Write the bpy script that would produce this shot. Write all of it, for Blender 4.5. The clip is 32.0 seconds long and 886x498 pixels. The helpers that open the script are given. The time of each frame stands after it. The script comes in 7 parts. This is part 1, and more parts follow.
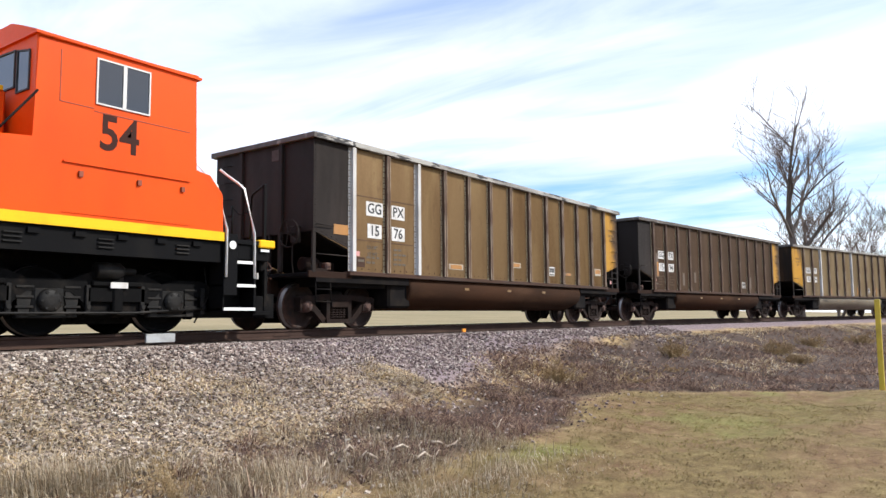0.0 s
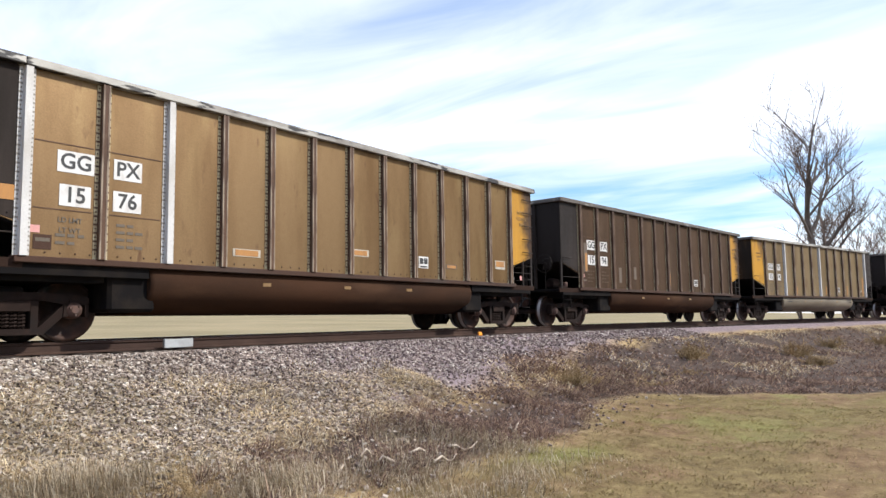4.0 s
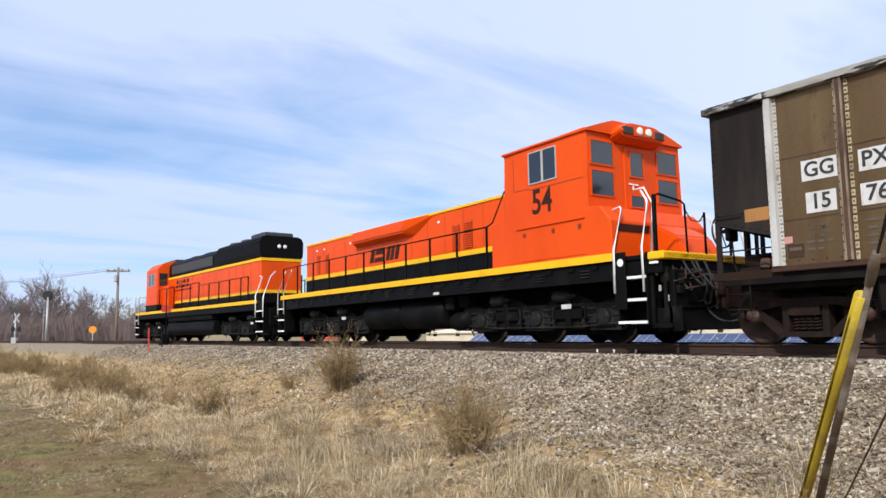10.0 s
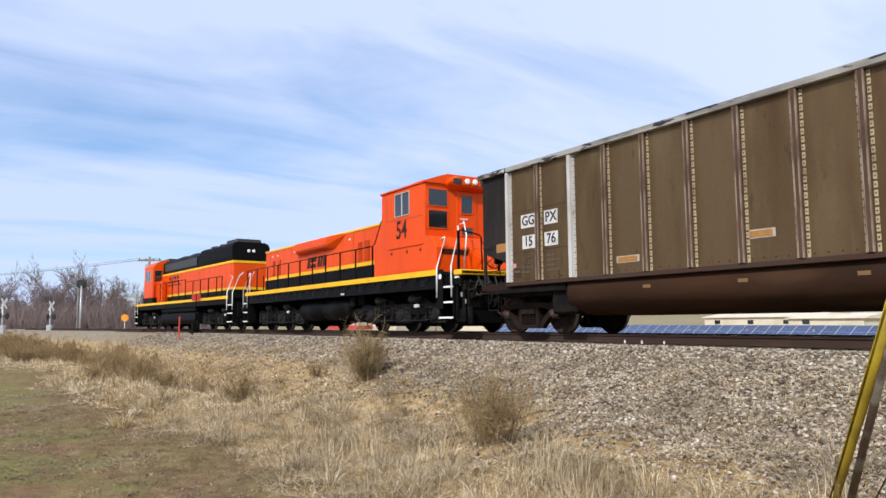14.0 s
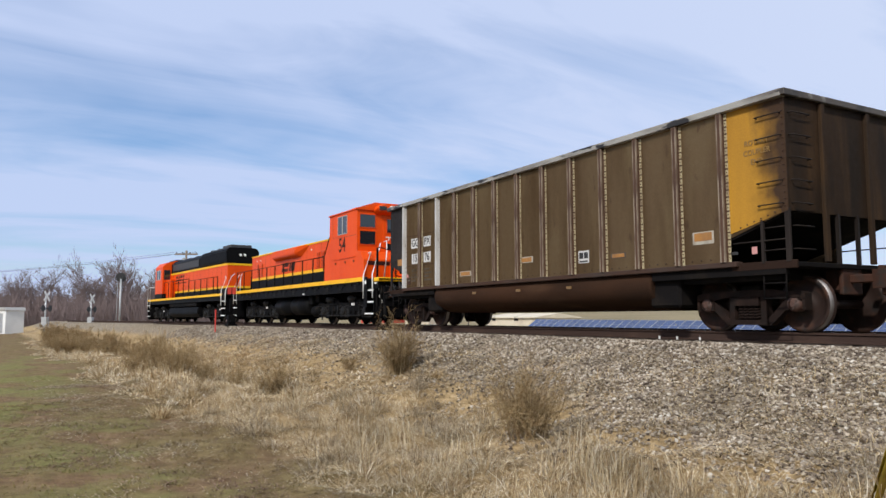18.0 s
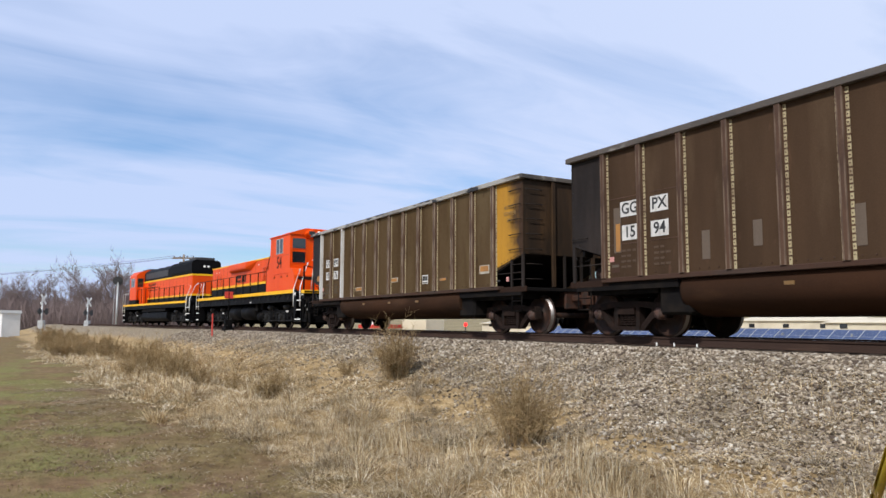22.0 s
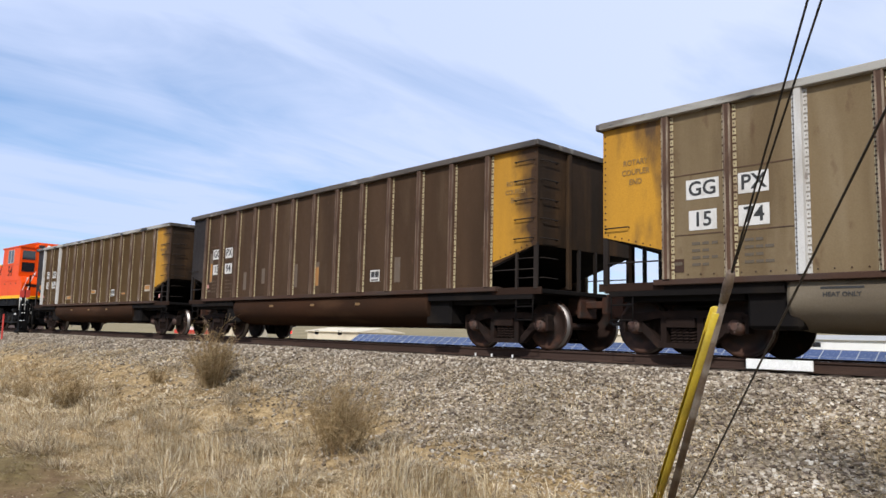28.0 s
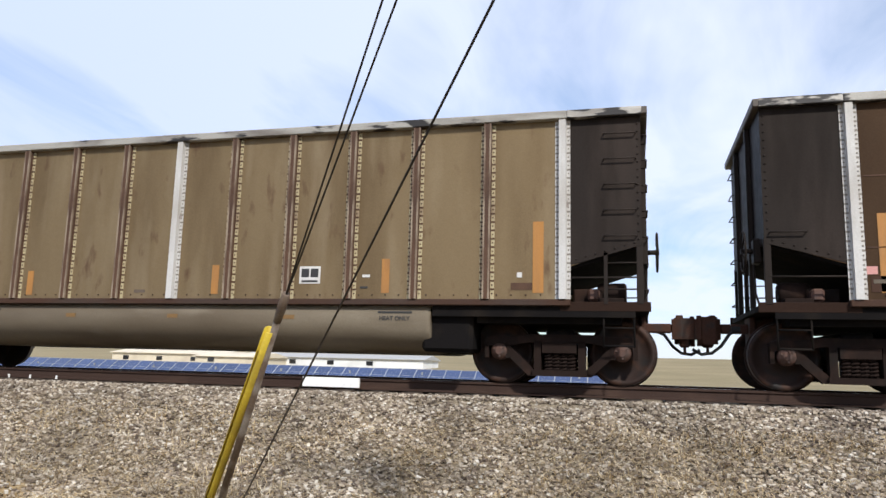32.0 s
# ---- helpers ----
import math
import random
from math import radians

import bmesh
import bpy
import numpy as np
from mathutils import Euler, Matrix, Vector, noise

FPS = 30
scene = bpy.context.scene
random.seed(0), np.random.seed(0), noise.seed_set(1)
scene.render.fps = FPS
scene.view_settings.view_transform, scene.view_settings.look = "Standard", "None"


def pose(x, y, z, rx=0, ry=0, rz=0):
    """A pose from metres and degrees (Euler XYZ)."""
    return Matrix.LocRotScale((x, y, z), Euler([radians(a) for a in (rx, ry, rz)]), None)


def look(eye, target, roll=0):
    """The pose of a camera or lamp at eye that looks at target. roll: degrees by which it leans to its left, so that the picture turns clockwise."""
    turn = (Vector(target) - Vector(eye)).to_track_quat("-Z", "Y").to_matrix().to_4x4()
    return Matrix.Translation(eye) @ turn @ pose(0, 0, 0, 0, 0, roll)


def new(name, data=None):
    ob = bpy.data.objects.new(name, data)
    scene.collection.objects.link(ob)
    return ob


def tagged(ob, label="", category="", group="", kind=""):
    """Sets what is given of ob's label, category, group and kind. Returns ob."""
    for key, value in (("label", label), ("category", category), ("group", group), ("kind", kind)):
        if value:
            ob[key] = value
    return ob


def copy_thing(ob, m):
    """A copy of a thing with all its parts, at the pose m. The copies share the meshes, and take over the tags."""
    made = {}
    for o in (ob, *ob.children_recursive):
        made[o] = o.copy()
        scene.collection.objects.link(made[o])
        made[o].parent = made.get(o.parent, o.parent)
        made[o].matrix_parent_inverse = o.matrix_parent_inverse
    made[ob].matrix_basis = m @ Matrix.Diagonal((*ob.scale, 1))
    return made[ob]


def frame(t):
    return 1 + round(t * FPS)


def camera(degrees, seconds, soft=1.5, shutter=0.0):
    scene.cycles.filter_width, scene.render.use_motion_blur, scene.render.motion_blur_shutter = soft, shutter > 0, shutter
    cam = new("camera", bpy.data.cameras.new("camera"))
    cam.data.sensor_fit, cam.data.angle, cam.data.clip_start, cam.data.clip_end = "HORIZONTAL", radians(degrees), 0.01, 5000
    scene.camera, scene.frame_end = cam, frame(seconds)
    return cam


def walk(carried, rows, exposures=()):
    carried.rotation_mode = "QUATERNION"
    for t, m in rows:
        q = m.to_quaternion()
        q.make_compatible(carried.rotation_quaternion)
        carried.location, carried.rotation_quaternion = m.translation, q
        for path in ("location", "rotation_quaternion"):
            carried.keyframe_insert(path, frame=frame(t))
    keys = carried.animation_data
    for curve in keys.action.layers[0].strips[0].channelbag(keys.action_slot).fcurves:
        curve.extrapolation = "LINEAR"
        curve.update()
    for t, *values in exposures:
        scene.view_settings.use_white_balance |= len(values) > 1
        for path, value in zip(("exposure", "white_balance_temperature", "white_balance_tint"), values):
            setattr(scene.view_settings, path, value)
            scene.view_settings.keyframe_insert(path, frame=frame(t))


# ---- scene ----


cam = camera(62.21, 32.0, soft=1.5)
EYE, REACH = 1.6, 0.182


def held(t, yaw, pitch, roll):
    a = radians(yaw)
    return t, pose(-REACH * math.sin(a), REACH * math.cos(a), EYE, 90 + pitch, roll, yaw)


PATH = [held(*row) for row in (
    (0.0, -54.30, 5.18, 0.48),
    (0.5, -54.21, 5.17, 0.56),
    (1.0, -54.17, 5.30, 0.41),
    (1.5, -54.13, 5.45, 0.56),
    (2.0, -54.04, 5.51, 0.71),
    (2.5, -53.89, 5.54, 0.77),
    (4.5, -52.01, 5.36, 0.83),
    (5.0, -44.76, 5.85, 0.48),
    (5.5, -30.30, 6.64, 0.06),
    (6.0, -14.26, 7.18, 1.03),
    (6.5, 3.05, 7.83, 1.23),
    (7.0, 20.76, 7.31, 1.12),
    (7.5, 31.91, 7.17, 1.00),
    (8.0, 42.68, 7.19, 1.14),
    (8.5, 49.68, 7.22, 1.07),
    (9.0, 53.62, 7.05, 0.78),
    (9.5, 55.08, 6.80, 0.81),
    (10.0, 56.13, 6.51, 0.77),
    (10.5, 56.69, 6.42, 0.84),
    (11.0, 56.66, 6.39, 0.59),
    (11.5, 56.76, 6.31, 0.57),
    (12.0, 57.04, 6.18, 0.68),
    (12.5, 57.64, 6.06, 0.76),
    (13.0, 58.16, 5.89, 0.91),
    (13.5, 58.12, 5.81, 0.45),
    (14.0, 58.16, 5.76, 0.43),
    (14.5, 58.50, 5.68, 0.40),
    (16.5, 60.24, 5.40, 0.27),
    (17.0, 60.38, 5.42, 0.25),
    (17.5, 60.51, 5.34, 0.58),
    (18.0, 60.66, 5.33, 0.11),
    (18.5, 60.69, 5.36, 0.03),
    (19.0, 60.43, 5.44, 0.06),
    (19.5, 60.32, 5.56, 0.30),
    (20.0, 60.40, 5.59, 0.17),
    (20.5, 60.44, 5.64, 0.02),
    (21.0, 60.46, 5.70, -0.12),
    (21.5, 60.44, 5.74, -0.06),
    (22.0, 60.45, 5.76, -0.23),
    (22.5, 60.32, 5.78, -0.46),
    (23.0, 60.30, 5.77, -0.37),
    (23.5, 60.26, 5.81, -0.32),
    (24.0, 60.35, 5.80, -0.54),
    (24.5, 59.92, 5.80, -0.56),
    (26.5, 53.78, 6.01, -0.92),
    (27.0, 51.86, 6.28, -0.96),
    (27.5, 49.73, 6.50, -1.17),
    (28.0, 47.05, 6.60, -1.38),
    (28.5, 44.21, 6.74, -1.48),
    (29.0, 41.00, 6.89, -1.63),
    (29.5, 37.05, 7.11, -1.81),
    (30.0, 32.95, 7.48, -2.20),
    (30.5, 28.09, 8.04, -2.11),
    (31.0, 23.66, 8.33, -2.10),
    (31.5, 19.36, 8.55, -1.30),
    (32.0, 14.67, 8.89, -1.43),
)]
walk(cam, PATH, exposures=((0.0, 0.26), (4.5, 0.26), (5.2, 0.14), (6.0, -0.10), (7.0, -0.14), (9.0, -0.12), (13.0, -0.10), (16.0, -0.25), (19.0, -0.39), (20.6, -0.38), (21.8, -0.27), (23.0, -0.32), (24.0, -0.39), (28.0, -0.20), (32.0, -0.08)))


# ---- sky and sun ----
world = bpy.data.worlds.new("sky")
scene.world = world
world.use_nodes = True
wt = world.node_tree
wt.nodes.clear()


def wn(kind, **kw):
    n = wt.nodes.new(kind)
    for k, v in kw.items():
        if k == "op":
            n.operation = v
        else:
            n.inputs[int(k[1:])].default_value = v
    return n


SUN_HIGH, SUN_TURN = 40, 148   # degrees; turn counts clockwise from +y
sky = wt.nodes.new("ShaderNodeTexSky")
sky.sky_type = "NISHITA"
sky.sun_disc = False
sky.sun_elevation, sky.sun_rotation = radians(SUN_HIGH), radians(SUN_TURN)
sky.air_density, sky.dust_density, sky.ozone_density = 1.0, 0.6, 2.5
coord = wt.nodes.new("ShaderNodeTexCoord")
sep = wt.nodes.new("ShaderNodeSeparateXYZ")
wt.links.new(coord.outputs["Generated"], sep.inputs[0])
up = wn("ShaderNodeMath", op="MAXIMUM", _1=0.0)
wt.links.new(sep.outputs[2], up.inputs[0])
lift = wn("ShaderNodeMath", op="ADD", _1=0.10)
wt.links.new(up.outputs[0], lift.inputs[0])
cx = wn("ShaderNodeMath", op="DIVIDE")
cy = wn("ShaderNodeMath", op="DIVIDE")
for a, k in ((cx, 0), (cy, 1)):
    wt.links.new(sep.outputs[k], a.inputs[0])
    wt.links.new(lift.outputs[0], a.inputs[1])
flat = wt.nodes.new("ShaderNodeCombineXYZ")
wt.links.new(cx.outputs[0], flat.inputs[0])
wt.links.new(cy.outputs[0], flat.inputs[1])
# long streaks of thin cloud, thicker towards +x
turn = wt.nodes.new("ShaderNodeMapping")
turn.inputs["Rotation"].default_value = (0, 0, radians(8))
turn.inputs["Scale"].default_value = (0.56, 0.22, 1)
wt.links.new(flat.outputs[0], turn.inputs[0])
streak = wt.nodes.new("ShaderNodeTexNoise")
streak.inputs["Scale"].default_value = 1.1
streak.inputs["Detail"].default_value = 5
streak.inputs["Roughness"].default_value = 0.50
streak.inputs["Distortion"].default_value = 0.6
wt.links.new(turn.outputs[0], streak.inputs["Vector"])
# finer wisps within the streaks
comb = wt.nodes.new("ShaderNodeMapping")
comb.inputs["Rotation"].default_value = (0, 0, radians(14))
comb.inputs["Scale"].default_value = (1.5, 0.5, 1)
wt.links.new(flat.outputs[0], comb.inputs[0])
wisp = wt.nodes.new("ShaderNodeTexNoise")
wisp.inputs["Scale"].default_value = 1.6
wisp.inputs["Detail"].default_value = 7
wisp.inputs["Roughness"].default_value = 0.58
wisp.inputs["Distortion"].default_value = 0.9
wt.links.new(comb.outputs[0], wisp.inputs["Vector"])
fine_wisp = wn("ShaderNodeMath", op="MULTIPLY_ADD", _1=0.30, _2=-0.15)
wt.links.new(wisp.outputs["Fac"], fine_wisp.inputs[0])
both = wn("ShaderNodeMath", op="ADD")
wt.links.new(streak.outputs["Fac"], both.inputs[0])
wt.links.new(fine_wisp.outputs[0], both.inputs[1])
# the deck of cloud opens to clear blue low in the north-west
clear = wt.nodes.new("ShaderNodeVectorMath")
clear.operation = "DOT_PRODUCT"
clear.inputs[1].default_value = (-0.70, 0.66, 0.26)
wt.links.new(coord.outputs["Generated"], clear.inputs[0])
bank = wt.nodes.new("ShaderNodeMapRange")
bank.interpolation_type = "SMOOTHSTEP"
bank.inputs["From Min"].default_value, bank.inputs["From Max"].default_value = 0.78, 1.0
bank.inputs["To Min"].default_value, bank.inputs["To Max"].default_value = 0.02, -0.075
wt.links.new(clear.outputs["Value"], bank.inputs["Value"])
west = wn("ShaderNodeMath", op="MULTIPLY_ADD", _1=-0.045)   # more cloud towards -x
wt.links.new(sep.outputs[0], west.inputs[0])
wt.links.new(both.outputs[0], west.inputs[2])
amount = wt.nodes.new("ShaderNodeMath")
amount.operation = "ADD"
wt.links.new(west.outputs[0], amount.inputs[0])
wt.links.new(bank.outputs[0], amount.inputs[1])
thin = wn("ShaderNodeMath", op="MULTIPLY_ADD", _1=0.15)   # thicker overhead
wt.links.new(up.outputs[0], thin.inputs[0])
wt.links.new(amount.outputs[0], thin.inputs[2])
ramp = wt.nodes.new("ShaderNodeValToRGB")
ramp.color_ramp.elements[0].position, ramp.color_ramp.elements[1].position = 0.31, 0.61
ramp.color_ramp.elements[0].color = (0.16, 0.16, 0.16, 1)
ramp.color_ramp.elements[1].color = (0.95, 0.95, 0.95, 1)
wt.links.new(thin.outputs[0], ramp.inputs[0])
mix = wt.nodes.new("ShaderNodeMix")
mix.data_type = "RGBA"
wt.links.new(ramp.outputs[0], mix.inputs["Factor"])
deep = wt.nodes.new("ShaderNodeHueSaturation")
deep.inputs["Saturation"].default_value = 1.85
wt.links.new(sky.outputs[0], deep.inputs["Color"])
wt.links.new(deep.outputs[0], mix.inputs["A"])
glow = wn("ShaderNodeMath", op="MULTIPLY_ADD", _1=0.5, _2=0.5)   # clouds are brighter on the sun's side
wt.links.new(sep.outputs[0], glow.inputs[0])
cloud = wt.nodes.new("ShaderNodeMix")
cloud.data_type = "RGBA"
wt.links.new(glow.outputs[0], cloud.inputs["Factor"])
cloud.inputs["A"].default_value = (4.8, 5.7, 8.0, 1)
cloud.inputs["B"].default_value = (7.8, 8.1, 8.9, 1)
wt.links.new(cloud.outputs["Result"], mix.inputs["B"])
back = wt.nodes.new("ShaderNodeBackground")
back.inputs["Strength"].default_value = 0.15
wt.links.new(mix.outputs["Result"], back.inputs[0])
out = wt.nodes.new("ShaderNodeOutputWorld")
wt.links.new(back.outputs[0], out.inputs[0])

sun_data = bpy.data.lights.new("sun", "SUN")
sun_data.energy, sun_data.angle, sun_data.color = 4.6, radians(2.0), (1.0, 0.962, 0.905)
sun = new("sun", sun_data)
a, e = radians(SUN_TURN), radians(SUN_HIGH)
sun.matrix_world = look((30 * math.sin(a) * math.cos(e), 30 * math.cos(a) * math.cos(e), 30 * math.sin(e)), (0, 0, 0))
scene.view_settings.exposure = 0.0


# ---- materials ----
def material(name, base, rough=0.7, metal=0.0, spots=(), bump=0.0, bump_scale=40.0, grain=0.15, grain_scale=60.0, spread=0.0, spec=0.5, coat=0.0, edge=1.0):
    """A weathered surface: base colour with fine grain; spots: (colour, scale, from, to, stretch) of larger stains; spread: change of value from object to object."""
    m = bpy.data.materials.new(name)
    m.use_nodes = True
    nt = m.node_tree
    b = nt.nodes["Principled BSDF"]
    b.inputs["Roughness"].default_value, b.inputs["Metallic"].default_value = rough, metal
    b.inputs["Specular IOR Level"].default_value = spec
    b.inputs["Specular Tint"].default_value = (edge, edge * 0.9, edge * 0.75, 1) if edge < 1 else (1, 1, 1, 1)
    b.inputs["Coat Weight"].default_value = coat
    tc = nt.nodes.new("ShaderNodeTexCoord")

    def noise_node(scale, detail=4.0, stretch=(1, 1, 1)):
        mp = nt.nodes.new("ShaderNodeMapping")
        mp.inputs["Scale"].default_value = stretch
        nt.links.new(tc.outputs["Object"], mp.inputs[0])
        n = nt.nodes.new("ShaderNodeTexNoise")
        n.inputs["Scale"].default_value, n.inputs["Detail"].default_value = scale, detail
        nt.links.new(mp.outputs[0], n.inputs["Vector"])
        return n.outputs["Fac"]

    def blend(fac, c0, c1, kind="MIX"):
        x = nt.nodes.new("ShaderNodeMix")
        x.data_type, x.blend_type = "RGBA", kind
        for s, v in (("Factor", fac), ("A", c0), ("B", c1)):
            if isinstance(v, (int, float)):
                x.inputs[s].default_value = v
            elif isinstance(v, tuple):
                x.inputs[s].default_value = (*v, 1)
            else:
                nt.links.new(v, x.inputs[s])
        return x.outputs["Result"]

    def ramped(fac, lo, hi):
        r = nt.nodes.new("ShaderNodeMapRange")
        r.inputs["From Min"].default_value, r.inputs["From Max"].default_value = lo, hi
        nt.links.new(fac, r.inputs["Value"])
        return r.outputs["Result"]

    colour = base
    for c, scale, lo, hi, stretch in spots:
        colour = blend(ramped(noise_node(scale, 5.0, stretch), lo, hi), colour, c)
    fine = ramped(noise_node(grain_scale, 3.0), 0.25, 0.75)
    g = nt.nodes.new("ShaderNodeMapRange")
    g.inputs["To Min"].default_value, g.inputs["To Max"].default_value = 1 - grain, 1 + grain
    nt.links.new(fine, g.inputs["Value"])
    gc = nt.nodes.new("ShaderNodeCombineColor")
    for k in range(3):
        nt.links.new(g.outputs["Result"], gc.inputs[k])
    colour = blend(1.0, colour, gc.outputs[0], "MULTIPLY")
    if spread:
        info = nt.nodes.new("ShaderNodeObjectInfo")
        v = nt.nodes.new("ShaderNodeMapRange")
        v.inputs["To Min"].default_value, v.inputs["To Max"].default_value = 1 - spread, 1 + spread
        nt.links.new(info.outputs["Random"], v.inputs["Value"])
        vc = nt.nodes.new("ShaderNodeCombineColor")
        for k in range(3):
            nt.links.new(v.outputs["Result"], vc.inputs[k])
        colour = blend(1.0, colour, vc.outputs[0], "MULTIPLY")
    nt.links.new(colour, b.inputs["Base Color"])
    rr = nt.nodes.new("ShaderNodeMapRange")
    rr.inputs["To Min"].default_value, rr.inputs["To Max"].default_value = max(rough - 0.12, 0.03), min(rough + 0.12, 1)
    nt.links.new(noise_node(9.0), rr.inputs["Value"])
    nt.links.new(rr.outputs["Result"], b.inputs["Roughness"])
    if bump:
        bp = nt.nodes.new("ShaderNodeBump")
        bp.inputs["Strength"].default_value, bp.inputs["Distance"].default_value = 1.0, bump
        nt.links.new(noise_node(bump_scale, 5.0), bp.inputs["Height"])
        nt.links.new(bp.outputs[0], b.inputs["Normal"])
    return m


RUST = (0.10, 0.055, 0.035)
GRIME = (0.035, 0.030, 0.027)
V1 = (1, 1, 0.18)
mat_tan = material("weathered_tan_steel", (0.199, 0.130, 0.069), 0.52, 0.84, (((0.124, 0.074, 0.037), 1.3, 0.42, 0.72, V1), ((0.245, 0.170, 0.088), 2.1, 0.52, 0.80, V1), (RUST, 5.0, 0.64, 0.80, (1, 1, 0.4))), 0.0015, 25, 0.10, 45, 0.05, spec=0.1, edge=0.15)
mat_light_tan = material("pale_tan_steel", (0.205, 0.150, 0.086), 0.55, 0.45, (((0.130, 0.090, 0.050), 1.3, 0.42, 0.72, V1), ((0.26, 0.20, 0.125), 2.1, 0.52, 0.80, V1), (RUST, 5.0, 0.62, 0.82, (1, 1, 0.4))), 0.0015, 25, 0.08, 45, 0.05, spec=0.1, edge=0.2)
mat_brown = material("coal_stained_brown_steel", (0.062, 0.037, 0.022), 0.66, 0.1, (((0.038, 0.023, 0.014), 1.4, 0.40, 0.72, V1), ((0.086, 0.056, 0.034), 2.3, 0.55, 0.80, V1), (RUST, 5.0, 0.66, 0.84, (1, 1, 0.4))), 0.0015, 25, 0.10, 45, 0.05, spec=0.14, edge=0.5)
mat_end = material("dark_brown_end_sheet", (0.046, 0.027, 0.015), 0.7, 0, (((0.022, 0.016, 0.012), 1.2, 0.40, 0.65, V1), ((0.080, 0.044, 0.020), 2.3, 0.55, 0.80, V1)), 0.0015, 25, 0.12, 45, spec=0.08)
mat_rib = material("rusty_brown_post", (0.090, 0.050, 0.032), 0.65, 0.1, (((0.05, 0.030, 0.022), 3.0, 0.45, 0.7, (1, 1, 0.3)), ((0.15, 0.095, 0.060), 4.0, 0.6, 0.75, (1, 1, 0.3))), 0.001, 30, 0.12, 50, spec=0.2)
# paler strips along a post's two outer corners, duller on the brown cars
mat_rib_edge = material("worn_post_edge", (0.26, 0.205, 0.150), 0.6, 0, (((0.10, 0.062, 0.042), 5.0, 0.42, 0.6, (1, 1, 0.25)),), 0.001, 30, 0.12, 50, spec=0.3)
mat_rib_dull = material("dull_post_edge", (0.15, 0.105, 0.075), 0.6, 0, (((0.07, 0.042, 0.030), 5.0, 0.42, 0.6, (1, 1, 0.25)),), 0.001, 30, 0.12, 50, spec=0.2)
mat_chord_pale = material("scuffed_grey_chord", (0.33, 0.315, 0.28), 0.5, 0.1, (((0.15, 0.13, 0.11), 3.0, 0.45, 0.65, (0.3, 1, 1)), ((0.020, 0.017, 0.015), 3.4, 0.56, 0.60, (0.45, 1, 2.2))), 0.001, 30, 0.1, 50)
mat_chord_worn = material("peeling_white_chord", (0.42, 0.40, 0.36), 0.55, 0.0, (((0.20, 0.18, 0.155), 3.0, 0.45, 0.65, (0.3, 1, 1)), ((0.016, 0.013, 0.012), 3.0, 0.47, 0.51, (0.6, 1, 2.5))), 0.001, 30, 0.1, 50)
mat_silver = material("silver_painted_post", (0.50, 0.49, 0.47), 0.5, 0.0, (((0.30, 0.27, 0.23), 3.0, 0.45, 0.75, (1, 1, 0.3)), (RUST, 7.0, 0.66, 0.8, (1, 1, 0.5))), 0.001, 30, 0.08, 50)
mat_cream = material("cream_flange_paint", (0.42, 0.36, 0.22), 0.6, 0, (((0.25, 0.19, 0.12), 6.0, 0.45, 0.7, (1, 1, 0.6)),), 0, 30, 0.12, 50)
mat_black = material("dull_black_steel", (0.022, 0.018, 0.0165), 0.6, 0, (((0.040, 0.031, 0.027), 1.5, 0.45, 0.75, V1), ((0.014, 0.011, 0.010), 2.5, 0.5, 0.75, V1)), 0.001, 25, 0.10, 45, spec=0.18, edge=0.35)
mat_yellow = material("rotary_yellow_panel", (0.44, 0.222, 0.024), 0.65, 0, (((0.30, 0.15, 0.022), 1.1, 0.45, 0.70, V1), ((0.085, 0.050, 0.025), 1.7, 0.54, 0.72, (1, 1, 0.35))), 0.001, 25, 0.12, 45, spec=0.2)
mat_orange_patch = material("orange_patch", (0.35, 0.160, 0.038), 0.7, 0, (((0.20, 0.105, 0.045), 4.0, 0.45, 0.70, V1),), 0, 30, 0.1, 50)
mat_chord = material("worn_top_chord", (0.075, 0.060, 0.048), 0.6, 0.0, (((0.26, 0.24, 0.21), 4.0, 0.60, 0.72, (0.35, 1, 1)), ((0.035, 0.029, 0.025), 2.0, 0.5, 0.7, (0.4, 1, 1))), 0.001, 30, 0.1, 50)
mat_sill = material("rusty_sill", (0.052, 0.027, 0.018), 0.8, 0, (((0.05, 0.036, 0.03), 2.0, 0.45, 0.7, (0.4, 1, 1)),), 0.001, 30, 0.15, 50, spec=0.2)
# a darker sill brown for the plates at the car ends
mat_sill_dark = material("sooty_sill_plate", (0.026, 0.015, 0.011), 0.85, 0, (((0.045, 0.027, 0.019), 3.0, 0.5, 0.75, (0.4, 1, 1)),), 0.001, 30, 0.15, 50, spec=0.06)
mat_tub_brown = material("brown_tub_steel", (0.052, 0.025, 0.014), 0.8, 0, (((0.026, 0.015, 0.010), 0.9, 0.42, 0.7, (0.3, 1, 1)), ((0.074, 0.040, 0.023), 1.6, 0.55, 0.8, (0.3, 1, 1))), 0.0015, 25, 0.12, 45, spec=0.04)
mat_tub_tan = material("grey_tan_tub_steel", (0.185, 0.155, 0.112), 0.62, 0, (((0.105, 0.082, 0.056), 0.9, 0.42, 0.7, (0.3, 1, 1)), ((0.25, 0.215, 0.165), 1.6, 0.55, 0.8, (0.3, 1, 1))), 0.001, 25, 0.10, 45, spec=0.2)
mat_tub_dark = material("dark_brown_tub_steel", (0.044, 0.021, 0.012), 0.8, 0, (((0.026, 0.015, 0.010), 0.9, 0.42, 0.7, (0.3, 1, 1)), ((0.075, 0.040, 0.022), 1.6, 0.55, 0.8, (0.3, 1, 1))), 0.0015, 25, 0.12, 45, spec=0.03)
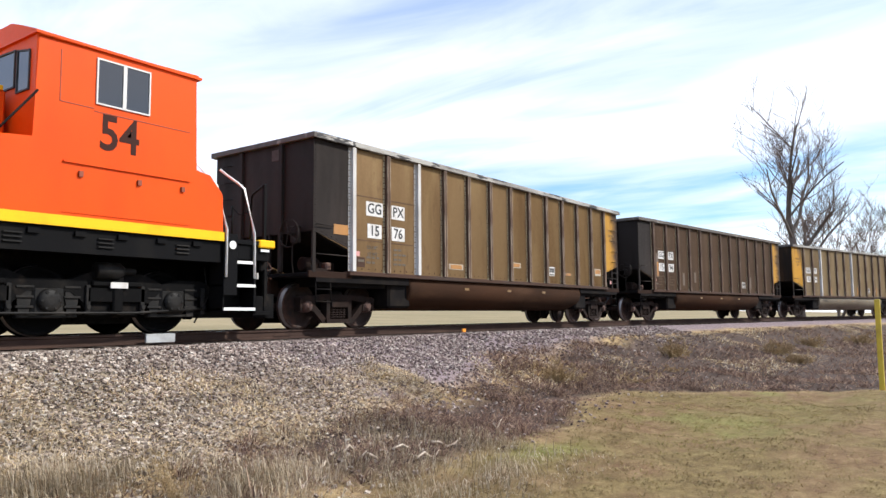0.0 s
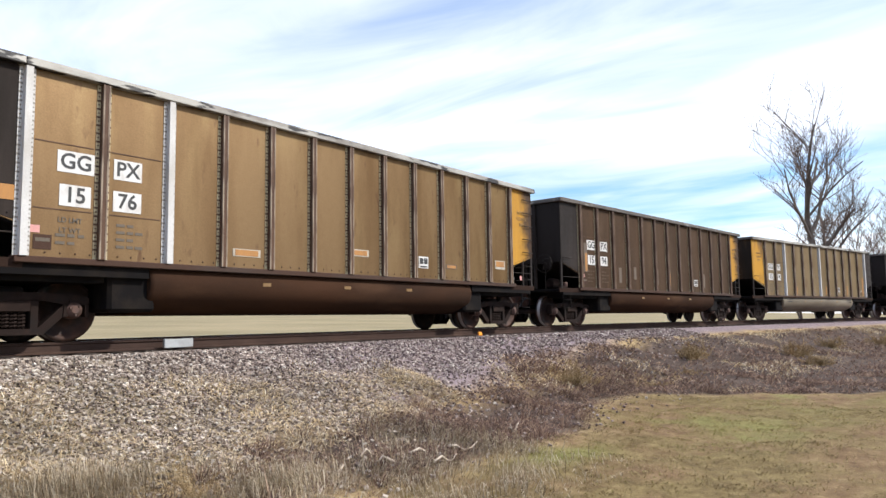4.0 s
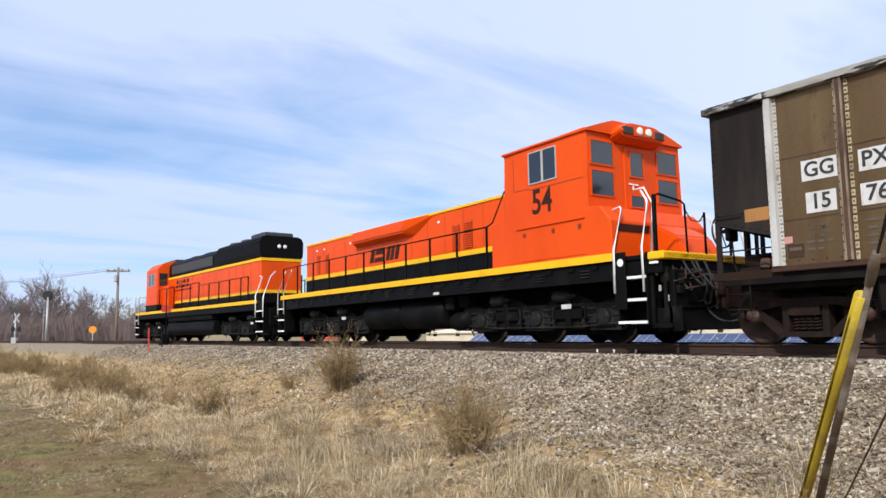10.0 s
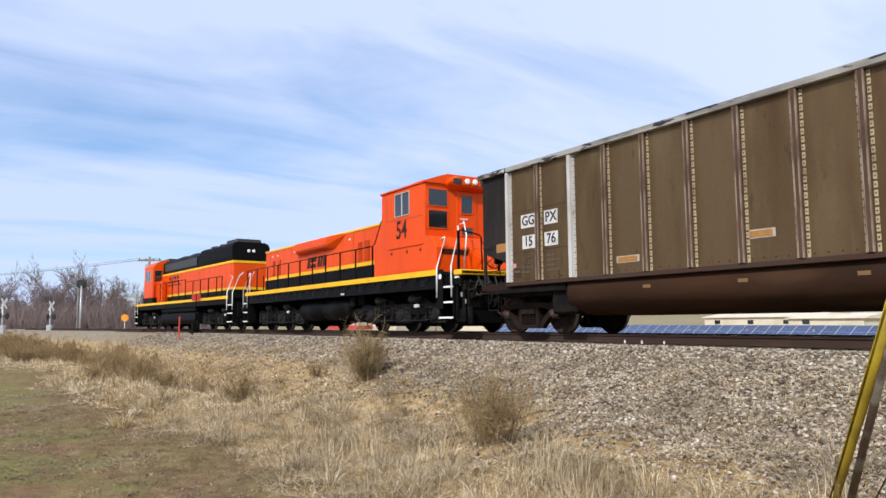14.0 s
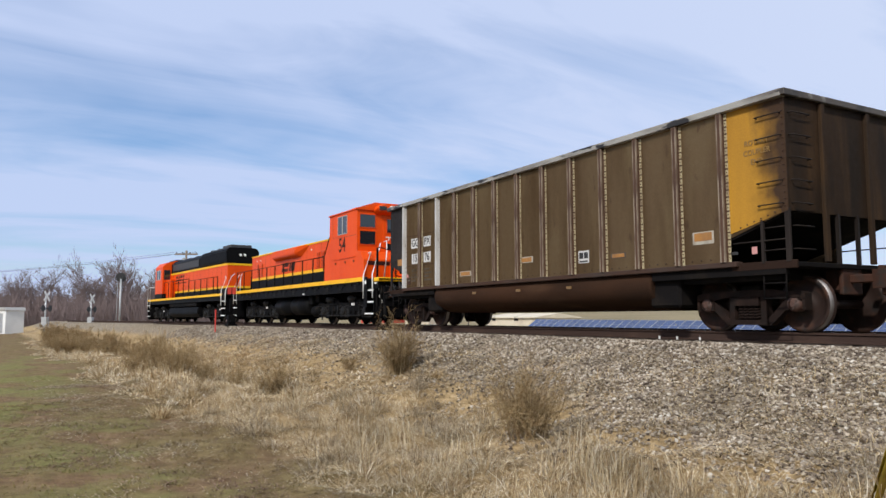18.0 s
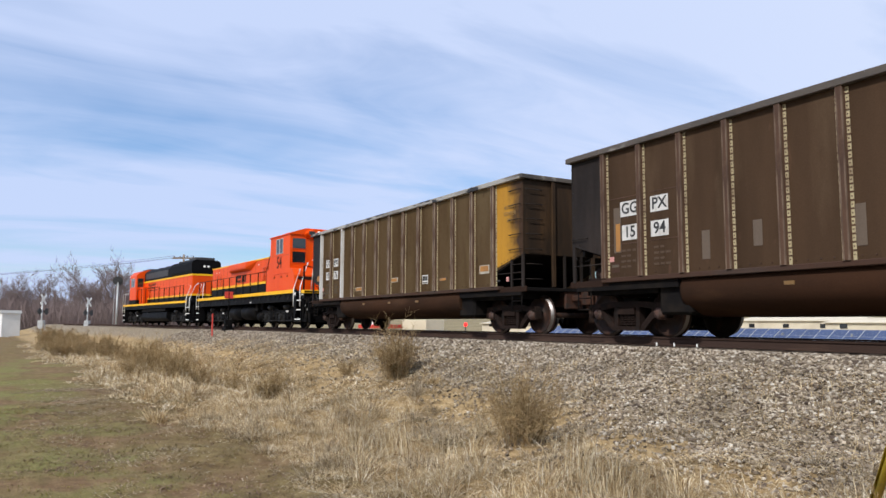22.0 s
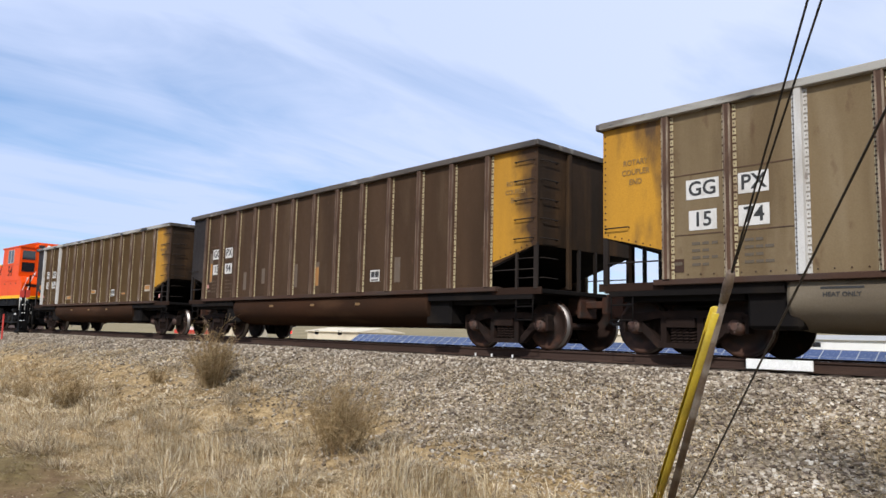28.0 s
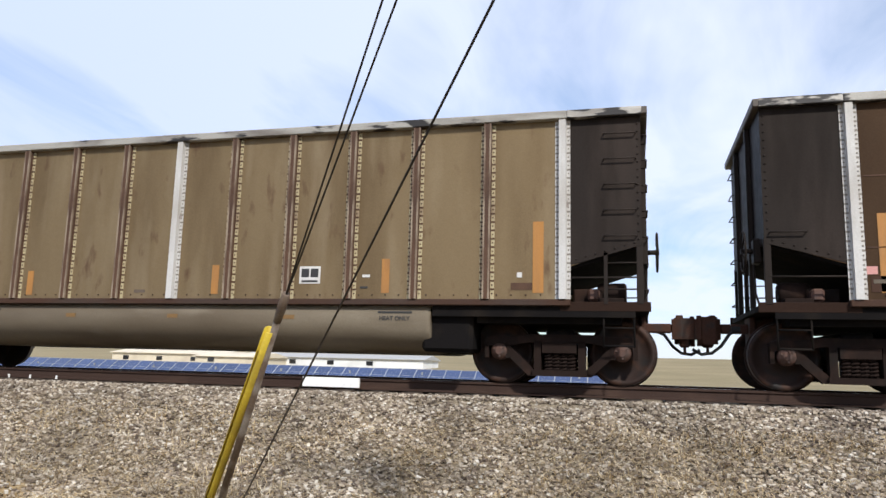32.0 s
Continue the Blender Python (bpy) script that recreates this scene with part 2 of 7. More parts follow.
# near-black base carries the deep shade under the cars; spots are grime
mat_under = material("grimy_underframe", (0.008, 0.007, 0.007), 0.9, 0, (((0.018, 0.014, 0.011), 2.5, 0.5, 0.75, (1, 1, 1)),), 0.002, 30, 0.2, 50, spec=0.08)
mat_truck = material("dusty_cast_steel", (0.017, 0.0105, 0.0085), 0.8, 0, (((0.034, 0.019, 0.014), 4.0, 0.52, 0.72, (1, 1, 1)), ((0.013, 0.011, 0.010), 3.0, 0.5, 0.7, (1, 1, 1))), 0.002, 35, 0.18, 60, spec=0.1)
mat_wheel = material("brown_wheel_steel", (0.026, 0.015, 0.012), 0.65, 0.1, (((0.085, 0.040, 0.025), 3.0, 0.5, 0.72, (1, 1, 1)), ((0.02, 0.017, 0.016), 4.0, 0.5, 0.7, (1, 1, 1))), 0.001, 30, 0.12, 50, spec=0.2)
mat_tread = material("polished_tread", (0.24, 0.22, 0.21), 0.45, 1.0, (), 0, 30, 0.05, 50)
mat_bearing = material("rust_red_bearing_cap", (0.085, 0.042, 0.03), 0.7, 0.1, (((0.05, 0.035, 0.03), 6.0, 0.5, 0.7, (1, 1, 1)),), 0.001, 40, 0.15, 60)
mat_white = material("white_stencil_paint", (0.56, 0.55, 0.53), 0.6, 0, (((0.36, 0.33, 0.29), 6.0, 0.5, 0.8, (1, 1, 0.5)),), 0, 30, 0.06, 60)
mat_ink = material("black_stencil_paint", (0.025, 0.025, 0.025), 0.6)
mat_faint_brown = material("faint_brown_stencil", (0.078, 0.052, 0.035), 0.7, spec=0.15)
mat_faint = material("faded_stencil_paint", (0.088, 0.068, 0.046), 0.65)
mat_orange = material("bright_orange_loco_paint", (0.70, 0.072, 0.003), 0.45, 0, (((0.60, 0.055, 0.003), 0.8, 0.45, 0.75, (1, 1, 0.4)),), 0.0006, 15, 0.05, 40, spec=0.14, coat=0.03)
mat_loco_black = material("loco_black_paint", (0.0045, 0.0045, 0.005), 0.55, 0, (((0.011, 0.010, 0.009), 1.5, 0.5, 0.8, (1, 1, 0.4)),), 0.0008, 20, 0.1, 40, spec=0.06)
mat_loco_yellow = material("loco_yellow_stripe", (0.80, 0.44, 0.012), 0.45, 0, (((0.62, 0.33, 0.012), 2.0, 0.5, 0.8, (1, 1, 1)),), 0, 20, 0.05, 40, spec=0.15)
# base darkened in place of the deck's shade over the trucks; spots are dirt
mat_loco_under = material("oily_loco_underframe", (0.0045, 0.0044, 0.0046), 0.75, 0, (((0.012, 0.011, 0.010), 2.0, 0.50, 0.75, (1, 1, 1)), ((0.022, 0.017, 0.0135), 4.0, 0.58, 0.78, (1, 1, 1))), 0.002, 30, 0.15, 50, spec=0.06)
mat_rail_white = material("white_handrail_paint", (0.78, 0.78, 0.76), 0.4, 0, (), 0, 30, 0.05, 60)
mat_dark_glass = material("dark_cab_glass", (0.014, 0.016, 0.020), 0.06, 0.0, (), 0, 30, 0.02, 10, spec=1.0)
mat_glass_frame = material("aluminium_window_frame", (0.46, 0.45, 0.43), 0.45, 0.3, (), 0, 30, 0.05, 60)
mat_seal = material("black_rubber_seal", (0.03, 0.03, 0.03), 0.7)
mat_lamp = material("headlight_glass", (0.8, 0.8, 0.76), 0.15)
mat_rail = material("weathered_rail_steel", (0.048, 0.030, 0.024), 0.85, 0.0, (((0.075, 0.046, 0.034), 3.0, 0.5, 0.75, (0.4, 1, 1)),), 0.001, 30, 0.15, 60, spec=0.1)
mat_railtop = material("polished_rail_head", (0.42, 0.40, 0.38), 0.32, 1.0, (), 0, 30, 0.05, 50)
mat_tie = material("creosoted_tie_timber", (0.055, 0.042, 0.034), 0.9, 0, (((0.11, 0.09, 0.075), 2.0, 0.5, 0.75, (0.3, 3, 1)),), 0.004, 20, 0.2, 40, spec=0.1)
mat_coupler = material("rusty_coupler", (0.058, 0.026, 0.017), 0.75, 0.1, (((0.035, 0.028, 0.025), 5.0, 0.5, 0.7, (1, 1, 1)),), 0.002, 40, 0.2, 60, spec=0.2)
mat_placard = material("dull_grey_placard", (0.075, 0.062, 0.056), 0.7, 0, (((0.04, 0.032, 0.028), 6.0, 0.45, 0.7, (1, 1, 1)),), spec=0.15)
mat_hose = material("black_rubber_hose", (0.010, 0.010, 0.011), 0.7)


# ---- mesh helpers ----
def box(bm, x0, x1, y0, y1, z0, z1, bevel=0.0, m=None):
    n0 = len(bm.verts)
    vs = [bm.verts.new((x, y, z)) for x in (x0, x1) for y in (y0, y1) for z in (z0, z1)]
    fs = [bm.faces.new([vs[i] for i in f]) for f in ((0, 1, 3, 2), (4, 6, 7, 5), (0, 4, 5, 1), (2, 3, 7, 6), (0, 2, 6, 4), (1, 5, 7, 3))]
    if bevel:
        edges = list({e for f in fs for e in f.edges})
        r = bmesh.ops.bevel(bm, geom=edges, offset=bevel, segments=1, affect="EDGES", profile=0.5)
        vs = list({v for f in r["faces"] for v in f.verts})
    if m is not None:
        bmesh.ops.transform(bm, matrix=m, verts=vs)
    return vs


def tube(bm, pts, r, seg=8, caps=True):
    """A round bar along a line of points."""
    pts = [Vector(p) for p in pts]
    rings = []
    up = Vector((0, 0, 1))
    for i, p in enumerate(pts):
        d = (pts[min(i + 1, len(pts) - 1)] - pts[max(i - 1, 0)]).normalized()
        side = d.cross(up if abs(d.z) < 0.95 else Vector((0, 1, 0))).normalized()
        top = side.cross(d).normalized()
        rr = r[i] if isinstance(r, (list, tuple)) else r
        rings.append([bm.verts.new(p + (side * math.cos(2 * math.pi * k / seg) + top * math.sin(2 * math.pi * k / seg)) * rr) for k in range(seg)])
    for a, b in zip(rings, rings[1:]):
        for k in range(seg):
            f = bm.faces.new((a[k], a[(k + 1) % seg], b[(k + 1) % seg], b[k]))
            f.smooth = seg > 5
    if caps:
        bm.faces.new(list(reversed(rings[0])))
        bm.faces.new(rings[-1])
    return rings


def prism(bm, outline, a0, a1, axis="y"):
    """An outline of (u, v) points pushed from a0 to a1 along an axis: y takes (x, z), x takes (y, z), z takes (x, y)."""
    def at(u, v, a):
        return {"y": (u, a, v), "x": (a, u, v), "z": (u, v, a)}[axis]
    lo = [bm.verts.new(at(u, v, a0)) for u, v in outline]
    hi = [bm.verts.new(at(u, v, a1)) for u, v in outline]
    n = len(outline)
    bm.faces.new(lo)
    bm.faces.new(list(reversed(hi)))
    for k in range(n):
        bm.faces.new((lo[k], hi[k], hi[(k + 1) % n], lo[(k + 1) % n]))
    return lo + hi


def lathe(bm, profile, centre, axis="y", seg=28):
    """A profile of (along, radius) turned about an axis through centre."""
    c = Vector(centre)
    rings = []
    for a, r in profile:
        ring = []
        for k in range(seg):
            w = 2 * math.pi * k / seg
            u, v = r * math.cos(w), r * math.sin(w)
            ring.append(bm.verts.new(c + Vector({"y": (u, a, v), "x": (a, u, v), "z": (u, v, a)}[axis])))
        rings.append(ring)
    for p, q in zip(rings, rings[1:]):
        for k in range(seg):
            bm.faces.new((p[k], p[(k + 1) % seg], q[(k + 1) % seg], q[k])).smooth = True
    bm.faces.new(list(reversed(rings[0])))
    bm.faces.new(rings[-1])


def solid(bm):
    bmesh.ops.recalc_face_normals(bm, faces=bm.faces)
    return bm


def part(name, bm, mat, parent=None, label="", at=None):
    """One mesh object under a thing or a part; mat may be a list, by the faces' material index."""
    me = bpy.data.meshes.new(name)
    solid(bm)
    bm.to_mesh(me)
    bm.free()
    for m in (mat if isinstance(mat, (list, tuple)) else [mat]):
        me.materials.append(m)
    ob = new(name, me)
    if parent is not None:
        ob.parent = parent
    if at is not None:
        ob.matrix_basis = at
    if label:
        tagged(ob, label)
    return ob


def boxes(name, mat, parent, *rows, bevel=0.0, label="", at=None):
    bm = bmesh.new()
    for r in rows:
        box(bm, *r, bevel=bevel)
    return part(name, bm, mat, parent, label, at)


def bar(name, mat, parent, pts, r, seg=8, label=""):
    bm = bmesh.new()
    tube(bm, pts, r, seg)
    return part(name, bm, mat, parent, label)


def again(ob, m, parent=None):
    """Another object on the same mesh."""
    o = new(ob.name.split(".")[0], ob.data)
    o.parent = parent if parent is not None else ob.parent
    o.matrix_basis = m
    for k in ("label",):
        if k in ob:
            o[k] = ob[k]
    return o


def empty(name, at=None, **tags):
    e = new(name)
    e.empty_display_size = 0.2
    if at is not None:
        e.matrix_basis = at
    return tagged(e, **tags)


def words(name, text, size, mat, parent, at, wide=1.0, depth=0.002, label=""):
    """Letters as a mesh, standing in the x-z plane and facing -y, centred on at."""
    c = bpy.data.curves.new(name, "FONT")
    c.body, c.size, c.align_x, c.align_y, c.extrude, c.resolution_u = text, size, "CENTER", "CENTER", depth, 3
    c.offset = 0.018 * size
    tmp = bpy.data.objects.new(name, c)
    scene.collection.objects.link(tmp)
    me = bpy.data.meshes.new_from_object(tmp.evaluated_get(bpy.context.evaluated_depsgraph_get()))
    bpy.data.objects.remove(tmp)
    bpy.data.curves.remove(c)
    me.transform(Matrix.Diagonal((wide, 1, 1, 1)))
    me.transform(Matrix.Rotation(math.pi / 2, 4, "X"))
    me.materials.clear()
    me.materials.append(mat)
    ob = new(name, me)
    ob.parent = parent
    ob.matrix_basis = pose(*at)
    if label:
        tagged(ob, label)
    return ob


# ---- the line of the track, and the ground ----
NEAR_SIDE = 10.19                # y of the cars' near side on the straight
HALF_CAR = 1.60
CENTRE = NEAR_SIDE + HALF_CAR
RAIL_TOP = 1.35
BEND_R, TIGHT_R, BEND_L, TIGHT_L = 16.52, 0.004115, -19.18, 0.00128


def track_y(u):
    """y of the track's centre line at x = u: straight before the camera, bending towards it at both ends."""
    r, l = max(u - BEND_R, 0), max(BEND_L - u, 0)
    right = TIGHT_R * r * r if r < 40 else TIGHT_R * (1600 + 80 * (r - 40))
    left = TIGHT_L * l * l if l < 60 else TIGHT_L * (3600 + 120 * (l - 60))
    return CENTRE - right - left


def lump(x, y, s):
    return noise.noise(Vector((x * s, y * s, 0.7)))


PROFILE = ((-2.4, 1.14), (2.15, 1.14), (3.3, 0.80), (4.6, 0.36), (5.8, 0.12), (7.2, 0.03), (9.0, 0.0), (2000, 0.0))
FAR = ((2.4, 1.14), (3.6, 0.75), (5.2, 0.45), (8.0, 0.40), (70, 0.40), (160, 2.4), (330, 6.8), (800, 11.0), (2000, 11.0))


def ground_z(x, y):
    d = track_y(max(-95, min(75, x))) - y
    rows = PROFILE if d >= -2.4 else FAR
    d = d if d >= -2.4 else -d
    z = rows[-1][1]
    for (d0, z0), (d1, z1) in zip(rows, rows[1:]):
        if d0 <= d <= d1:
            k = (d - d0) / (d1 - d0)
            z = z0 + (z1 - z0) * k
            break
    return z


def axis(parts):
    out = []
    for a, b, n in parts:
        out += [a + (b - a) * k / n for k in range(n)]
    return out + [parts[-1][1]]


def ground_material():
    m = bpy.data.materials.new("ground_cover")
    m.use_nodes = True
    nt = m.node_tree
    b = nt.nodes["Principled BSDF"]
    b.inputs["Roughness"].default_value = 0.95
    b.inputs["Specular IOR Level"].default_value = 0.15
    tc = nt.nodes.new("ShaderNodeTexCoord")

    def nz(scale, detail=5.0, rough=0.6):
        n = nt.nodes.new("ShaderNodeTexNoise")
        n.inputs["Scale"].default_value, n.inputs["Detail"].default_value, n.inputs["Roughness"].default_value = scale, detail, rough
        nt.links.new(tc.outputs["Object"], n.inputs["Vector"])
        return n.outputs["Fac"]

    def rampc(fac, *stops):
        r = nt.nodes.new("ShaderNodeValToRGB")
        while len(r.color_ramp.elements) < len(stops):
            r.color_ramp.elements.new(0.5)
        for e, (p, c) in zip(r.color_ramp.elements, stops):
            e.position, e.color = p, (*c, 1)
        nt.links.new(fac, r.inputs[0])
        return r.outputs[0]

    def blend(fac, c0, c1):
        x = nt.nodes.new("ShaderNodeMix")
        x.data_type = "RGBA"
        nt.links.new(fac, x.inputs["Factor"])
        nt.links.new(c0, x.inputs["A"])
        nt.links.new(c1, x.inputs["B"])
        return x.outputs["Result"]

    def mask(name, edge=0.5, soft=0.28, wobble=0.5, scale=1.3):
        at = nt.nodes.new("ShaderNodeAttribute")
        at.attribute_name = name
        ad = nt.nodes.new("ShaderNodeMath")
        ad.operation = "MULTIPLY_ADD"
        nt.links.new(nz(scale), ad.inputs[0])
        ad.inputs[1].default_value = wobble
        nt.links.new(at.outputs["Fac"], ad.inputs[2])
        r = nt.nodes.new("ShaderNodeMapRange")
        r.inputs["From Min"].default_value, r.inputs["From Max"].default_value = edge + wobble / 2 - soft, edge + wobble / 2 + soft
        nt.links.new(ad.outputs[0], r.inputs["Value"])
        return r.outputs["Result"]

    dry = rampc(nz(5.5, 8.0, 0.8), (0.30, (0.10, 0.068, 0.036)), (0.46, (0.27, 0.190, 0.095)), (0.60, (0.44, 0.325, 0.175)), (0.76, (0.60, 0.48, 0.30)))
    lawn = rampc(nz(3.2, 9.0, 0.8), (0.30, (0.060, 0.040, 0.020)), (0.45, (0.130, 0.092, 0.040)), (0.58, (0.200, 0.150, 0.066)), (0.74, (0.33, 0.255, 0.14)))
    green = rampc(nz(9.0), (0.3, (0.115, 0.118, 0.034)), (0.7, (0.225, 0.198, 0.075)))
    lawn = blend(mask("green", 0.5, 0.3, 0.35, 2.5), lawn, green)
    stone = rampc(nz(38.0, 3.0, 0.8), (0.25, (0.08, 0.062, 0.045)), (0.5, (0.215, 0.175, 0.122)), (0.7, (0.40, 0.335, 0.24)))
    pink = rampc(nz(38.0, 3.0, 0.8), (0.25, (0.06, 0.043, 0.048)), (0.5, (0.20, 0.155, 0.16)), (0.7, (0.37, 0.31, 0.32)))
    dirt = rampc(nz(3.0, 7.0, 0.7), (0.3, (0.030, 0.020, 0.016)), (0.52, (0.070, 0.050, 0.040)), (0.72, (0.15, 0.112, 0.086)))
    far = rampc(nz(0.05), (0.35, (0.20, 0.165, 0.09)), (0.65, (0.28, 0.225, 0.13)))
    rust = rampc(nz(4.0, 6.0, 0.7), (0.3, (0.085, 0.050, 0.027)), (0.5, (0.165, 0.105, 0.054)), (0.7, (0.26, 0.185, 0.10)))
    patch = nt.nodes.new("ShaderNodeMapRange")
    patch.inputs["From Min"].default_value, patch.inputs["From Max"].default_value = 0.46, 0.60
    nt.links.new(nz(0.55, 4.0), patch.inputs["Value"])
    lawn = blend(patch.outputs["Result"], lawn, rust)
    c = blend(mask("lawn"), dry, lawn)
    c = blend(mask("dirt", 0.5, 0.3, 0.6, 0.8), c, dirt)
    c = blend(mask("far", 0.5, 0.2, 0.1), c, far)
    c = blend(mask("gravel", 0.5, 0.25, 0.7, 1.1), c, blend(mask("pink", 0.5, 0.4, 0.3), stone, pink))
    grain = nt.nodes.new("ShaderNodeMix")
    grain.data_type, grain.blend_type = "RGBA", "MULTIPLY"
    grain.inputs["Factor"].default_value = 0.55
    nt.links.new(c, grain.inputs["A"])
    nt.links.new(rampc(nz(55.0, 2.0), (0.3, (0.62, 0.60, 0.56)), (0.7, (1.35, 1.35, 1.35))), grain.inputs["B"])
    nt.links.new(grain.outputs["Result"], b.inputs["Base Color"])
    bp = nt.nodes.new("ShaderNodeBump")
    bp.inputs["Distance"].default_value = 0.010
    nt.links.new(nz(24.0, 4.0, 0.7), bp.inputs["Height"])
    nt.links.new(bp.outputs[0], b.inputs["Normal"])
    return m


def smooth(v, a, b):
    k = max(0.0, min(1.0, (v - a) / (b - a)))
    return k * k * (3 - 2 * k)


def surface(x, y):
    """The ground's height with its lumps."""
    d = track_y(max(-95, min(75, x))) - y
    z = ground_z(x, y)
    if abs(x) < 120 and -8 < d < 40 and abs(d) > 2.2:
        z += 0.05 * lump(x, y, 1.1) + 0.03 * lump(x, y, 3.7)
        bank = smooth(-x, 3, 8) * smooth(d, 3.0, 4.5) * smooth(-d, -10.5, -8.5)
        z += bank * (0.17 * lump(x, y, 0.45) + 0.13 * lump(x, y, 1.5))
    # a washed-out hollow cuts into the bank above the lawn
    u, v = (x - 20.4) * 0.78 + (y - 7.1) * -0.62, (x - 20.4) * 0.62 + (y - 7.1) * 0.78
    z -= 0.42 * math.exp(-(u / 1.9) ** 2 - (v / 0.42) ** 2)
    return z + 0.22 * smooth(x, 14, 20) * smooth(-d, -8.5, -5.0) * smooth(d, 2.2, 4.0)


def lawn_edge(x):
    """How far the mown lawn reaches towards the track."""
    if x < -4:
        return 3.45 + 0.05 * (x + 4)
    if x < 4:
        return 3.45 + 0.16 * (x + 4)
    return max(-8.0, 4.75 + 1.0 * smooth(x, 9.5, 12) - 1.02 * max(x - 14.0, 0))


def greenness(x, y):
    """Where the dormant lawn is still green."""
    g = sum(k * math.exp(-((x - a) / r) ** 2 - ((y - b) / s) ** 2) for a, b, r, s, k in ((8.1, 4.3, 0.9, 0.5, 0.9), (12.2, 4.2, 1.6, 0.6, 0.8), (16.0, 3.4, 1.5, 0.5, 0.4), (14.0, 2.4, 4.5, 1.3, 0.42), (10.6, 3.3, 2.0, 0.7, 0.40), (21, 2.0, 4.0, 1.2, 0.35), (-16, -0.2, 6.0, 1.3, 0.66), (-10, 1.0, 3.0, 0.9, 0.55), (-24, -0.5, 8, 1.8, 0.66), (-32, 0.4, 7, 1.3, 0.5), (-7.2, 0.8, 2.0, 0.8, 0.55), (-12, -1.5, 4.0, 1.0, 0.55)))
    return max(0.0, min(1.0, g + 0.45 * lump(x, y, 0.7)))


def build_ground():
    xs = axis(((-900, -300, 6), (-300, -120, 12), (-120, -50, 70), (-50, 30, 260), (30, 80, 80), (80, 300, 14), (300, 900, 6)))
    ys = axis(((-500, -60, 10), (-60, -8, 26), (-8, 14, 120), (14, 30, 30), (30, 120, 20), (120, 1500, 10)))
    verts, masks = [], {k: [] for k in ("gravel", "lawn", "dirt", "far", "pink", "green")}
    for x in xs:
        ty = track_y(max(-95, min(75, x)))
        for y in ys:
            d = ty - y
            near = abs(x) < 120 and -8 < d < 40
            verts.append((x, y, surface(x, y)))
            edge = 5.0 if x > -6 else max(4.0, 5.0 + 0.08 * (x + 6))
            edge = edge if x < 7 else max(3.0, 5.0 - 0.16 * (x - 7))
            masks["gravel"].append(1 - smooth(abs(d), edge - 0.9, edge + 0.9) if d > 0 else 1 - smooth(-d, 3.0, 4.0))
            masks["lawn"].append((1 - smooth(y, lawn_edge(x) - 1.0, lawn_edge(x) + 1.0)) * 1.0)
            masks["dirt"].append(smooth(x, 3.5, 7.0) * smooth(d, 4.3 - 1.2 * smooth(x, 12, 17), 5.8 - 1.8 * smooth(x, 12, 17)) * smooth(y, lawn_edge(x) - 0.3, lawn_edge(x) + 0.5) * 0.95)
            masks["far"].append(1.0 if d < -7 else smooth(abs(x), 110, 140))
            masks["green"].append(greenness(x, y) if near else 0.0)
            masks["pink"].append(smooth(x, 3, 11))
    ny = len(ys)
    faces = [(i * ny + j, (i + 1) * ny + j, (i + 1) * ny + j + 1, i * ny + j + 1) for i in range(len(xs) - 1) for j in range(ny - 1)]
    me = bpy.data.meshes.new("ground")
    me.from_pydata(verts, [], faces)
    for k, v in masks.items():
        me.attributes.new(k, "FLOAT", "POINT").data.foreach_set("value", v)
    me.polygons.foreach_set("use_smooth", [True] * len(faces))
    me.materials.append(ground_material())
    return tagged(new("ground", me), "flat lawn, dry grass and gravel railway bank", "ground", kind="structure")


ground = build_ground()


# ---- rails and ties ----
def build_track():
    line = empty("railway_track", label="single railway track on wooden ties in grey ballast", category="track", kind="structure")
    us = axis(((-95, 75, 170),))
    head = ((-0.075, 0.0), (-0.075, 0.018), (-0.012, 0.035), (-0.012, 0.125), (-0.036, 0.135), (-0.036, 0.168), (0.036, 0.168), (0.036, 0.135), (0.012, 0.125), (0.012, 0.035), (0.075, 0.018), (0.075, 0.0))
    for side in (-1, 1):
        bm = bmesh.new()
        rings = []
        for u in us:
            y = track_y(u) + side * 0.755
            rings.append([bm.verts.new((u, y + a, RAIL_TOP - 0.170 + b)) for a, b in head])
        n = len(head)
        for p, q in zip(rings, rings[1:]):
            for k in range(n):
                bm.faces.new((p[k], p[(k + 1) % n], q[(k + 1) % n], q[k]))
        rail = part("rail", bm, mat_rail, line)
        bm = bmesh.new()
        for a, b in zip(us, us[1:]):
            ya, yb = track_y(a) + side * 0.755, track_y(b) + side * 0.755
            bm.faces.new([bm.verts.new(p) for p in ((a, ya - 0.03, RAIL_TOP), (b, yb - 0.03, RAIL_TOP), (b, yb + 0.03, RAIL_TOP), (a, ya + 0.03, RAIL_TOP))])
        part("rail_head", bm, mat_railtop, rail, "bright worn running surface")
    bm = bmesh.new()
    box(bm, -0.115, 0.115, -1.3, 1.3, -0.17, 0, bevel=0.012)
    first = None
    u = -60.0
    while u < 45:
        m = pose(u, track_y(u), RAIL_TOP - 0.175, 0, 0, math.degrees(math.atan(track_y(u + 0.5) - track_y(u - 0.5))))
        if first is None:
            first = part("tie", bm, mat_tie, line, at=m)
        else:
            again(first, m, line)
        u += 0.53
    return line


track = build_track()


# ---- running gear shared by the cars ----
WHEEL_R = 0.457
KEPT = {}


def shared(key, name, parent, m, make):
    """The first call makes the part; later ones reuse its mesh."""
    if key not in KEPT:
        ob = make()
        ob.parent, ob.matrix_basis = parent, m
        KEPT[key] = ob
        return ob
    return again(KEPT[key], m, parent)


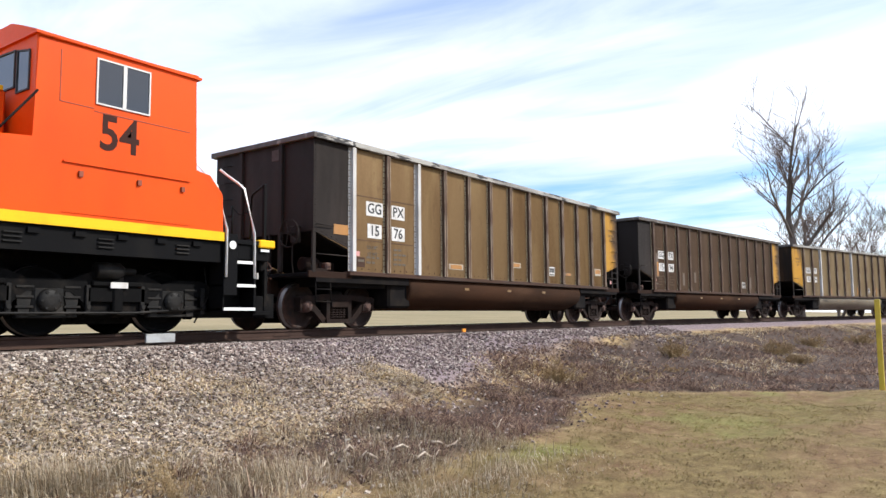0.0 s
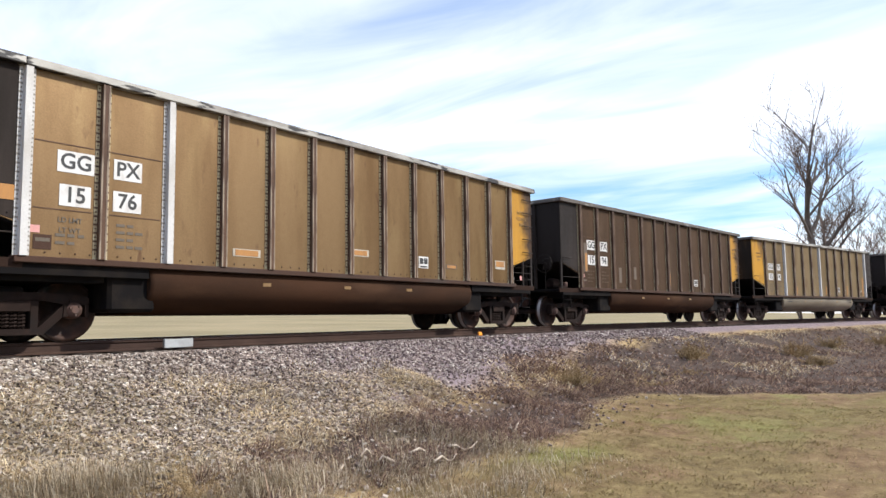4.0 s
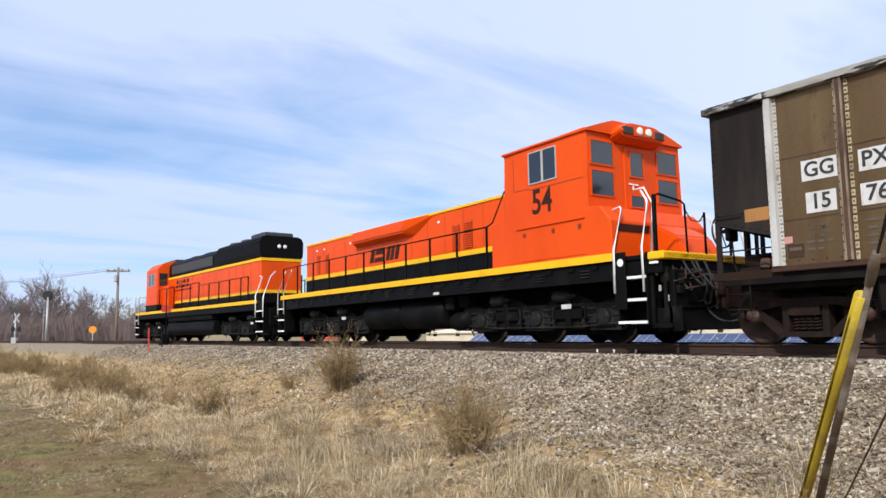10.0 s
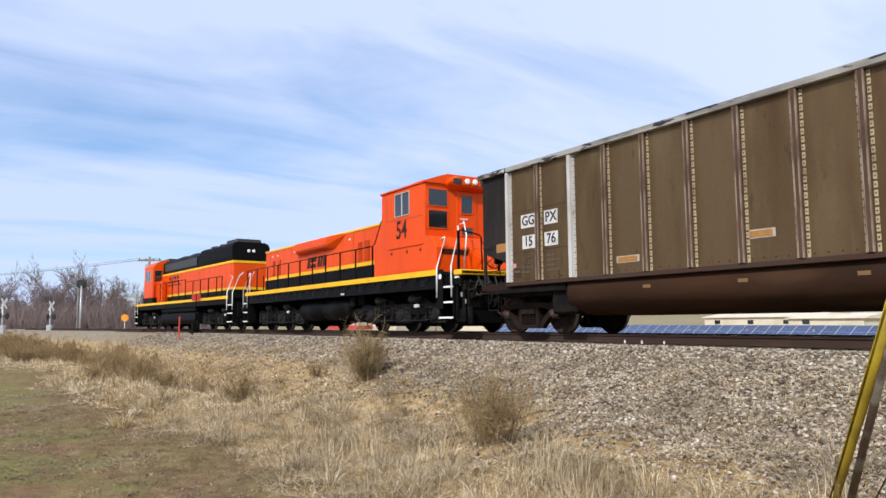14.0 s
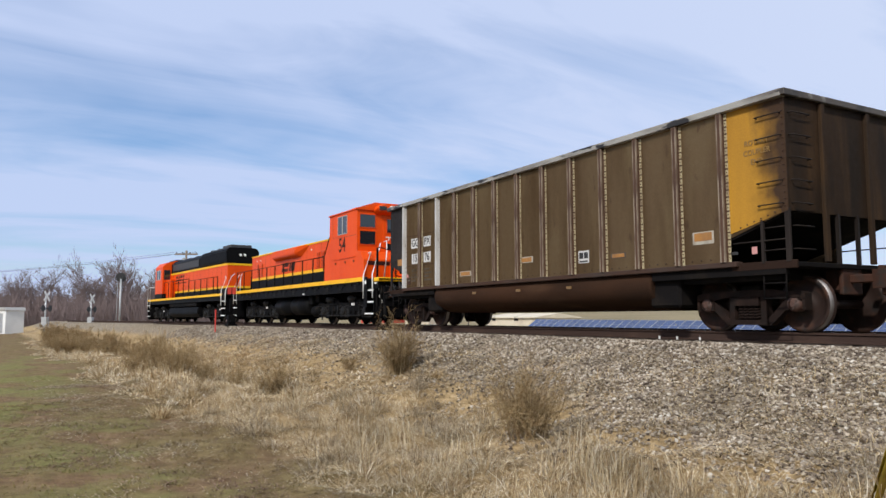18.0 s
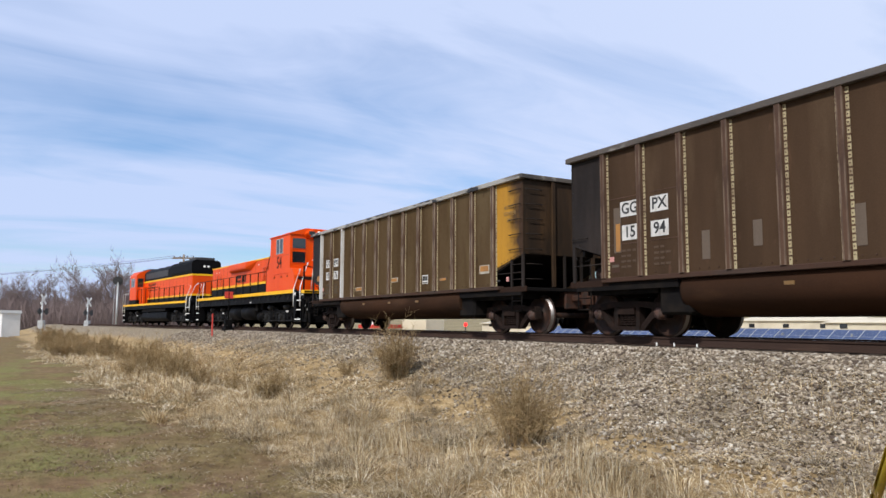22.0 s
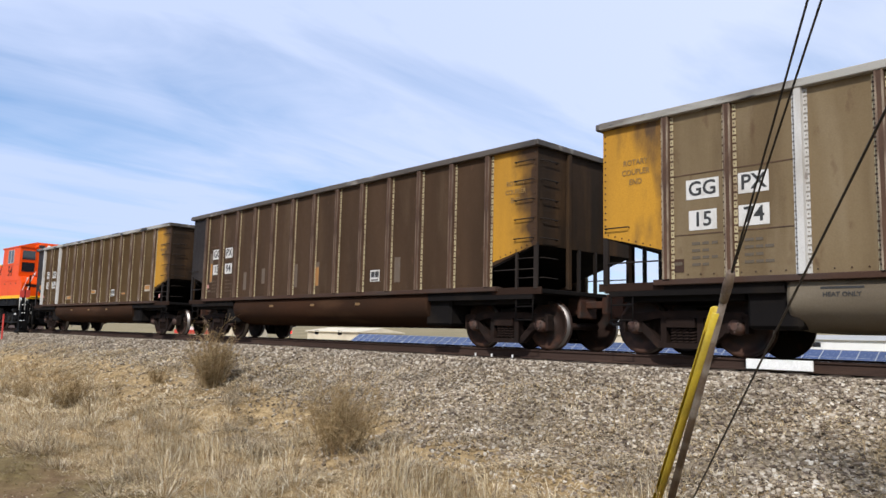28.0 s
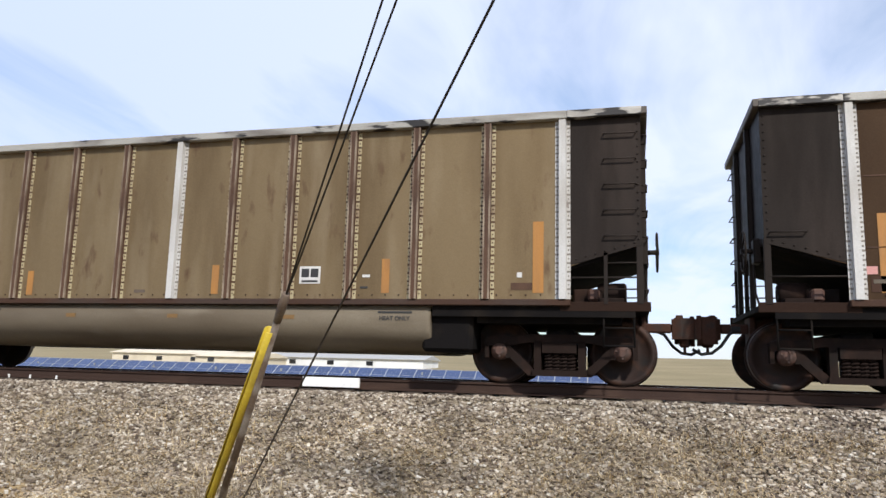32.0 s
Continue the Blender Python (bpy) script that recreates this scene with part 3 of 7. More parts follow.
def wheel_mesh(radius=WHEEL_R, mat=None):
    bm = bmesh.new()
    k = radius / 0.457
    for s in (-1, 1):
        prof = ((0.70, 0.05), (0.70, 0.12), (0.725, 0.17), (0.715, 0.33 * k), (0.690, 0.40 * k), (0.690, radius + 0.025), (0.715, radius + 0.022), (0.728, radius), (0.820, radius - 0.006), (0.820, radius - 0.065), (0.792, radius - 0.085), (0.770, 0.25 * k), (0.800, 0.16), (0.845, 0.13), (0.845, 0.05))
        lathe(bm, [(s * a, r) for a, r in prof], (0, 0, 0), "y", 36)
    lathe(bm, ((-0.98, 0.072), (0.98, 0.072)), (0, 0, 0), "y", 16)
    solid(bm)
    for f in bm.faces:
        c = f.calc_center_median()
        r = math.hypot(c.x, c.z)
        if abs(r - radius) < 0.02 and abs(c.y) > 0.725:
            f.material_index = 1
    return part("wheelset", bm, [mat or mat_wheel, mat_tread])


def bearing_mesh():
    bm = bmesh.new()
    lathe(bm, ((0.90, 0.10), (0.90, 0.125), (1.06, 0.125), (1.075, 0.11), (1.09, 0.11), (1.095, 0.06), (1.12, 0.05)), (0, 0, 0), "y", 20)
    for k in range(3):
        w = 2 * math.pi * k / 3 + 0.4
        lathe(bm, ((1.09, 0.016), (1.118, 0.016)), (0.075 * math.cos(w), 0, 0.075 * math.sin(w)), "y", 6)
    return part("bearing", bm, mat_bearing)


def sideframe_mesh():
    """A cast sideframe with a spring opening and two side holes, seen from outside."""
    bm = bmesh.new()
    t0, t1 = -0.085, 0.085
    # top rail, columns, lower rail and struts as joined bars
    prism(bm, [(-1.07, 0.53), (-1.07, 0.63), (-0.98, 0.665), (-0.72, 0.665), (-0.45, 0.70), (0.45, 0.70), (0.72, 0.665), (0.98, 0.665), (1.07, 0.63), (1.07, 0.53), (0.74, 0.53), (0.42, 0.585), (-0.42, 0.585), (-0.74, 0.53)], t0, t1)
    for s in (-1, 1):
        prism(bm, [(s * 1.07, 0.36), (s * 1.07, 0.55), (s * 1.015, 0.55), (s * 1.015, 0.36)], t0, t1)
        prism(bm, [(s * 0.70, 0.36), (s * 0.72, 0.55), (s * 0.77, 0.55), (s * 0.77, 0.36)], t0, t1)
        prism(bm, [(s * 0.72, 0.545), (s * 0.77, 0.42), (s * 0.44, 0.115), (s * 0.36, 0.115), (s * 0.36, 0.20)], t0 * 0.8, t1 * 0.8)
        prism(bm, [(s * 0.26, 0.18), (s * 0.26, 0.60), (s * 0.36, 0.60), (s * 0.36, 0.18)], t0, t1)
        box(bm, s * 0.88 - 0.10, s * 0.88 + 0.10, t0 - 0.02, t1 + 0.02, 0.56, 0.60)
    prism(bm, [(-0.38, 0.115), (-0.38, 0.20), (0.38, 0.20), (0.38, 0.115)], t0 - 0.03, t1 + 0.03)
    box(bm, -0.24, 0.24, -0.12, 0.12, 0.44, 0.58)
    return part("sideframe", bm, mat_truck)


def spring_mesh():
    bm = bmesh.new()
    pts = [(0.052 * math.cos(w), 0.052 * math.sin(w), 0.20 + 0.24 * k / 40) for k in range(41) for w in (k * 2 * math.pi / 8,)]
    tube(bm, pts, 0.017, 5)
    return part("spring", bm, mat_truck)


SPIN = []


def build_truck(thing, x):
    bm_key = "gon"
    t = shared(bm_key + "bolster", "truck", thing, pose(x, 0, 0), lambda: boxes("truck", mat_under, None, (-0.2, 0.2, -1.0, 1.0, 0.46, 0.78), bevel=0.03))
    for wx in (-0.86, 0.86):
        w = shared(bm_key + "wheel", "wheelset", t, pose(wx, 0, WHEEL_R), wheel_mesh)
        SPIN.append((w, wx, WHEEL_R))
        for s in (0, 180):
            shared(bm_key + "bearing", "bearing", t, pose(wx, 0, WHEEL_R, 0, 0, s), bearing_mesh)
    for y in (-1.0, 1.0):
        shared(bm_key + "frame", "sideframe", t, pose(0, y, 0), sideframe_mesh)
        for sx in (-0.16, -0.055, 0.05, 0.155):
            shared(bm_key + "spring", "spring", t, pose(sx, y * 1.02, 0), spring_mesh)
    return t


def coupler_mesh():
    bm = bmesh.new()
    box(bm, -0.02, 0.50, -0.20, 0.20, 0.66, 1.02, bevel=0.03)       # striker, inner end at +x
    box(bm, -0.44, 0.05, -0.075, 0.075, 0.79, 0.93, bevel=0.02)     # shank
    prism(bm, [(-0.44, -0.10), (-0.50, -0.17), (-0.80, -0.16), (-0.86, -0.10), (-0.78, -0.06), (-0.76, 0.03), (-0.84, 0.08), (-0.80, 0.15), (-0.56, 0.13), (-0.44, 0.10)], 0.70, 1.00, "z")
    box(bm, -0.60, -0.50, -0.05, 0.05, 0.98, 1.06, bevel=0.01)
    # knuckle pin, lock lug below, flared horn and guard lip
    tube(bm, [(-0.74, -0.11, 0.60), (-0.74, -0.11, 1.05)], 0.035, 8)
    prism(bm, [(-0.48, -0.12), (-0.52, -0.19), (-0.70, -0.19), (-0.74, -0.12)], 0.63, 1.03, "z")
    box(bm, -0.70, -0.54, -0.09, 0.06, 0.58, 0.72, bevel=0.03)
    box(bm, -0.64, -0.60, -0.05, 0.0, 0.48, 0.60, bevel=0.008)
    box(bm, -0.06, 0.02, -0.27, 0.27, 0.60, 1.08, bevel=0.02)
    return part("coupler", bm, mat_coupler)


def hose_mesh():
    bm = bmesh.new()
    tube(bm, [(-0.25, -0.33, 0.82), (-0.34, -0.33, 0.78), (-0.46, -0.30, 0.60), (-0.58, -0.24, 0.50), (-0.72, -0.18, 0.48), (-0.84, -0.14, 0.55)], 0.024, 7)
    box(bm, -0.32, -0.2, -0.37, -0.29, 0.80, 0.88, bevel=0.01)
    return part("air_hose", bm, mat_hose)


# ---- coal gondolas ----
def sooted(base, name, start, stop, soot):
    """A copy of a paint with coal soot creeping in from the car's end."""
    m = base.copy()
    m.name = name
    nt = m.node_tree
    b = nt.nodes["Principled BSDF"]
    old = b.inputs["Base Color"].links[0].from_socket
    tc = nt.nodes.new("ShaderNodeTexCoord")
    sep = nt.nodes.new("ShaderNodeSeparateXYZ")
    nt.links.new(tc.outputs["Object"], sep.inputs[0])
    n = nt.nodes.new("ShaderNodeTexNoise")
    n.inputs["Scale"].default_value, n.inputs["Detail"].default_value = 2.6, 6
    nt.links.new(tc.outputs["Object"], n.inputs["Vector"])
    ad = nt.nodes.new("ShaderNodeMath")
    ad.operation = "MULTIPLY_ADD"
    ad.inputs[1].default_value = 0.9
    nt.links.new(n.outputs["Fac"], ad.inputs[0])
    nt.links.new(sep.outputs[0], ad.inputs[2])
    r = nt.nodes.new("ShaderNodeMapRange")
    r.inputs["From Min"].default_value, r.inputs["From Max"].default_value = start + 0.45, stop + 0.45
    nt.links.new(ad.outputs[0], r.inputs["Value"])
    x = nt.nodes.new("ShaderNodeMix")
    x.data_type = "RGBA"
    nt.links.new(r.outputs["Result"], x.inputs["Factor"])
    nt.links.new(old, x.inputs["A"])
    x.inputs["B"].default_value = (*soot, 1)
    nt.links.new(x.outputs["Result"], b.inputs["Base Color"])
    return m


mat_yellow_soot = sooted(mat_yellow, "sooted_yellow_panel", 6.55, 7.05, (0.045, 0.024, 0.012))
HALF = 7.19          # half the body's length
TOP, SILL = 3.82, 1.16
POST0, STEP = 1.06, 1.0


def post_at(k):
    """Where post k stands, from the black end: two wider bays, then even ones."""
    return POST0 + (1.065 * k if k < 3 else 2.13 + STEP * (k - 2))


SHEET = 1.515        # half width over the side sheets


def post_mesh(mat, edge=None):
    """A hat-section post with two riveted flanges; outside towards -y, base at y = 0."""
    bm = bmesh.new()
    h = TOP - 0.10 - SILL
    prism(bm, [(-0.055, -0.012), (-0.047, -0.085), (0.047, -0.085), (0.055, -0.012)], SILL, TOP - 0.10, "z")
    if mat is mat_silver:
        return part("post", bm, mat)
    for s in (-1, 1):
        box(bm, min(s * 0.028, s * 0.052), max(s * 0.028, s * 0.052), -0.090, -0.06, SILL, TOP - 0.10)
    solid(bm)
    for f in bm.faces:
        if f.calc_center_median().y < -0.0745 and abs(f.calc_center_median().x) > 0.02:
            f.material_index = 1
    return part("post", bm, [mat, edge or mat_rib_edge])


def flange_mesh(mat):
    bm = bmesh.new()
    n = 21
    for s in (-1, 1):
        box(bm, min(s * 0.053, s * 0.105), max(s * 0.053, s * 0.105), -0.012, 0.0, SILL, TOP - 0.10)
        for k in range(n):
            z = SILL + 0.08 + k * (TOP - 0.26 - SILL) / (n - 1)
            lathe(bm, ((-0.012, 0.012), (-0.020, 0.012), (-0.024, 0.006)), (s * 0.080, 0, z), "y", 6)
            box(bm, min(s * 0.056, s * 0.106), max(s * 0.056, s * 0.106), -0.0145, -0.005, z + 0.045, z + 0.073)
    solid(bm)
    for f in bm.faces:
        if f.calc_area() < 0.002:
            f.material_index = 1
    return part("flange", bm, [mat, mat_rib if mat.name.startswith("cream") else mat_bolt])


def tub_mesh(mat):
    """The rounded bathtub between the trucks; its ends slope in."""
    bm = bmesh.new()
    near = [(1.45, 1.09), (1.485, 1.02), (1.515, 0.93), (1.522, 0.83), (1.50, 0.73), (1.45, 0.64), (1.36, 0.55), (1.22, 0.47), (1.0, 0.41), (0.7, 0.385)]
    prof = [(-y, z) for y, z in near] + near[::-1]
    xs = (-4.25, -4.18, 4.18, 4.25)
    rings = []
    for i, x in enumerate(xs):
        k = 0.985 if i in (0, 3) else 1.0
        rings.append([bm.verts.new((x, y * k, 1.1 + (z - 1.1) * k)) for y, z in prof])
    n = len(prof)
    for p, q in zip(rings, rings[1:]):
        for k in range(n - 1):
            bm.faces.new((p[k], p[k + 1], q[k + 1], q[k])).smooth = True
        bm.faces.new((p[n - 1], p[0], q[0], q[n - 1]))
    bm.faces.new(rings[0])
    bm.faces.new(list(reversed(rings[-1])))
    return part("tub", bm, mat)


def build_gondola(label, side, tub, silver, number, patches, stencil_at, flange_mat, end_side, even=False):
    """end_side: which of the two long sides (-1 or 1) carries the writing."""
    g = empty("coal_gondola", label=label, category="gondola", group="coal gondolas of the train")
    e = end_side
    for s in (-1, 1):
        boxes("side_sheet", side, g, (-HALF + POST0, HALF - 1.18, *sorted((s * SHEET, s * (SHEET - 0.02))), SILL, TOP - 0.1))
        # end bays with a slanting lower edge
        for end, mat, w in ((-1, mat_black, POST0), (1, mat_yellow if side is mat_light_tan else mat_yellow_soot, 1.18)):
            bm = bmesh.new()
            prism(bm, [(end * HALF, 1.90), (end * HALF, TOP - 0.1), (end * (HALF - w), TOP - 0.1), (end * (HALF - w), 1.60)], *sorted((s * SHEET, s * (SHEET - 0.02))))
            if end == 1:
                bmesh.ops.bisect_plane(bm, geom=bm.verts[:] + bm.edges[:] + bm.faces[:], plane_co=(0, 0, 2.02), plane_no=(0.25, 0, 1))
                for f in bm.faces:
                    if f.calc_center_median().z + 0.25 * f.calc_center_median().x - 0.25 * HALF < 1.96 - 0.1:
                        f.material_index = 1
            part("end_bay_panel", bm, [mat, mat_black], g, "black end bay panel" if end < 0 else "faded yellow end bay panel")
            bm = bmesh.new()
            for k in range(16):
                z = 1.98 + k * 0.108
                lathe(bm, ((0, 0.014), (s * 0.010, 0.014), (s * 0.014, 0.007)), (end * (HALF - 0.045), s * SHEET, z), "y", 6)
            for k in range(7):
                x = end * (HALF - 0.1 - k * 0.13)
                lathe(bm, ((0, 0.013), (s * 0.010, 0.013), (s * 0.014, 0.006)), (x, s * SHEET, 1.96 - (0.10 + k * 0.13) * 0.28), "y", 6)
            tagged(part("rivet_row", bm, mat_sill if end > 0 else mat_black, g), kind="stuff")
        boxes("top_chord", mat_chord if even else mat_chord_worn, g, (-HALF - 0.02, -HALF + POST0 - 0.06, *sorted((s * 1.62, s * 1.47)), TOP - 0.12, TOP), bevel=0.012)
        boxes("top_chord", mat_chord if even else mat_chord_pale, g, (-HALF + POST0 - 0.06, HALF + 0.02, *sorted((s * 1.62, s * 1.47)), TOP - 0.12, TOP), bevel=0.012)
        boxes("side_sill", mat_sill, g, (-HALF + POST0 - 0.1, HALF - 0.95, *sorted((s * 1.575, s * 1.40)), SILL - 0.09, SILL), bevel=0.01)
        for end in (-1, 1):
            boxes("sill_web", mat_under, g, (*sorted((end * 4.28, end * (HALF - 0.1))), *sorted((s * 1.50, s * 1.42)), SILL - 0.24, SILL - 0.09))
        bm = bmesh.new()
        for k in range(60):
            x = -HALF + POST0 + 0.1 + k * (2 * HALF - POST0 - 1.2) / 59
            lathe(bm, ((0, 0.012), (s * 0.010, 0.012), (s * 0.014, 0.006)), (x, s * SHEET, SILL + 0.06), "y", 6)
        tagged(part("rivet_row", bm, mat_sill, g), kind="stuff")
        for k in range(13):
            x = -HALF + (POST0 + 1.011 * k if even else post_at(k))
            bright = k in silver
            m = pose(x, s * SHEET, 0, 0, 0, 0 if s < 0 else 180)
            shared(("post", bright, side is mat_brown), "post", g, m, lambda: post_mesh(mat_silver if bright else mat_rib, mat_rib_dull if side is mat_brown else None))
            fm = mat_silver if bright else flange_mat
            shared(("flange", fm.name), "flange", g, m, lambda: flange_mesh(fm))
    # ends: sheet, stakes, slope sheet, platform
    for end in (-1, 1):
        mat = mat_black if end < 0 else mat_end
        boxes("end_sheet", mat, g, (*sorted((end * HALF, end * (HALF - 0.03))), -SHEET + 0.02, SHEET - 0.02, 1.90, TOP - 0.1), label="soot-blackened end sheet")
        boxes("end_chord", mat_chord, g, (*sorted((end * (HALF + 0.09), end * (HALF - 0.04))), -1.615, 1.615, TOP - 0.115, TOP - 0.005), bevel=0.012)
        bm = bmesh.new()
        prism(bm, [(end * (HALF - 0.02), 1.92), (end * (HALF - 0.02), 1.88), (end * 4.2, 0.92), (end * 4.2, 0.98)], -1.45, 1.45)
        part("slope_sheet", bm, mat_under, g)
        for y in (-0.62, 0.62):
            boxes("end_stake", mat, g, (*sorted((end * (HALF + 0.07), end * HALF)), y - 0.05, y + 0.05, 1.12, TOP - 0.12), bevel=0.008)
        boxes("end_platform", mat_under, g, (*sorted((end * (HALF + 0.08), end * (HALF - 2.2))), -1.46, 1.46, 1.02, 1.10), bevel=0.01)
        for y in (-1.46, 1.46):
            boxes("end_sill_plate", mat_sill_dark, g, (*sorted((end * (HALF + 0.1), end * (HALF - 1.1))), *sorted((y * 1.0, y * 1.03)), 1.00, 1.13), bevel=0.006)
            boxes("corner_post", mat_black, g, (*sorted((end * (HALF + 0.01), end * (HALF - 0.08))), *sorted((y, y * 1.035)), 1.1, 1.94), bevel=0.008)
            sy = 1 if y > 0 else -1
            bar("grab_iron", mat_black, g, [(end * (HALF - 0.04), sy * 1.50, 1.46), (end * (HALF - 1.06), sy * 1.50, 1.46)], 0.013, 6, "thin steel safety rail")
            # sill step
            for dx in (0.12, 0.52):
                bar("step_hanger", mat_under, g, [(end * (HALF - dx), sy * 1.46, 1.05), (end * (HALF - dx), sy * 1.47, 0.52)], 0.014, 6)
            for dz in (0.54, 0.78):
                bar("sill_step", mat_under, g, [(end * (HALF - 0.12), sy * 1.47, dz), (end * (HALF - 0.52), sy * 1.47, dz)], 0.014, 6)
            # ladder rungs on the side of the end bay: all the way up at the ladder corner, one at the other
            rungs = 5 if sy == -end else 1
            for k in range(rungs):
                z = 2.02 + k * 0.36 if rungs == 5 else 2.03
                xa, xb = end * (HALF - 0.07), end * (HALF - 0.50)
                bar("ladder_rung", mat_black, g, [(xa, sy * SHEET, z), (xa, sy * (SHEET + 0.06), z), (xb, sy * (SHEET + 0.06), z), (xb, sy * SHEET, z)], 0.011, 6)
            if rungs == 5:
                for z in (1.30, 1.66):
                    bar("ladder_rung", mat_black, g, [(end * (HALF - 0.05), sy * 1.50, z), (end * (HALF - 0.50), sy * 1.50, z)], 0.012, 6)
                boxes("ladder_stile", mat_black, g, (*sorted((end * (HALF - 0.46), end * (HALF - 0.51))), *sorted((sy * 1.47, sy * 1.515)), 1.1, 1.80))
                for k in range(7):
                    z = 1.3 + k * 0.36
                    xe = end * (HALF + 0.07)
                    bar("end_rung", mat_black, g, [(end * HALF, sy * 1.42, z), (xe, sy * 1.42, z), (xe, sy * 0.98, z), (end * HALF, sy * 0.98, z)], 0.011, 6)
        for y in (-0.25, 0.28):
            boxes("platform_stanchion", mat_black, g, (*sorted((end * (HALF + 0.02), end * (HALF - 0.04))), y - 0.025, y + 0.025, 1.1, 1.92))
        m = pose(end * (HALF - 0.02), 0, 0, 0, 0, 0 if end < 0 else 180)
        shared("gon_coupler", "coupler", g, m, coupler_mesh)
        shared("gon_hose", "air_hose", g, m, hose_mesh)
    boxes("end_placard", mat_placard, g, (-HALF - 0.012, -HALF, *sorted((e * 0.30, e * 0.58)), 3.40, 3.62), label="dull grey placard on the end sheet")
    # brake gear on the platform of the black end, brake wheel facing out
    for end in (-1,):
        bm = bmesh.new()
        lathe(bm, ((-0.20, 0.12), (-0.17, 0.15), (0.17, 0.15), (0.20, 0.12)), (-HALF + 0.42, e * 0.95, 1.29), "x", 16)
        box(bm, -HALF + 0.55, -HALF + 0.95, *sorted((e * 0.8, e * 1.15)), 1.14, 1.34, bevel=0.02)
        box(bm, -HALF + 0.25, -HALF + 0.60, *sorted((e * 1.05, e * 1.30)), 1.12, 1.20, bevel=0.01)
        part("brake_cylinder", bm, mat_truck, g, "dusty brake cylinder on the end platform")
        bm = bmesh.new()
        box(bm, -HALF + 0.58, -HALF + 0.74, *sorted((e * 1.10, e * 1.28)), 1.16, 1.33, bevel=0.03)
        part("brake_valve", bm, mat_bearing, g, "rust-orange brake valve")
        bm = bmesh.new()
        x = -HALF - 0.20
        ring = [(x, e * 1.05 + 0.27 * math.cos(w), 1.86 + 0.27 * math.sin(w)) for w in [2 * math.pi * k / 24 for k in range(25)]]
        tube(bm, ring, 0.015, 6, caps=False)
        for k in range(5):
            w = 2 * math.pi * k / 5
            tube(bm, [(x - 0.02, e * 1.05, 1.86), (x, e * 1.05 + 0.27 * math.cos(w), 1.86 + 0.27 * math.sin(w))], 0.010, 5)
        lathe(bm, ((x - 0.03, 0.035), (x + 0.20, 0.035)), (0, e * 1.05, 1.86), "x", 10)
        part("brake_wheel", bm, mat_black, g)
        boxes("brake_gearbox", mat_black, g, (-HALF - 0.08, -HALF + 0.02, *sorted((e * 0.93, e * 1.17)), 1.68, 2.02), bevel=0.02)
        bar("brake_chain", mat_black, g, [(-HALF - 0.06, e * 1.0, 1.7), (-HALF - 0.05, e * 0.98, 1.3), (-HALF + 0.02, e * 0.95, 1.05)], 0.016, 5)
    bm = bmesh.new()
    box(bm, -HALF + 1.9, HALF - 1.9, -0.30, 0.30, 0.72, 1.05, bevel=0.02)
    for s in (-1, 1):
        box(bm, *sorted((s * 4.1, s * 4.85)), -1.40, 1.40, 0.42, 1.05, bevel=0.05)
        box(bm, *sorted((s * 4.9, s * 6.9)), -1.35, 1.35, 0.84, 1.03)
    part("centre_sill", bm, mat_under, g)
    tub_mesh(tub).parent = g
    for x in (-2.05, -0.05, 1.85):
        for s in (-1, 1):
            boxes("tub_reflector", mat_tub_mark, g, (x - 0.09, x + 0.09, *sorted((s * 1.47, s * 1.526)), 0.86, 0.92), label="small dull yellow reflector")
    build_truck(g, -6.04)
    build_truck(g, 6.04)
    # writing and patches on the side towards the road: places counted from that side's left-hand end
    f = SHEET + 0.003

    def spot(a, z):
        return ((a - HALF) * (1 if e < 0 else -1), e * f, z)

    def plate(name, a, z, w, h, mat, lift=0.0, label=""):
        x, y, _ = spot(a, z)
        y += e * lift
        return boxes(name, mat, g, (x - w / 2, x + w / 2, *sorted((y, y + e * 0.004)), z - h / 2, z + h / 2), label=label)

    def letters(text, a, z, size, mat, wide=1.0, lift=0.006):
        x, y, _ = spot(a, z)
        ob = words("lettering", text, size, mat, g, (x, y + e * lift, z), wide)
        if e > 0:
            ob.matrix_basis = pose(x, y + e * lift, z, 0, 0, 180)
        return ob

    off = -0.06 if e < 0 else -0.05
    for text, a, z in () if not number else (("GG", 1.81, 2.50), ("PX", 2.58, 2.50), (number[:2], 1.81, 2.03), (number[2:], 2.58, 2.03)):
        plate("number_board", a + off, z, 0.52 if text == "GG" else 0.44, 0.30, mat_white, label="white painted number board")
        letters(text, a + off, z, 0.305, mat_ink, 1.0)
    for k in (0, 1):
        a = (POST0 + 0.53 + 1.065 * k) if e < 0 else (1.18 + 0.5 + k)
        for z in (2.74, 1.82):
            plate("seam", a, z, STEP - 0.2, 0.014, mat_rib)
        for r in range(4):
            if number == "1576" and k == 0 and r < 2:
                letters(("LD LMT", "LT WT")[r], a + 0.10, 1.68 - r * 0.14, 0.10, mat_faint, 1.0, 0.002)
                continue
            for at, w in ((-0.15, 0.13), (0.0, 0.10), (0.14, 0.09 + 0.03 * (r % 2)))[:3 - (r + k) % 2]:
                plate("faded_text", a + 0.12 - 0.2 * k + at, 1.68 - r * 0.105, w, 0.042, mat_faint_brown if side is mat_brown else mat_faint, label="faded stencil lines")
    plate("stencil_box", POST0 + 0.27, 1.36, 0.24, 0.20, mat_sill)
    plate("stencil_line", POST0 + 0.27, 1.39, 0.19, 0.05, mat_faint, 0.004)
    plate("tag_holder", POST0 + 0.16, 1.53, 0.14, 0.10, mat_pink)
    for a, z, w, h, mat in patches:
        plate("paint_patch", a, z, w, h, mat)
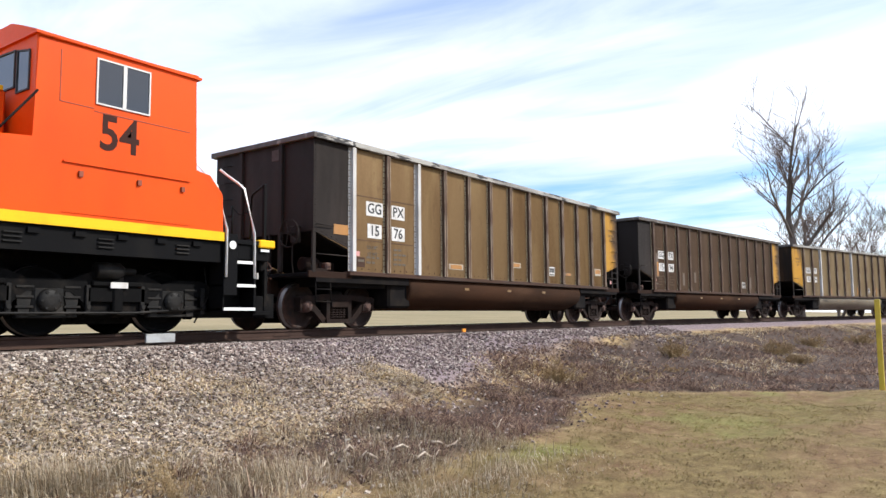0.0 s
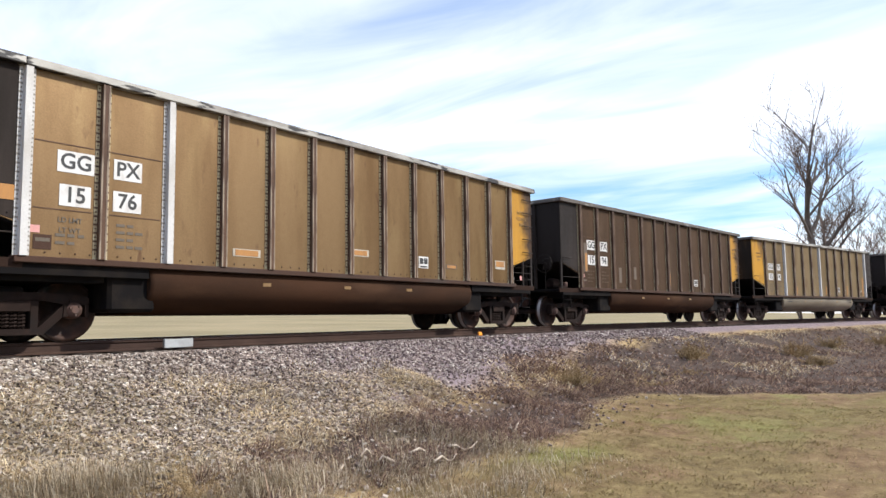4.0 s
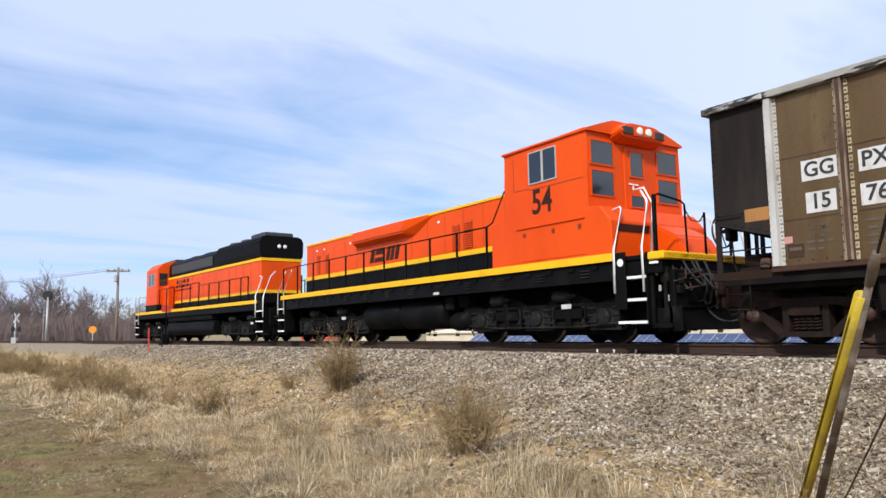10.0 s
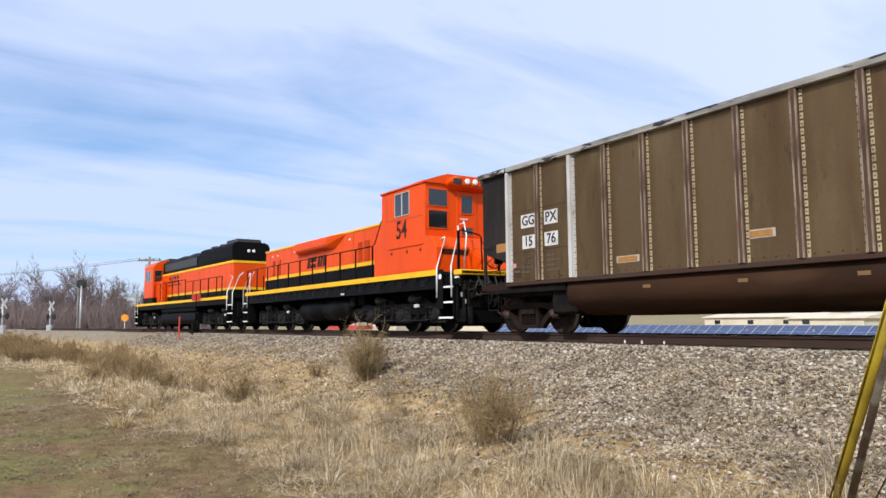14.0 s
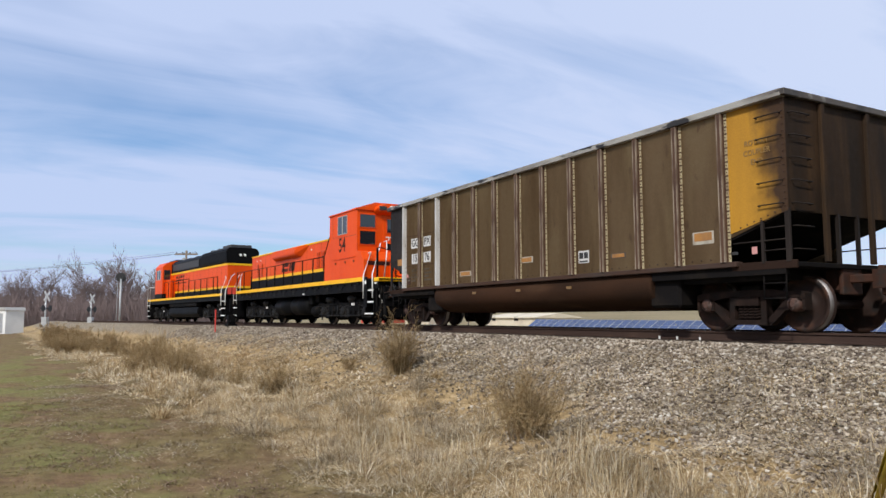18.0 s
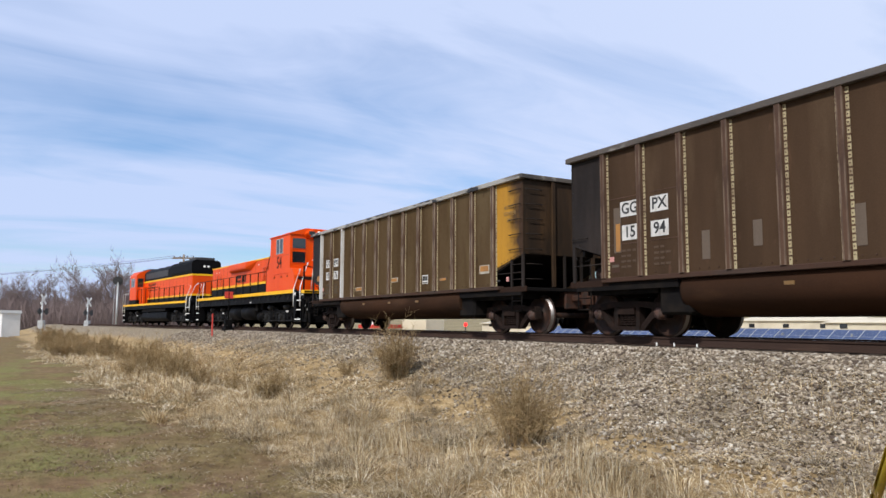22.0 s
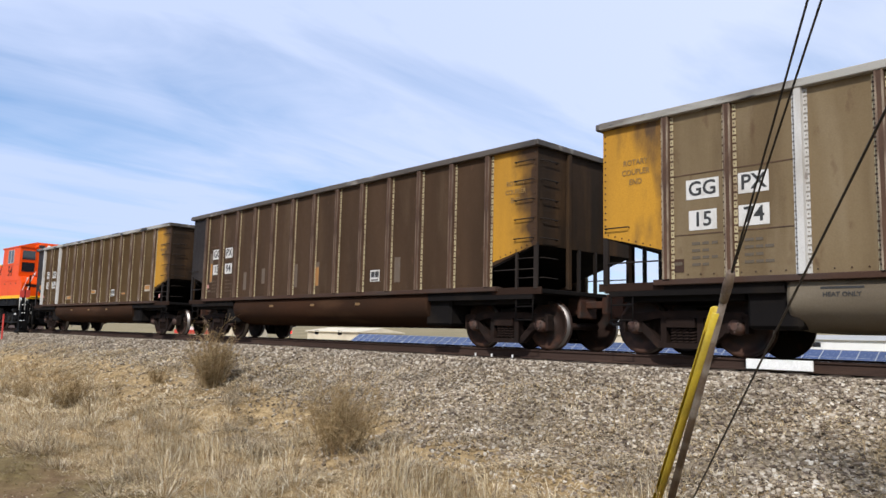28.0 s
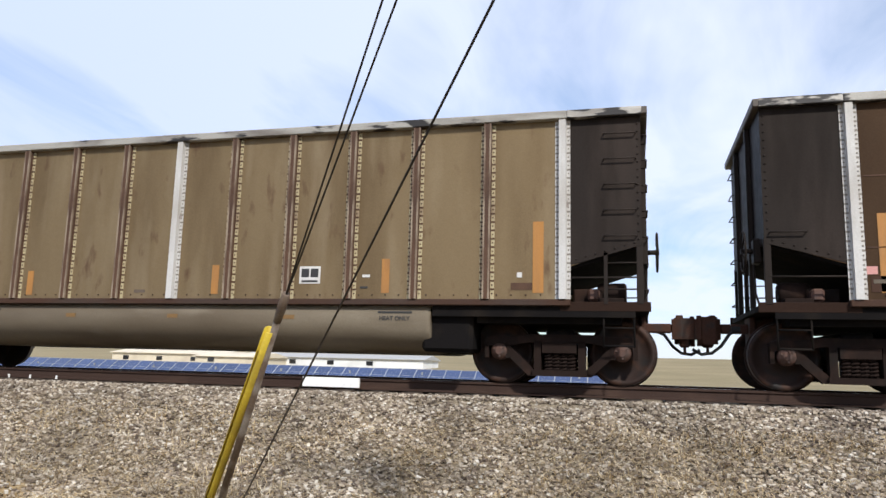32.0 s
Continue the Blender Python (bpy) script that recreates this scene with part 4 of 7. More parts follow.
    if stencil_at:
        a = stencil_at
        plate("test_stencil", a, 1.52, 0.34, 0.26, mat_white, label="black and white test stencil")
        for dx in (-0.075, 0.075):
            plate("stencil_field", a + dx, 1.55, 0.125, 0.13, mat_ink, 0.004)
        plate("stencil_field", a, 1.425, 0.26, 0.03, mat_ink, 0.004)
    if tub is mat_tub_tan:
        for x in (-3.72, 3.55):
            boxes("faded_text", mat_ink, g, (x - 0.26, x + 0.26, *sorted((e * 1.42, e * 1.513)), 0.955, 0.985), label="dark stencil line")
            ob = words("lettering", "HEAT ONLY", 0.085, mat_ink, g, (x, e * 1.526, 0.88), 1.0)
            if e > 0:
                ob.matrix_basis = pose(x, e * 1.526, 0.88, 0, 0, 180)
    # rotary end lettering on the yellow bay
    a = (2 * HALF - 0.52) if e < 0 else 0.62
    for k, t in enumerate(("ROTARY", "COUPLER", "END")):
        letters(t, a, 3.08 - k * 0.16, 0.13, mat_faint_yellow, 0.9, 0.003)
    return g


mat_bolt = material("grey_brown_rivet", (0.20, 0.18, 0.155), 0.6)
mat_tub_mark = material("dull_yellow_reflector", (0.17, 0.095, 0.03), 0.5)
mat_pink = material("faded_pink_tag", (0.50, 0.24, 0.22), 0.6)
mat_faint_yellow = material("worn_brown_lettering", (0.20, 0.115, 0.03), 0.6)
mat_scuff = material("dirty_white_outline", (0.40, 0.36, 0.29), 0.65, 0, (((0.22, 0.18, 0.13), 7.0, 0.45, 0.7, V1),))
mat_bare = material("scraped_grey_patch", (0.105, 0.076, 0.053), 0.65, 0, (((0.085, 0.06, 0.042), 5.0, 0.5, 0.75, V1),))

STICK = ((4.70, 1.42, 0.58, 0.13, mat_scuff), (7.50, 1.60, 0.50, 0.14, mat_scuff), (12.72, 1.62, 0.46, 0.22, mat_scuff), (10.6, 1.47, 0.42, 0.10, mat_bare))
FILL = ((4.70, 1.42, 0.48, 0.10, mat_orange_patch), (7.50, 1.60, 0.40, 0.10, mat_orange_patch), (12.72, 1.64, 0.38, 0.14, mat_orange_patch), (10.6, 1.47, 0.34, 0.07, mat_orange_patch))


def add_fills(g, rows, e):
    for a, z, w, h, mat in rows:
        x = (a - HALF) * (1 if e < 0 else -1)
        y = e * (SHEET + 0.009)
        boxes("reflector_strip", mat, g, (x - w / 2, x + w / 2, *sorted((y, y + e * 0.003)), z - h / 2, z + h / 2), label="faded orange reflector patch")


car_t = build_gondola("weathered tan coal gondola, black front end, numbered 1576", mat_tan, mat_tub_brown, (0, 2), "1576", ((0.78, 1.98, 0.48, 0.20, mat_orange_patch), *STICK, (13.3, 1.30, 0.26, 0.05, mat_ink), (13.75, 1.32, 0.10, 0.12, mat_pink)), 9.55, mat_cream, -1)
add_fills(car_t, FILL, -1)
car_u = build_gondola("dark brown coal gondola with grey patches, numbered 1594", mat_brown, mat_tub_dark, (), "1594", ((1.40, 2.1, 0.20, 0.9, mat_bare), (3.58, 1.62, 0.17, 0.50, mat_bare), (4.62, 1.72, 0.17, 0.42, mat_bare), (6.28, 1.66, 0.20, 0.60, mat_bare), (7.28, 1.66, 0.22, 0.60, mat_bare), (10.45, 1.62, 0.20, 0.55, mat_bare), (13.2, 1.80, 0.20, 1.1, mat_bare)), 9.66, mat_cream, -1, True)
add_fills(car_u, ((1.42, 1.95, 0.12, 0.55, mat_orange_patch), (7.30, 1.60, 0.15, 0.46, mat_orange_patch)), -1)
car_v = build_gondola("light tan coal gondola, yellow front end, numbered 1574", mat_light_tan, mat_tub_tan, (0, 6, 10), "1574", ((1.18, 1.9, 0.12, 0.85, mat_orange_patch), (4.46, 1.42, 0.12, 0.40, mat_orange_patch), (7.95, 1.46, 0.12, 0.45, mat_orange_patch), (10.75, 1.50, 0.12, 0.50, mat_orange_patch), (12.98, 1.75, 0.15, 1.0, mat_orange_patch), (12.75, 1.34, 0.30, 0.10, mat_rib), (12.72, 1.50, 0.07, 0.07, mat_white), (10.45, 1.50, 0.12, 0.04, mat_white), (10.42, 1.33, 0.12, 0.03, mat_ink), (6.6, 1.28, 0.2, 0.05, mat_bare)), 9.55, mat_cream, 1)
car_w = build_gondola("black and brown coal gondola with an orange strip", mat_brown, mat_tub_dark, (0,), "", ((1.42, 1.75, 0.20, 1.0, mat_orange_patch),), 9.6, mat_cream, -1)
car_x = build_gondola("dark brown coal gondola at the tail", mat_brown, mat_tub_dark, (), "", (), 9.6, mat_cream, -1)
CARS = [(car_t, 7.09, 0, 6.18), (car_u, 23.31, 0, 6.18), (car_v, 39.12, 1, 6.18), (car_w, 55.02, 0, 6.18), (car_x, 71.2, 0, 6.18)]


# ---- locomotives ----
LOCO_R = 0.508
mat_loco_dust = material("dusty_black_casting", (0.009, 0.0085, 0.008), 0.6, 0, (((0.030, 0.026, 0.022), 3.0, 0.50, 0.74, (1, 1, 1)),), 0.002, 30, 0.15, 50, spec=0.18)


def loco_sideframe_mesh():
    """The cast side of a six-wheel truck, arched over three axle boxes."""
    bm = bmesh.new()
    top = [(-2.78, 0.62), (-2.72, 0.78), (-2.45, 0.86), (-2.10, 0.86), (-1.78, 0.78), (-1.45, 0.92), (-1.0, 0.98), (-0.55, 0.92), (-0.30, 0.82), (0.30, 0.82), (0.55, 0.92), (1.0, 0.98), (1.45, 0.92), (1.78, 0.78), (2.10, 0.86), (2.45, 0.86), (2.72, 0.78), (2.78, 0.62)]
    low = [(2.45, 0.58), (2.25, 0.66), (1.75, 0.66), (1.55, 0.48), (0.50, 0.48), (0.30, 0.64), (-0.30, 0.64), (-0.50, 0.48), (-1.55, 0.48), (-1.75, 0.66), (-2.25, 0.66), (-2.45, 0.58)]
    prism(bm, top + low, -1.16, -1.02)
    prism(bm, [(-1.5, 0.50), (-1.5, 0.70), (-0.55, 0.70), (-0.55, 0.50)], -1.20, -1.14)
    prism(bm, [(0.55, 0.50), (0.55, 0.70), (1.5, 0.70), (1.5, 0.50)], -1.20, -1.14)
    for k in (-1, 1):
        # deep middle of the frame between the axles, with its ribs and the brake shoes behind
        prism(bm, [(k * 0.46, 0.50), (k * 0.58, 0.30), (k * 1.42, 0.30), (k * 1.56, 0.50)], -1.13, -0.98)
        box(bm, *sorted((k * 0.60, k * 1.40)), -1.22, -1.12, 0.72, 0.80, bevel=0.02)
        box(bm, *sorted((k * 0.92, k * 1.08)), -1.23, -1.12, 0.34, 0.92, bevel=0.02)
        for x in (0.62, 1.38, 2.52):
            box(bm, *sorted((k * (x - 0.07), k * (x + 0.07))), -0.86, -0.68, 0.22, 0.74, bevel=0.03)
        box(bm, *sorted((k * 2.30, k * 2.78)), -1.10, -0.98, 0.34, 0.62, bevel=0.03)
    return part("truck_sideframe", bm, mat_loco_under)


def axle_box_mesh():
    bm = bmesh.new()
    box(bm, -0.24, 0.24, -1.17, -0.95, 0.30, 0.72, bevel=0.05)
    lathe(bm, ((-1.15, 0.17), (-1.21, 0.17), (-1.24, 0.13), (-1.25, 0.06)), (0, 0, 0.508), "y", 18)
    for k in range(6):
        w = math.pi * k / 3
        lathe(bm, ((-1.20, 0.022), (-1.25, 0.022)), (0.125 * math.cos(w), 0, 0.508 + 0.125 * math.sin(w)), "y", 6)
    box(bm, -0.42, 0.42, -1.14, -1.02, 0.26, 0.31, bevel=0.01)
    return part("axle_box", bm, mat_loco_dust)


def pedestal_mesh():
    """A ribbed pedestal leg beside an axle box."""
    bm = bmesh.new()
    prism(bm, [(-0.11, 0.80), (0.11, 0.80), (0.09, 0.50), (0.06, 0.27), (-0.06, 0.27), (-0.09, 0.50)], -1.15, -0.98)
    for z in (0.40, 0.54, 0.68):
        box(bm, -0.12, 0.12, -1.175, -1.14, z, z + 0.035, bevel=0.006)
    return part("pedestal", bm, mat_loco_dust)


def rigging_mesh():
    """Brake rods, hangers and a sand pipe along the outside of a truck."""
    bm = bmesh.new()
    tube(bm, [(-2.5, -1.19, 0.40), (-1.3, -1.20, 0.33), (1.3, -1.20, 0.33), (2.5, -1.19, 0.40)], 0.022, 6)
    for x in (-1.42, -0.55, 0.55, 1.42, 2.52, -2.52):
        box(bm, x - 0.035, x + 0.035, -1.20, -1.16, 0.30, 0.74, bevel=0.008)
        lathe(bm, ((-1.20, 0.035), (-1.225, 0.035)), (x, 0, 0.42), "y", 8)
    tube(bm, [(-2.6, -1.12, 1.1), (-2.66, -1.14, 0.6), (-2.5, -1.0, 0.16)], 0.016, 6)
    tube(bm, [(2.6, -1.12, 1.1), (2.66, -1.14, 0.6), (2.5, -1.0, 0.16)], 0.016, 6)
    return part("brake_rigging", bm, mat_loco_dust)


def brake_pot_mesh():
    bm = bmesh.new()
    lathe(bm, ((-0.22, 0.10), (-0.20, 0.125), (0.16, 0.125), (0.18, 0.10), (0.26, 0.05), (0.42, 0.05)), (0, -1.20, 0.96), "x", 16)
    return part("brake_cylinder", bm, mat_loco_dust)


def build_loco_truck(thing, x, pitch):
    # the 0.16 to 0.50 block is added filler that darkens the gap below
    t = shared("loco_bolster", "truck", thing, pose(x, 0, 0), lambda: boxes("truck", mat_loco_under, None, (-2.6, 2.6, -0.95, 0.95, 0.46, 0.80), (-2.45, 2.45, -0.66, 0.66, 0.16, 0.50), (-1.5, -0.5, -0.95, 0.95, 0.26, 0.50), (0.5, 1.5, -0.95, 0.95, 0.26, 0.50), bevel=0.03))
    for k in (-1, 0, 1):
        w = shared("loco_wheel", "wheelset", t, pose(k * pitch, 0, LOCO_R), lambda: wheel_mesh(LOCO_R, mat_loco_under))
        SPIN.append((w, k * pitch, LOCO_R))
        for s in (0, 180):
            shared("axle_box", "axle_box", t, pose(k * pitch, 0, 0, 0, 0, s), axle_box_mesh)
            for dx in (-0.33, 0.33):
                shared("pedestal", "pedestal", t, pose(k * pitch + dx, 0, 0) if s == 0 else pose(k * pitch + dx, 0, 0, 0, 0, 180), pedestal_mesh)
    for s in (0, 180):
        shared("rigging", "brake_rigging", t, pose(0, 0, 0, 0, 0, s), rigging_mesh)
        shared("loco_side", "truck_sideframe", t, pose(0, 0, 0, 0, 0, s), loco_sideframe_mesh)
        for k in (-1.25, 0.85):
            shared("brake_pot", "brake_cylinder", t, pose(k, 0, 0, 0, 0, 0) if s == 0 else pose(k, 0, 0, 0, 0, 180), brake_pot_mesh)
        shared("plate", "builder_plate", t, pose(0, 0, 0, 0, 0, s), lambda: boxes("builder_plate", mat_white, None, (0.86, 1.14, -1.246, -1.238, 0.70, 0.79), label="small white plate"))
    return t


def louvre(thing, x, y, z0, z1, w, out):
    """A set of slats in a shallow frame on the hood's side."""
    fr = boxes("louvre", mat_louvre, thing, (x - w / 2, x + w / 2, *sorted((y, y + out * 0.012)), z0, z1), label="louvred grille")
    n = int((z1 - z0) / 0.055)
    bm = bmesh.new()
    for k in range(n):
        z = z0 + (k + 0.5) * (z1 - z0) / n
        prism(bm, [(y + out * 0.012, z + 0.020), (y + out * 0.040, z - 0.012), (y + out * 0.012, z - 0.016)], x - w / 2 + 0.02, x + w / 2 - 0.02, "x")
    part("slats", bm, mat_orange, fr)


def end_gear(thing, x, s):
    """Pilot, coupler and hoses at the end x of a locomotive, looking the way s."""
    boxes("pilot", mat_loco_black, thing, (*sorted((x - s * 0.06, x - s * 0.18)), -1.35, 1.35, 0.62, 1.3), (*sorted((x - s * 0.10, x - s * 0.16)), -1.2, 1.2, 0.24, 0.63), bevel=0.02)
    m = pose(x - s * 0.02, 0, 0, 0, 0, 0 if s < 0 else 180)
    shared("gon_coupler", "coupler", thing, m, coupler_mesh)
    shared("gon_hose", "air_hose", thing, m, hose_mesh)
    for k, (y, r) in enumerate(((-0.45, 0.022), (-0.62, 0.020), (-0.78, 0.018), (0.5, 0.022), (0.7, 0.02))):
        bar("hose", mat_hose, thing, [(x - s * 0.1, y, 1.25), (x + s * 0.14, y, 1.20), (x + s * 0.20, y - 0.03, 0.95), (x + s * 0.13, y - 0.02, 0.66 + 0.05 * k), (x - s * 0.02, y + 0.02, 0.62 + 0.05 * k)], r, 6)
    bar("cut_lever", mat_coupler, thing, [(x + s * 0.10, -1.25, 0.95), (x + s * 0.12, -0.7, 1.02), (x + s * 0.2, -0.15, 1.06)], 0.015, 6)


def step_well(thing, x0, x1, s, y):
    """Corner steps with white edges; x0 nearer the middle."""
    lo, hi = sorted((x0, x1))
    boxes("step_well", mat_loco_black, thing, (lo, hi, *sorted((y * 0.72, y * 0.76)), 0.34, 1.62), (lo, lo + 0.03, *sorted((y * 0.72, y)), 0.34, 1.62), (hi - 0.03, hi, *sorted((y * 0.72, y)), 0.34, 1.62), bevel=0.004)
    for z in (0.40, 0.80, 1.20):
        boxes("step_tread", mat_loco_black, thing, (lo, hi, *sorted((y * 0.76, y)), z - 0.03, z))
        boxes("step_edge", mat_rail_white, thing, (lo + 0.01, hi - 0.01, *sorted((y, y * 1.015)), z - 0.035, z + 0.015), label="white step edge")


def handrail(thing, stations, y, z0, z1, mat=None):
    for x in stations:
        boxes("stanchion", mat or mat_loco_black, thing, (x - 0.02, x + 0.02, *sorted((y - 0.02, y + 0.02)), z0, z1))
    bar("walkway_rail", mat or mat_loco_black, thing, [(stations[0], y, z1), (stations[-1], y, z1)], 0.018, 6)


mat_louvre = material("dark_orange_recess", (0.20, 0.035, 0.008), 0.6)
mat_logo = material("dark_logo_paint", (0.040, 0.014, 0.010), 0.6, spec=0.1)
mat_fan = material("dark_fan_housing", (0.035, 0.035, 0.037), 0.6, 0, (), 0.001, 20, 0.1, 40)
mat_galv_loco = material("worn_grey_fitting", (0.32, 0.31, 0.29), 0.6)


def slanted_marks(thing, x, y, z, h, widths, out):
    """The dark slanting shapes of a painted emblem."""
    bm = bmesh.new()
    for x0, w, cut in widths:
        k = 0.32 * h
        if cut:
            for z0, z1 in ((-h / 2, -h * 0.16), (h * 0.04, h / 2)):
                prism(bm, [(x + x0 + k * z0 / h, z + z0), (x + x0 + w + k * z0 / h, z + z0), (x + x0 + w + k * z1 / h, z + z1), (x + x0 + k * z1 / h, z + z1)], *sorted((y, y + out * 0.004)))
        else:
            prism(bm, [(x + x0 - k / 2, z - h / 2), (x + x0 + w - k / 2, z - h / 2), (x + x0 + w + k / 2, z + h / 2), (x + x0 + k / 2, z + h / 2)], *sorted((y, y + out * 0.004)))
    part("emblem", bm, mat_logo, thing, "dark slanted emblem shapes")


def window(thing, name, corners, axis, at, out, divider=None, plain=False):
    """Glass in a frame. corners: outline (u, v) in the wall's plane; axis: the wall's normal."""
    bm = bmesh.new()
    prism(bm, corners, *sorted((at, at + out * 0.008)), axis)
    cu, cv = sum(u for u, v in corners) / len(corners), sum(v for u, v in corners) / len(corners)
    fr = bmesh.new()
    n = len(corners)
    big = [(u + math.copysign(0.024, u - cu), v + math.copysign(0.024, v - cv)) for u, v in corners]
    for k in range(n):
        quad = [corners[k], corners[(k + 1) % n], big[(k + 1) % n], big[k]]
        prism(fr, quad, *sorted((at, at + out * 0.022)), axis)
    f = part(name, fr, mat_orange if plain else (mat_seal if divider is None else mat_glass_frame), thing)
    part("pane", bm, mat_dark_glass, f, "dark reflecting glass")
    if divider is not None:
        lo, hi = min(v for u, v in corners), max(v for u, v in corners)
        d = bmesh.new()
        prism(d, [(divider - 0.028, lo), (divider + 0.028, lo), (divider + 0.028, hi), (divider - 0.028, hi)], *sorted((at, at + out * 0.024)), axis)
        part("mullion", d, mat_glass_frame, f, "pale window bar")
    return f


def frame_and_deck(g, half, wide):
    boxes("underframe", mat_loco_black, g, (-half + 0.12, half - 0.3, -wide + 0.04, wide - 0.04, 1.24, 1.50), bevel=0.01)
    boxes("centre_beam", mat_loco_under, g, (-half + 0.3, half - 0.3, -0.5, 0.5, 0.80, 1.24))
    boxes("deck", mat_loco_black, g, (-half, half - 0.2, -wide, wide, 1.50, 1.58), bevel=0.008)


def build_slug():
    g = empty("cab_slug_locomotive", label="bright orange cab slug locomotive number 54, black and yellow stripes", category="locomotive", group="locomotives of the train")
    half, wide = 9.04, 1.55
    frame_and_deck(g, half, wide)
    for s in (-1, 1):
        # stripe along the deck's edge, ribs on the frame below
        boxes("deck_stripe", mat_loco_yellow, g, (-half + 0.5, 7.70, *sorted((s * wide, s * (wide + 0.045))), 1.52, 1.67), label="yellow edge stripe")
        boxes("frame_skirt", mat_loco_black, g, (-half + 0.9, 7.70, *sorted((s * (wide - 0.05), s * (wide - 0.02))), 1.16, 1.50), bevel=0.005)
        for k in range(24):
            x = -7.6 + k * 0.64
            boxes("skirt_latch", mat_loco_black, g, (x, x + 0.16, *sorted((s * (wide - 0.02), s * (wide + 0.02))), 1.40, 1.47))
            if k % 2:
                boxes("skirt_louvre", mat_loco_dust, g, *[(x - 0.30, x - 0.06, *sorted((s * (wide - 0.02), s * (wide + 0.012))), z, z + 0.022) for z in (1.26, 1.32, 1.38)], bevel=0.004)
    # hood with a low black band and yellow lines
    boxes("long_hood", mat_orange, g, (-7.80, 4.5, -0.90, 0.90, 2.30, 3.44), bevel=0.03)
    boxes("hood_base", mat_loco_black, g, (-7.80, 4.08, -0.905, 0.905, 1.58, 2.18), bevel=0.004)
    boxes("hood_line", mat_loco_yellow, g, (-7.81, 4.08, -0.912, 0.912, 2.18, 2.31), label="yellow band")
    boxes("roof_edge", mat_loco_yellow, g, (-7.82, 4.45, -0.925, 0.925, 3.42, 3.49), label="yellow roof edge", bevel=0.008)
    for s in (-1, 1):
        bm = bmesh.new()
        inner = [bm.verts.new((x, s * 0.89, z)) for x, z in ((-3.80, 2.96), (-3.80, 3.46), (-0.95, 3.46), (0.80, 3.46), (-0.30, 2.96))]
        outer = [bm.verts.new((x, s * 1.15, z)) for x, z in ((-3.72, 3.10), (-3.72, 3.42), (-0.95, 3.42), (-0.42, 3.42), (-0.62, 3.10))]
        n = 5
        bm.faces.new(outer)
        bm.faces.new(list(reversed(inner)))
        for k in range(n):
            bm.faces.new((inner[k], inner[(k + 1) % n], outer[(k + 1) % n], outer[k]))
        bmesh.ops.bevel(bm, geom=bm.edges[:], offset=0.035, segments=2, affect="EDGES")
        part("intake_flare", bm, mat_orange, g)
        for x, z0, z1, w in ((1.72, 2.36, 3.02, 0.34), (2.26, 2.36, 3.04, 0.36), (-6.75, 2.36, 3.02, 0.26), (-6.05, 2.36, 3.02, 0.26)):
            louvre(g, x, s * 0.90, z0, z1, w, s)
        slanted_marks(g, -2.9, s * 0.902, 2.62, 0.42, ((0.0, 0.26, 0), (0.30, 0.56, 1), (1.0, 0.22, 0), (1.26, 0.20, 0), (1.52, 0.22, 0)), s)
        # side seams on the hood doors
        bm = bmesh.new()
        for k in range(14):
            x = -7.2 + k * 0.84
            box(bm, x, x + 0.010, *sorted((s * 0.900, s * 0.904)), 2.34, 3.38)
        tagged(part("door_seam", bm, mat_louvre, g), kind="stuff")
        for x in (-6.9, -6.3, 0.9, -4.3):
            boxes("hood_lamp", mat_lamp, g, (x, x + 0.07, *sorted((s * 0.9, s * 0.93)), 3.16, 3.22))
        # walkway rail and its rise up to the cab
        handrail(g, [-8.6, -7.3, -5.95, -4.7, -3.5, -2.3, -1.07, 0.13, 1.33, 2.54, 3.74], s * 1.46, 1.58, 2.66)
        bar("walkway_rail", mat_loco_black, g, [(3.74, s * 1.46, 2.66), (4.12, s * 1.58, 2.70), (4.60, s * 1.60, 3.34)], 0.018, 6)
    for x, r in ((-3.0, 0.36), (-1.9, 0.36), (2.9, 0.3)):
        bm = bmesh.new()
        lathe(bm, ((3.47, r), (3.56, r), (3.58, r - 0.05)), (x, 0, 0), "z", 20)
        part("roof_fan", bm, mat_fan, g)
    # cab: wide body with a raked front edge and a low sloping nose behind
    bm = bmesh.new()
    prism(bm, [(4.08, 1.58), (4.08, 2.66), (4.58, 2.68), (4.58, 4.14), (7.12, 4.20), (7.12, 2.62), (7.42, 2.60), (7.68, 2.30), (7.70, 1.58)], -1.58, 1.20)
    bmesh.ops.bevel(bm, geom=bm.edges[:], offset=0.02, segments=1, affect="EDGES")
    cab = part("cab", bm, mat_orange, g)
    bm = bmesh.new()
    prism(bm, [(-1.62, 4.13), (-1.62, 4.17), (-1.20, 4.32), (-0.88, 4.42), (0.42, 4.42), (0.78, 4.33), (1.24, 4.17), (1.24, 4.13)], 4.54, 7.18, "x")
    part("cab_roof", bm, mat_orange, cab)
    for s in (-1, 1):
        y = -1.58 if s < 0 else 1.20
        window(cab, "side_window", [(5.44, 3.36), (6.25, 3.36), (6.25, 4.00), (5.44, 4.00)], "y", y, s, divider=5.85)
        ob = words("cab_number", "54", 0.73, mat_logo, cab, (5.80, y + s * 0.003, 2.92), 0.88)
        if s > 0:
            ob.matrix_basis = pose(5.80, y + 0.003, 2.92, 0, 0, 180)
        bm = bmesh.new()
        box(bm, 4.98, 7.02, *sorted((y, y + s * 0.03)), 2.42, 2.445)
        box(bm, 4.98, 7.02, *sorted((y, y + s * 0.012)), 1.72, 1.74)
        part("door_ledge", bm, mat_orange, cab)
        bm = bmesh.new()
        for x in (5.2, 6.1, 6.85):
            box(bm, x, x + 0.06, *sorted((y, y + s * 0.035)), 2.24, 2.32)
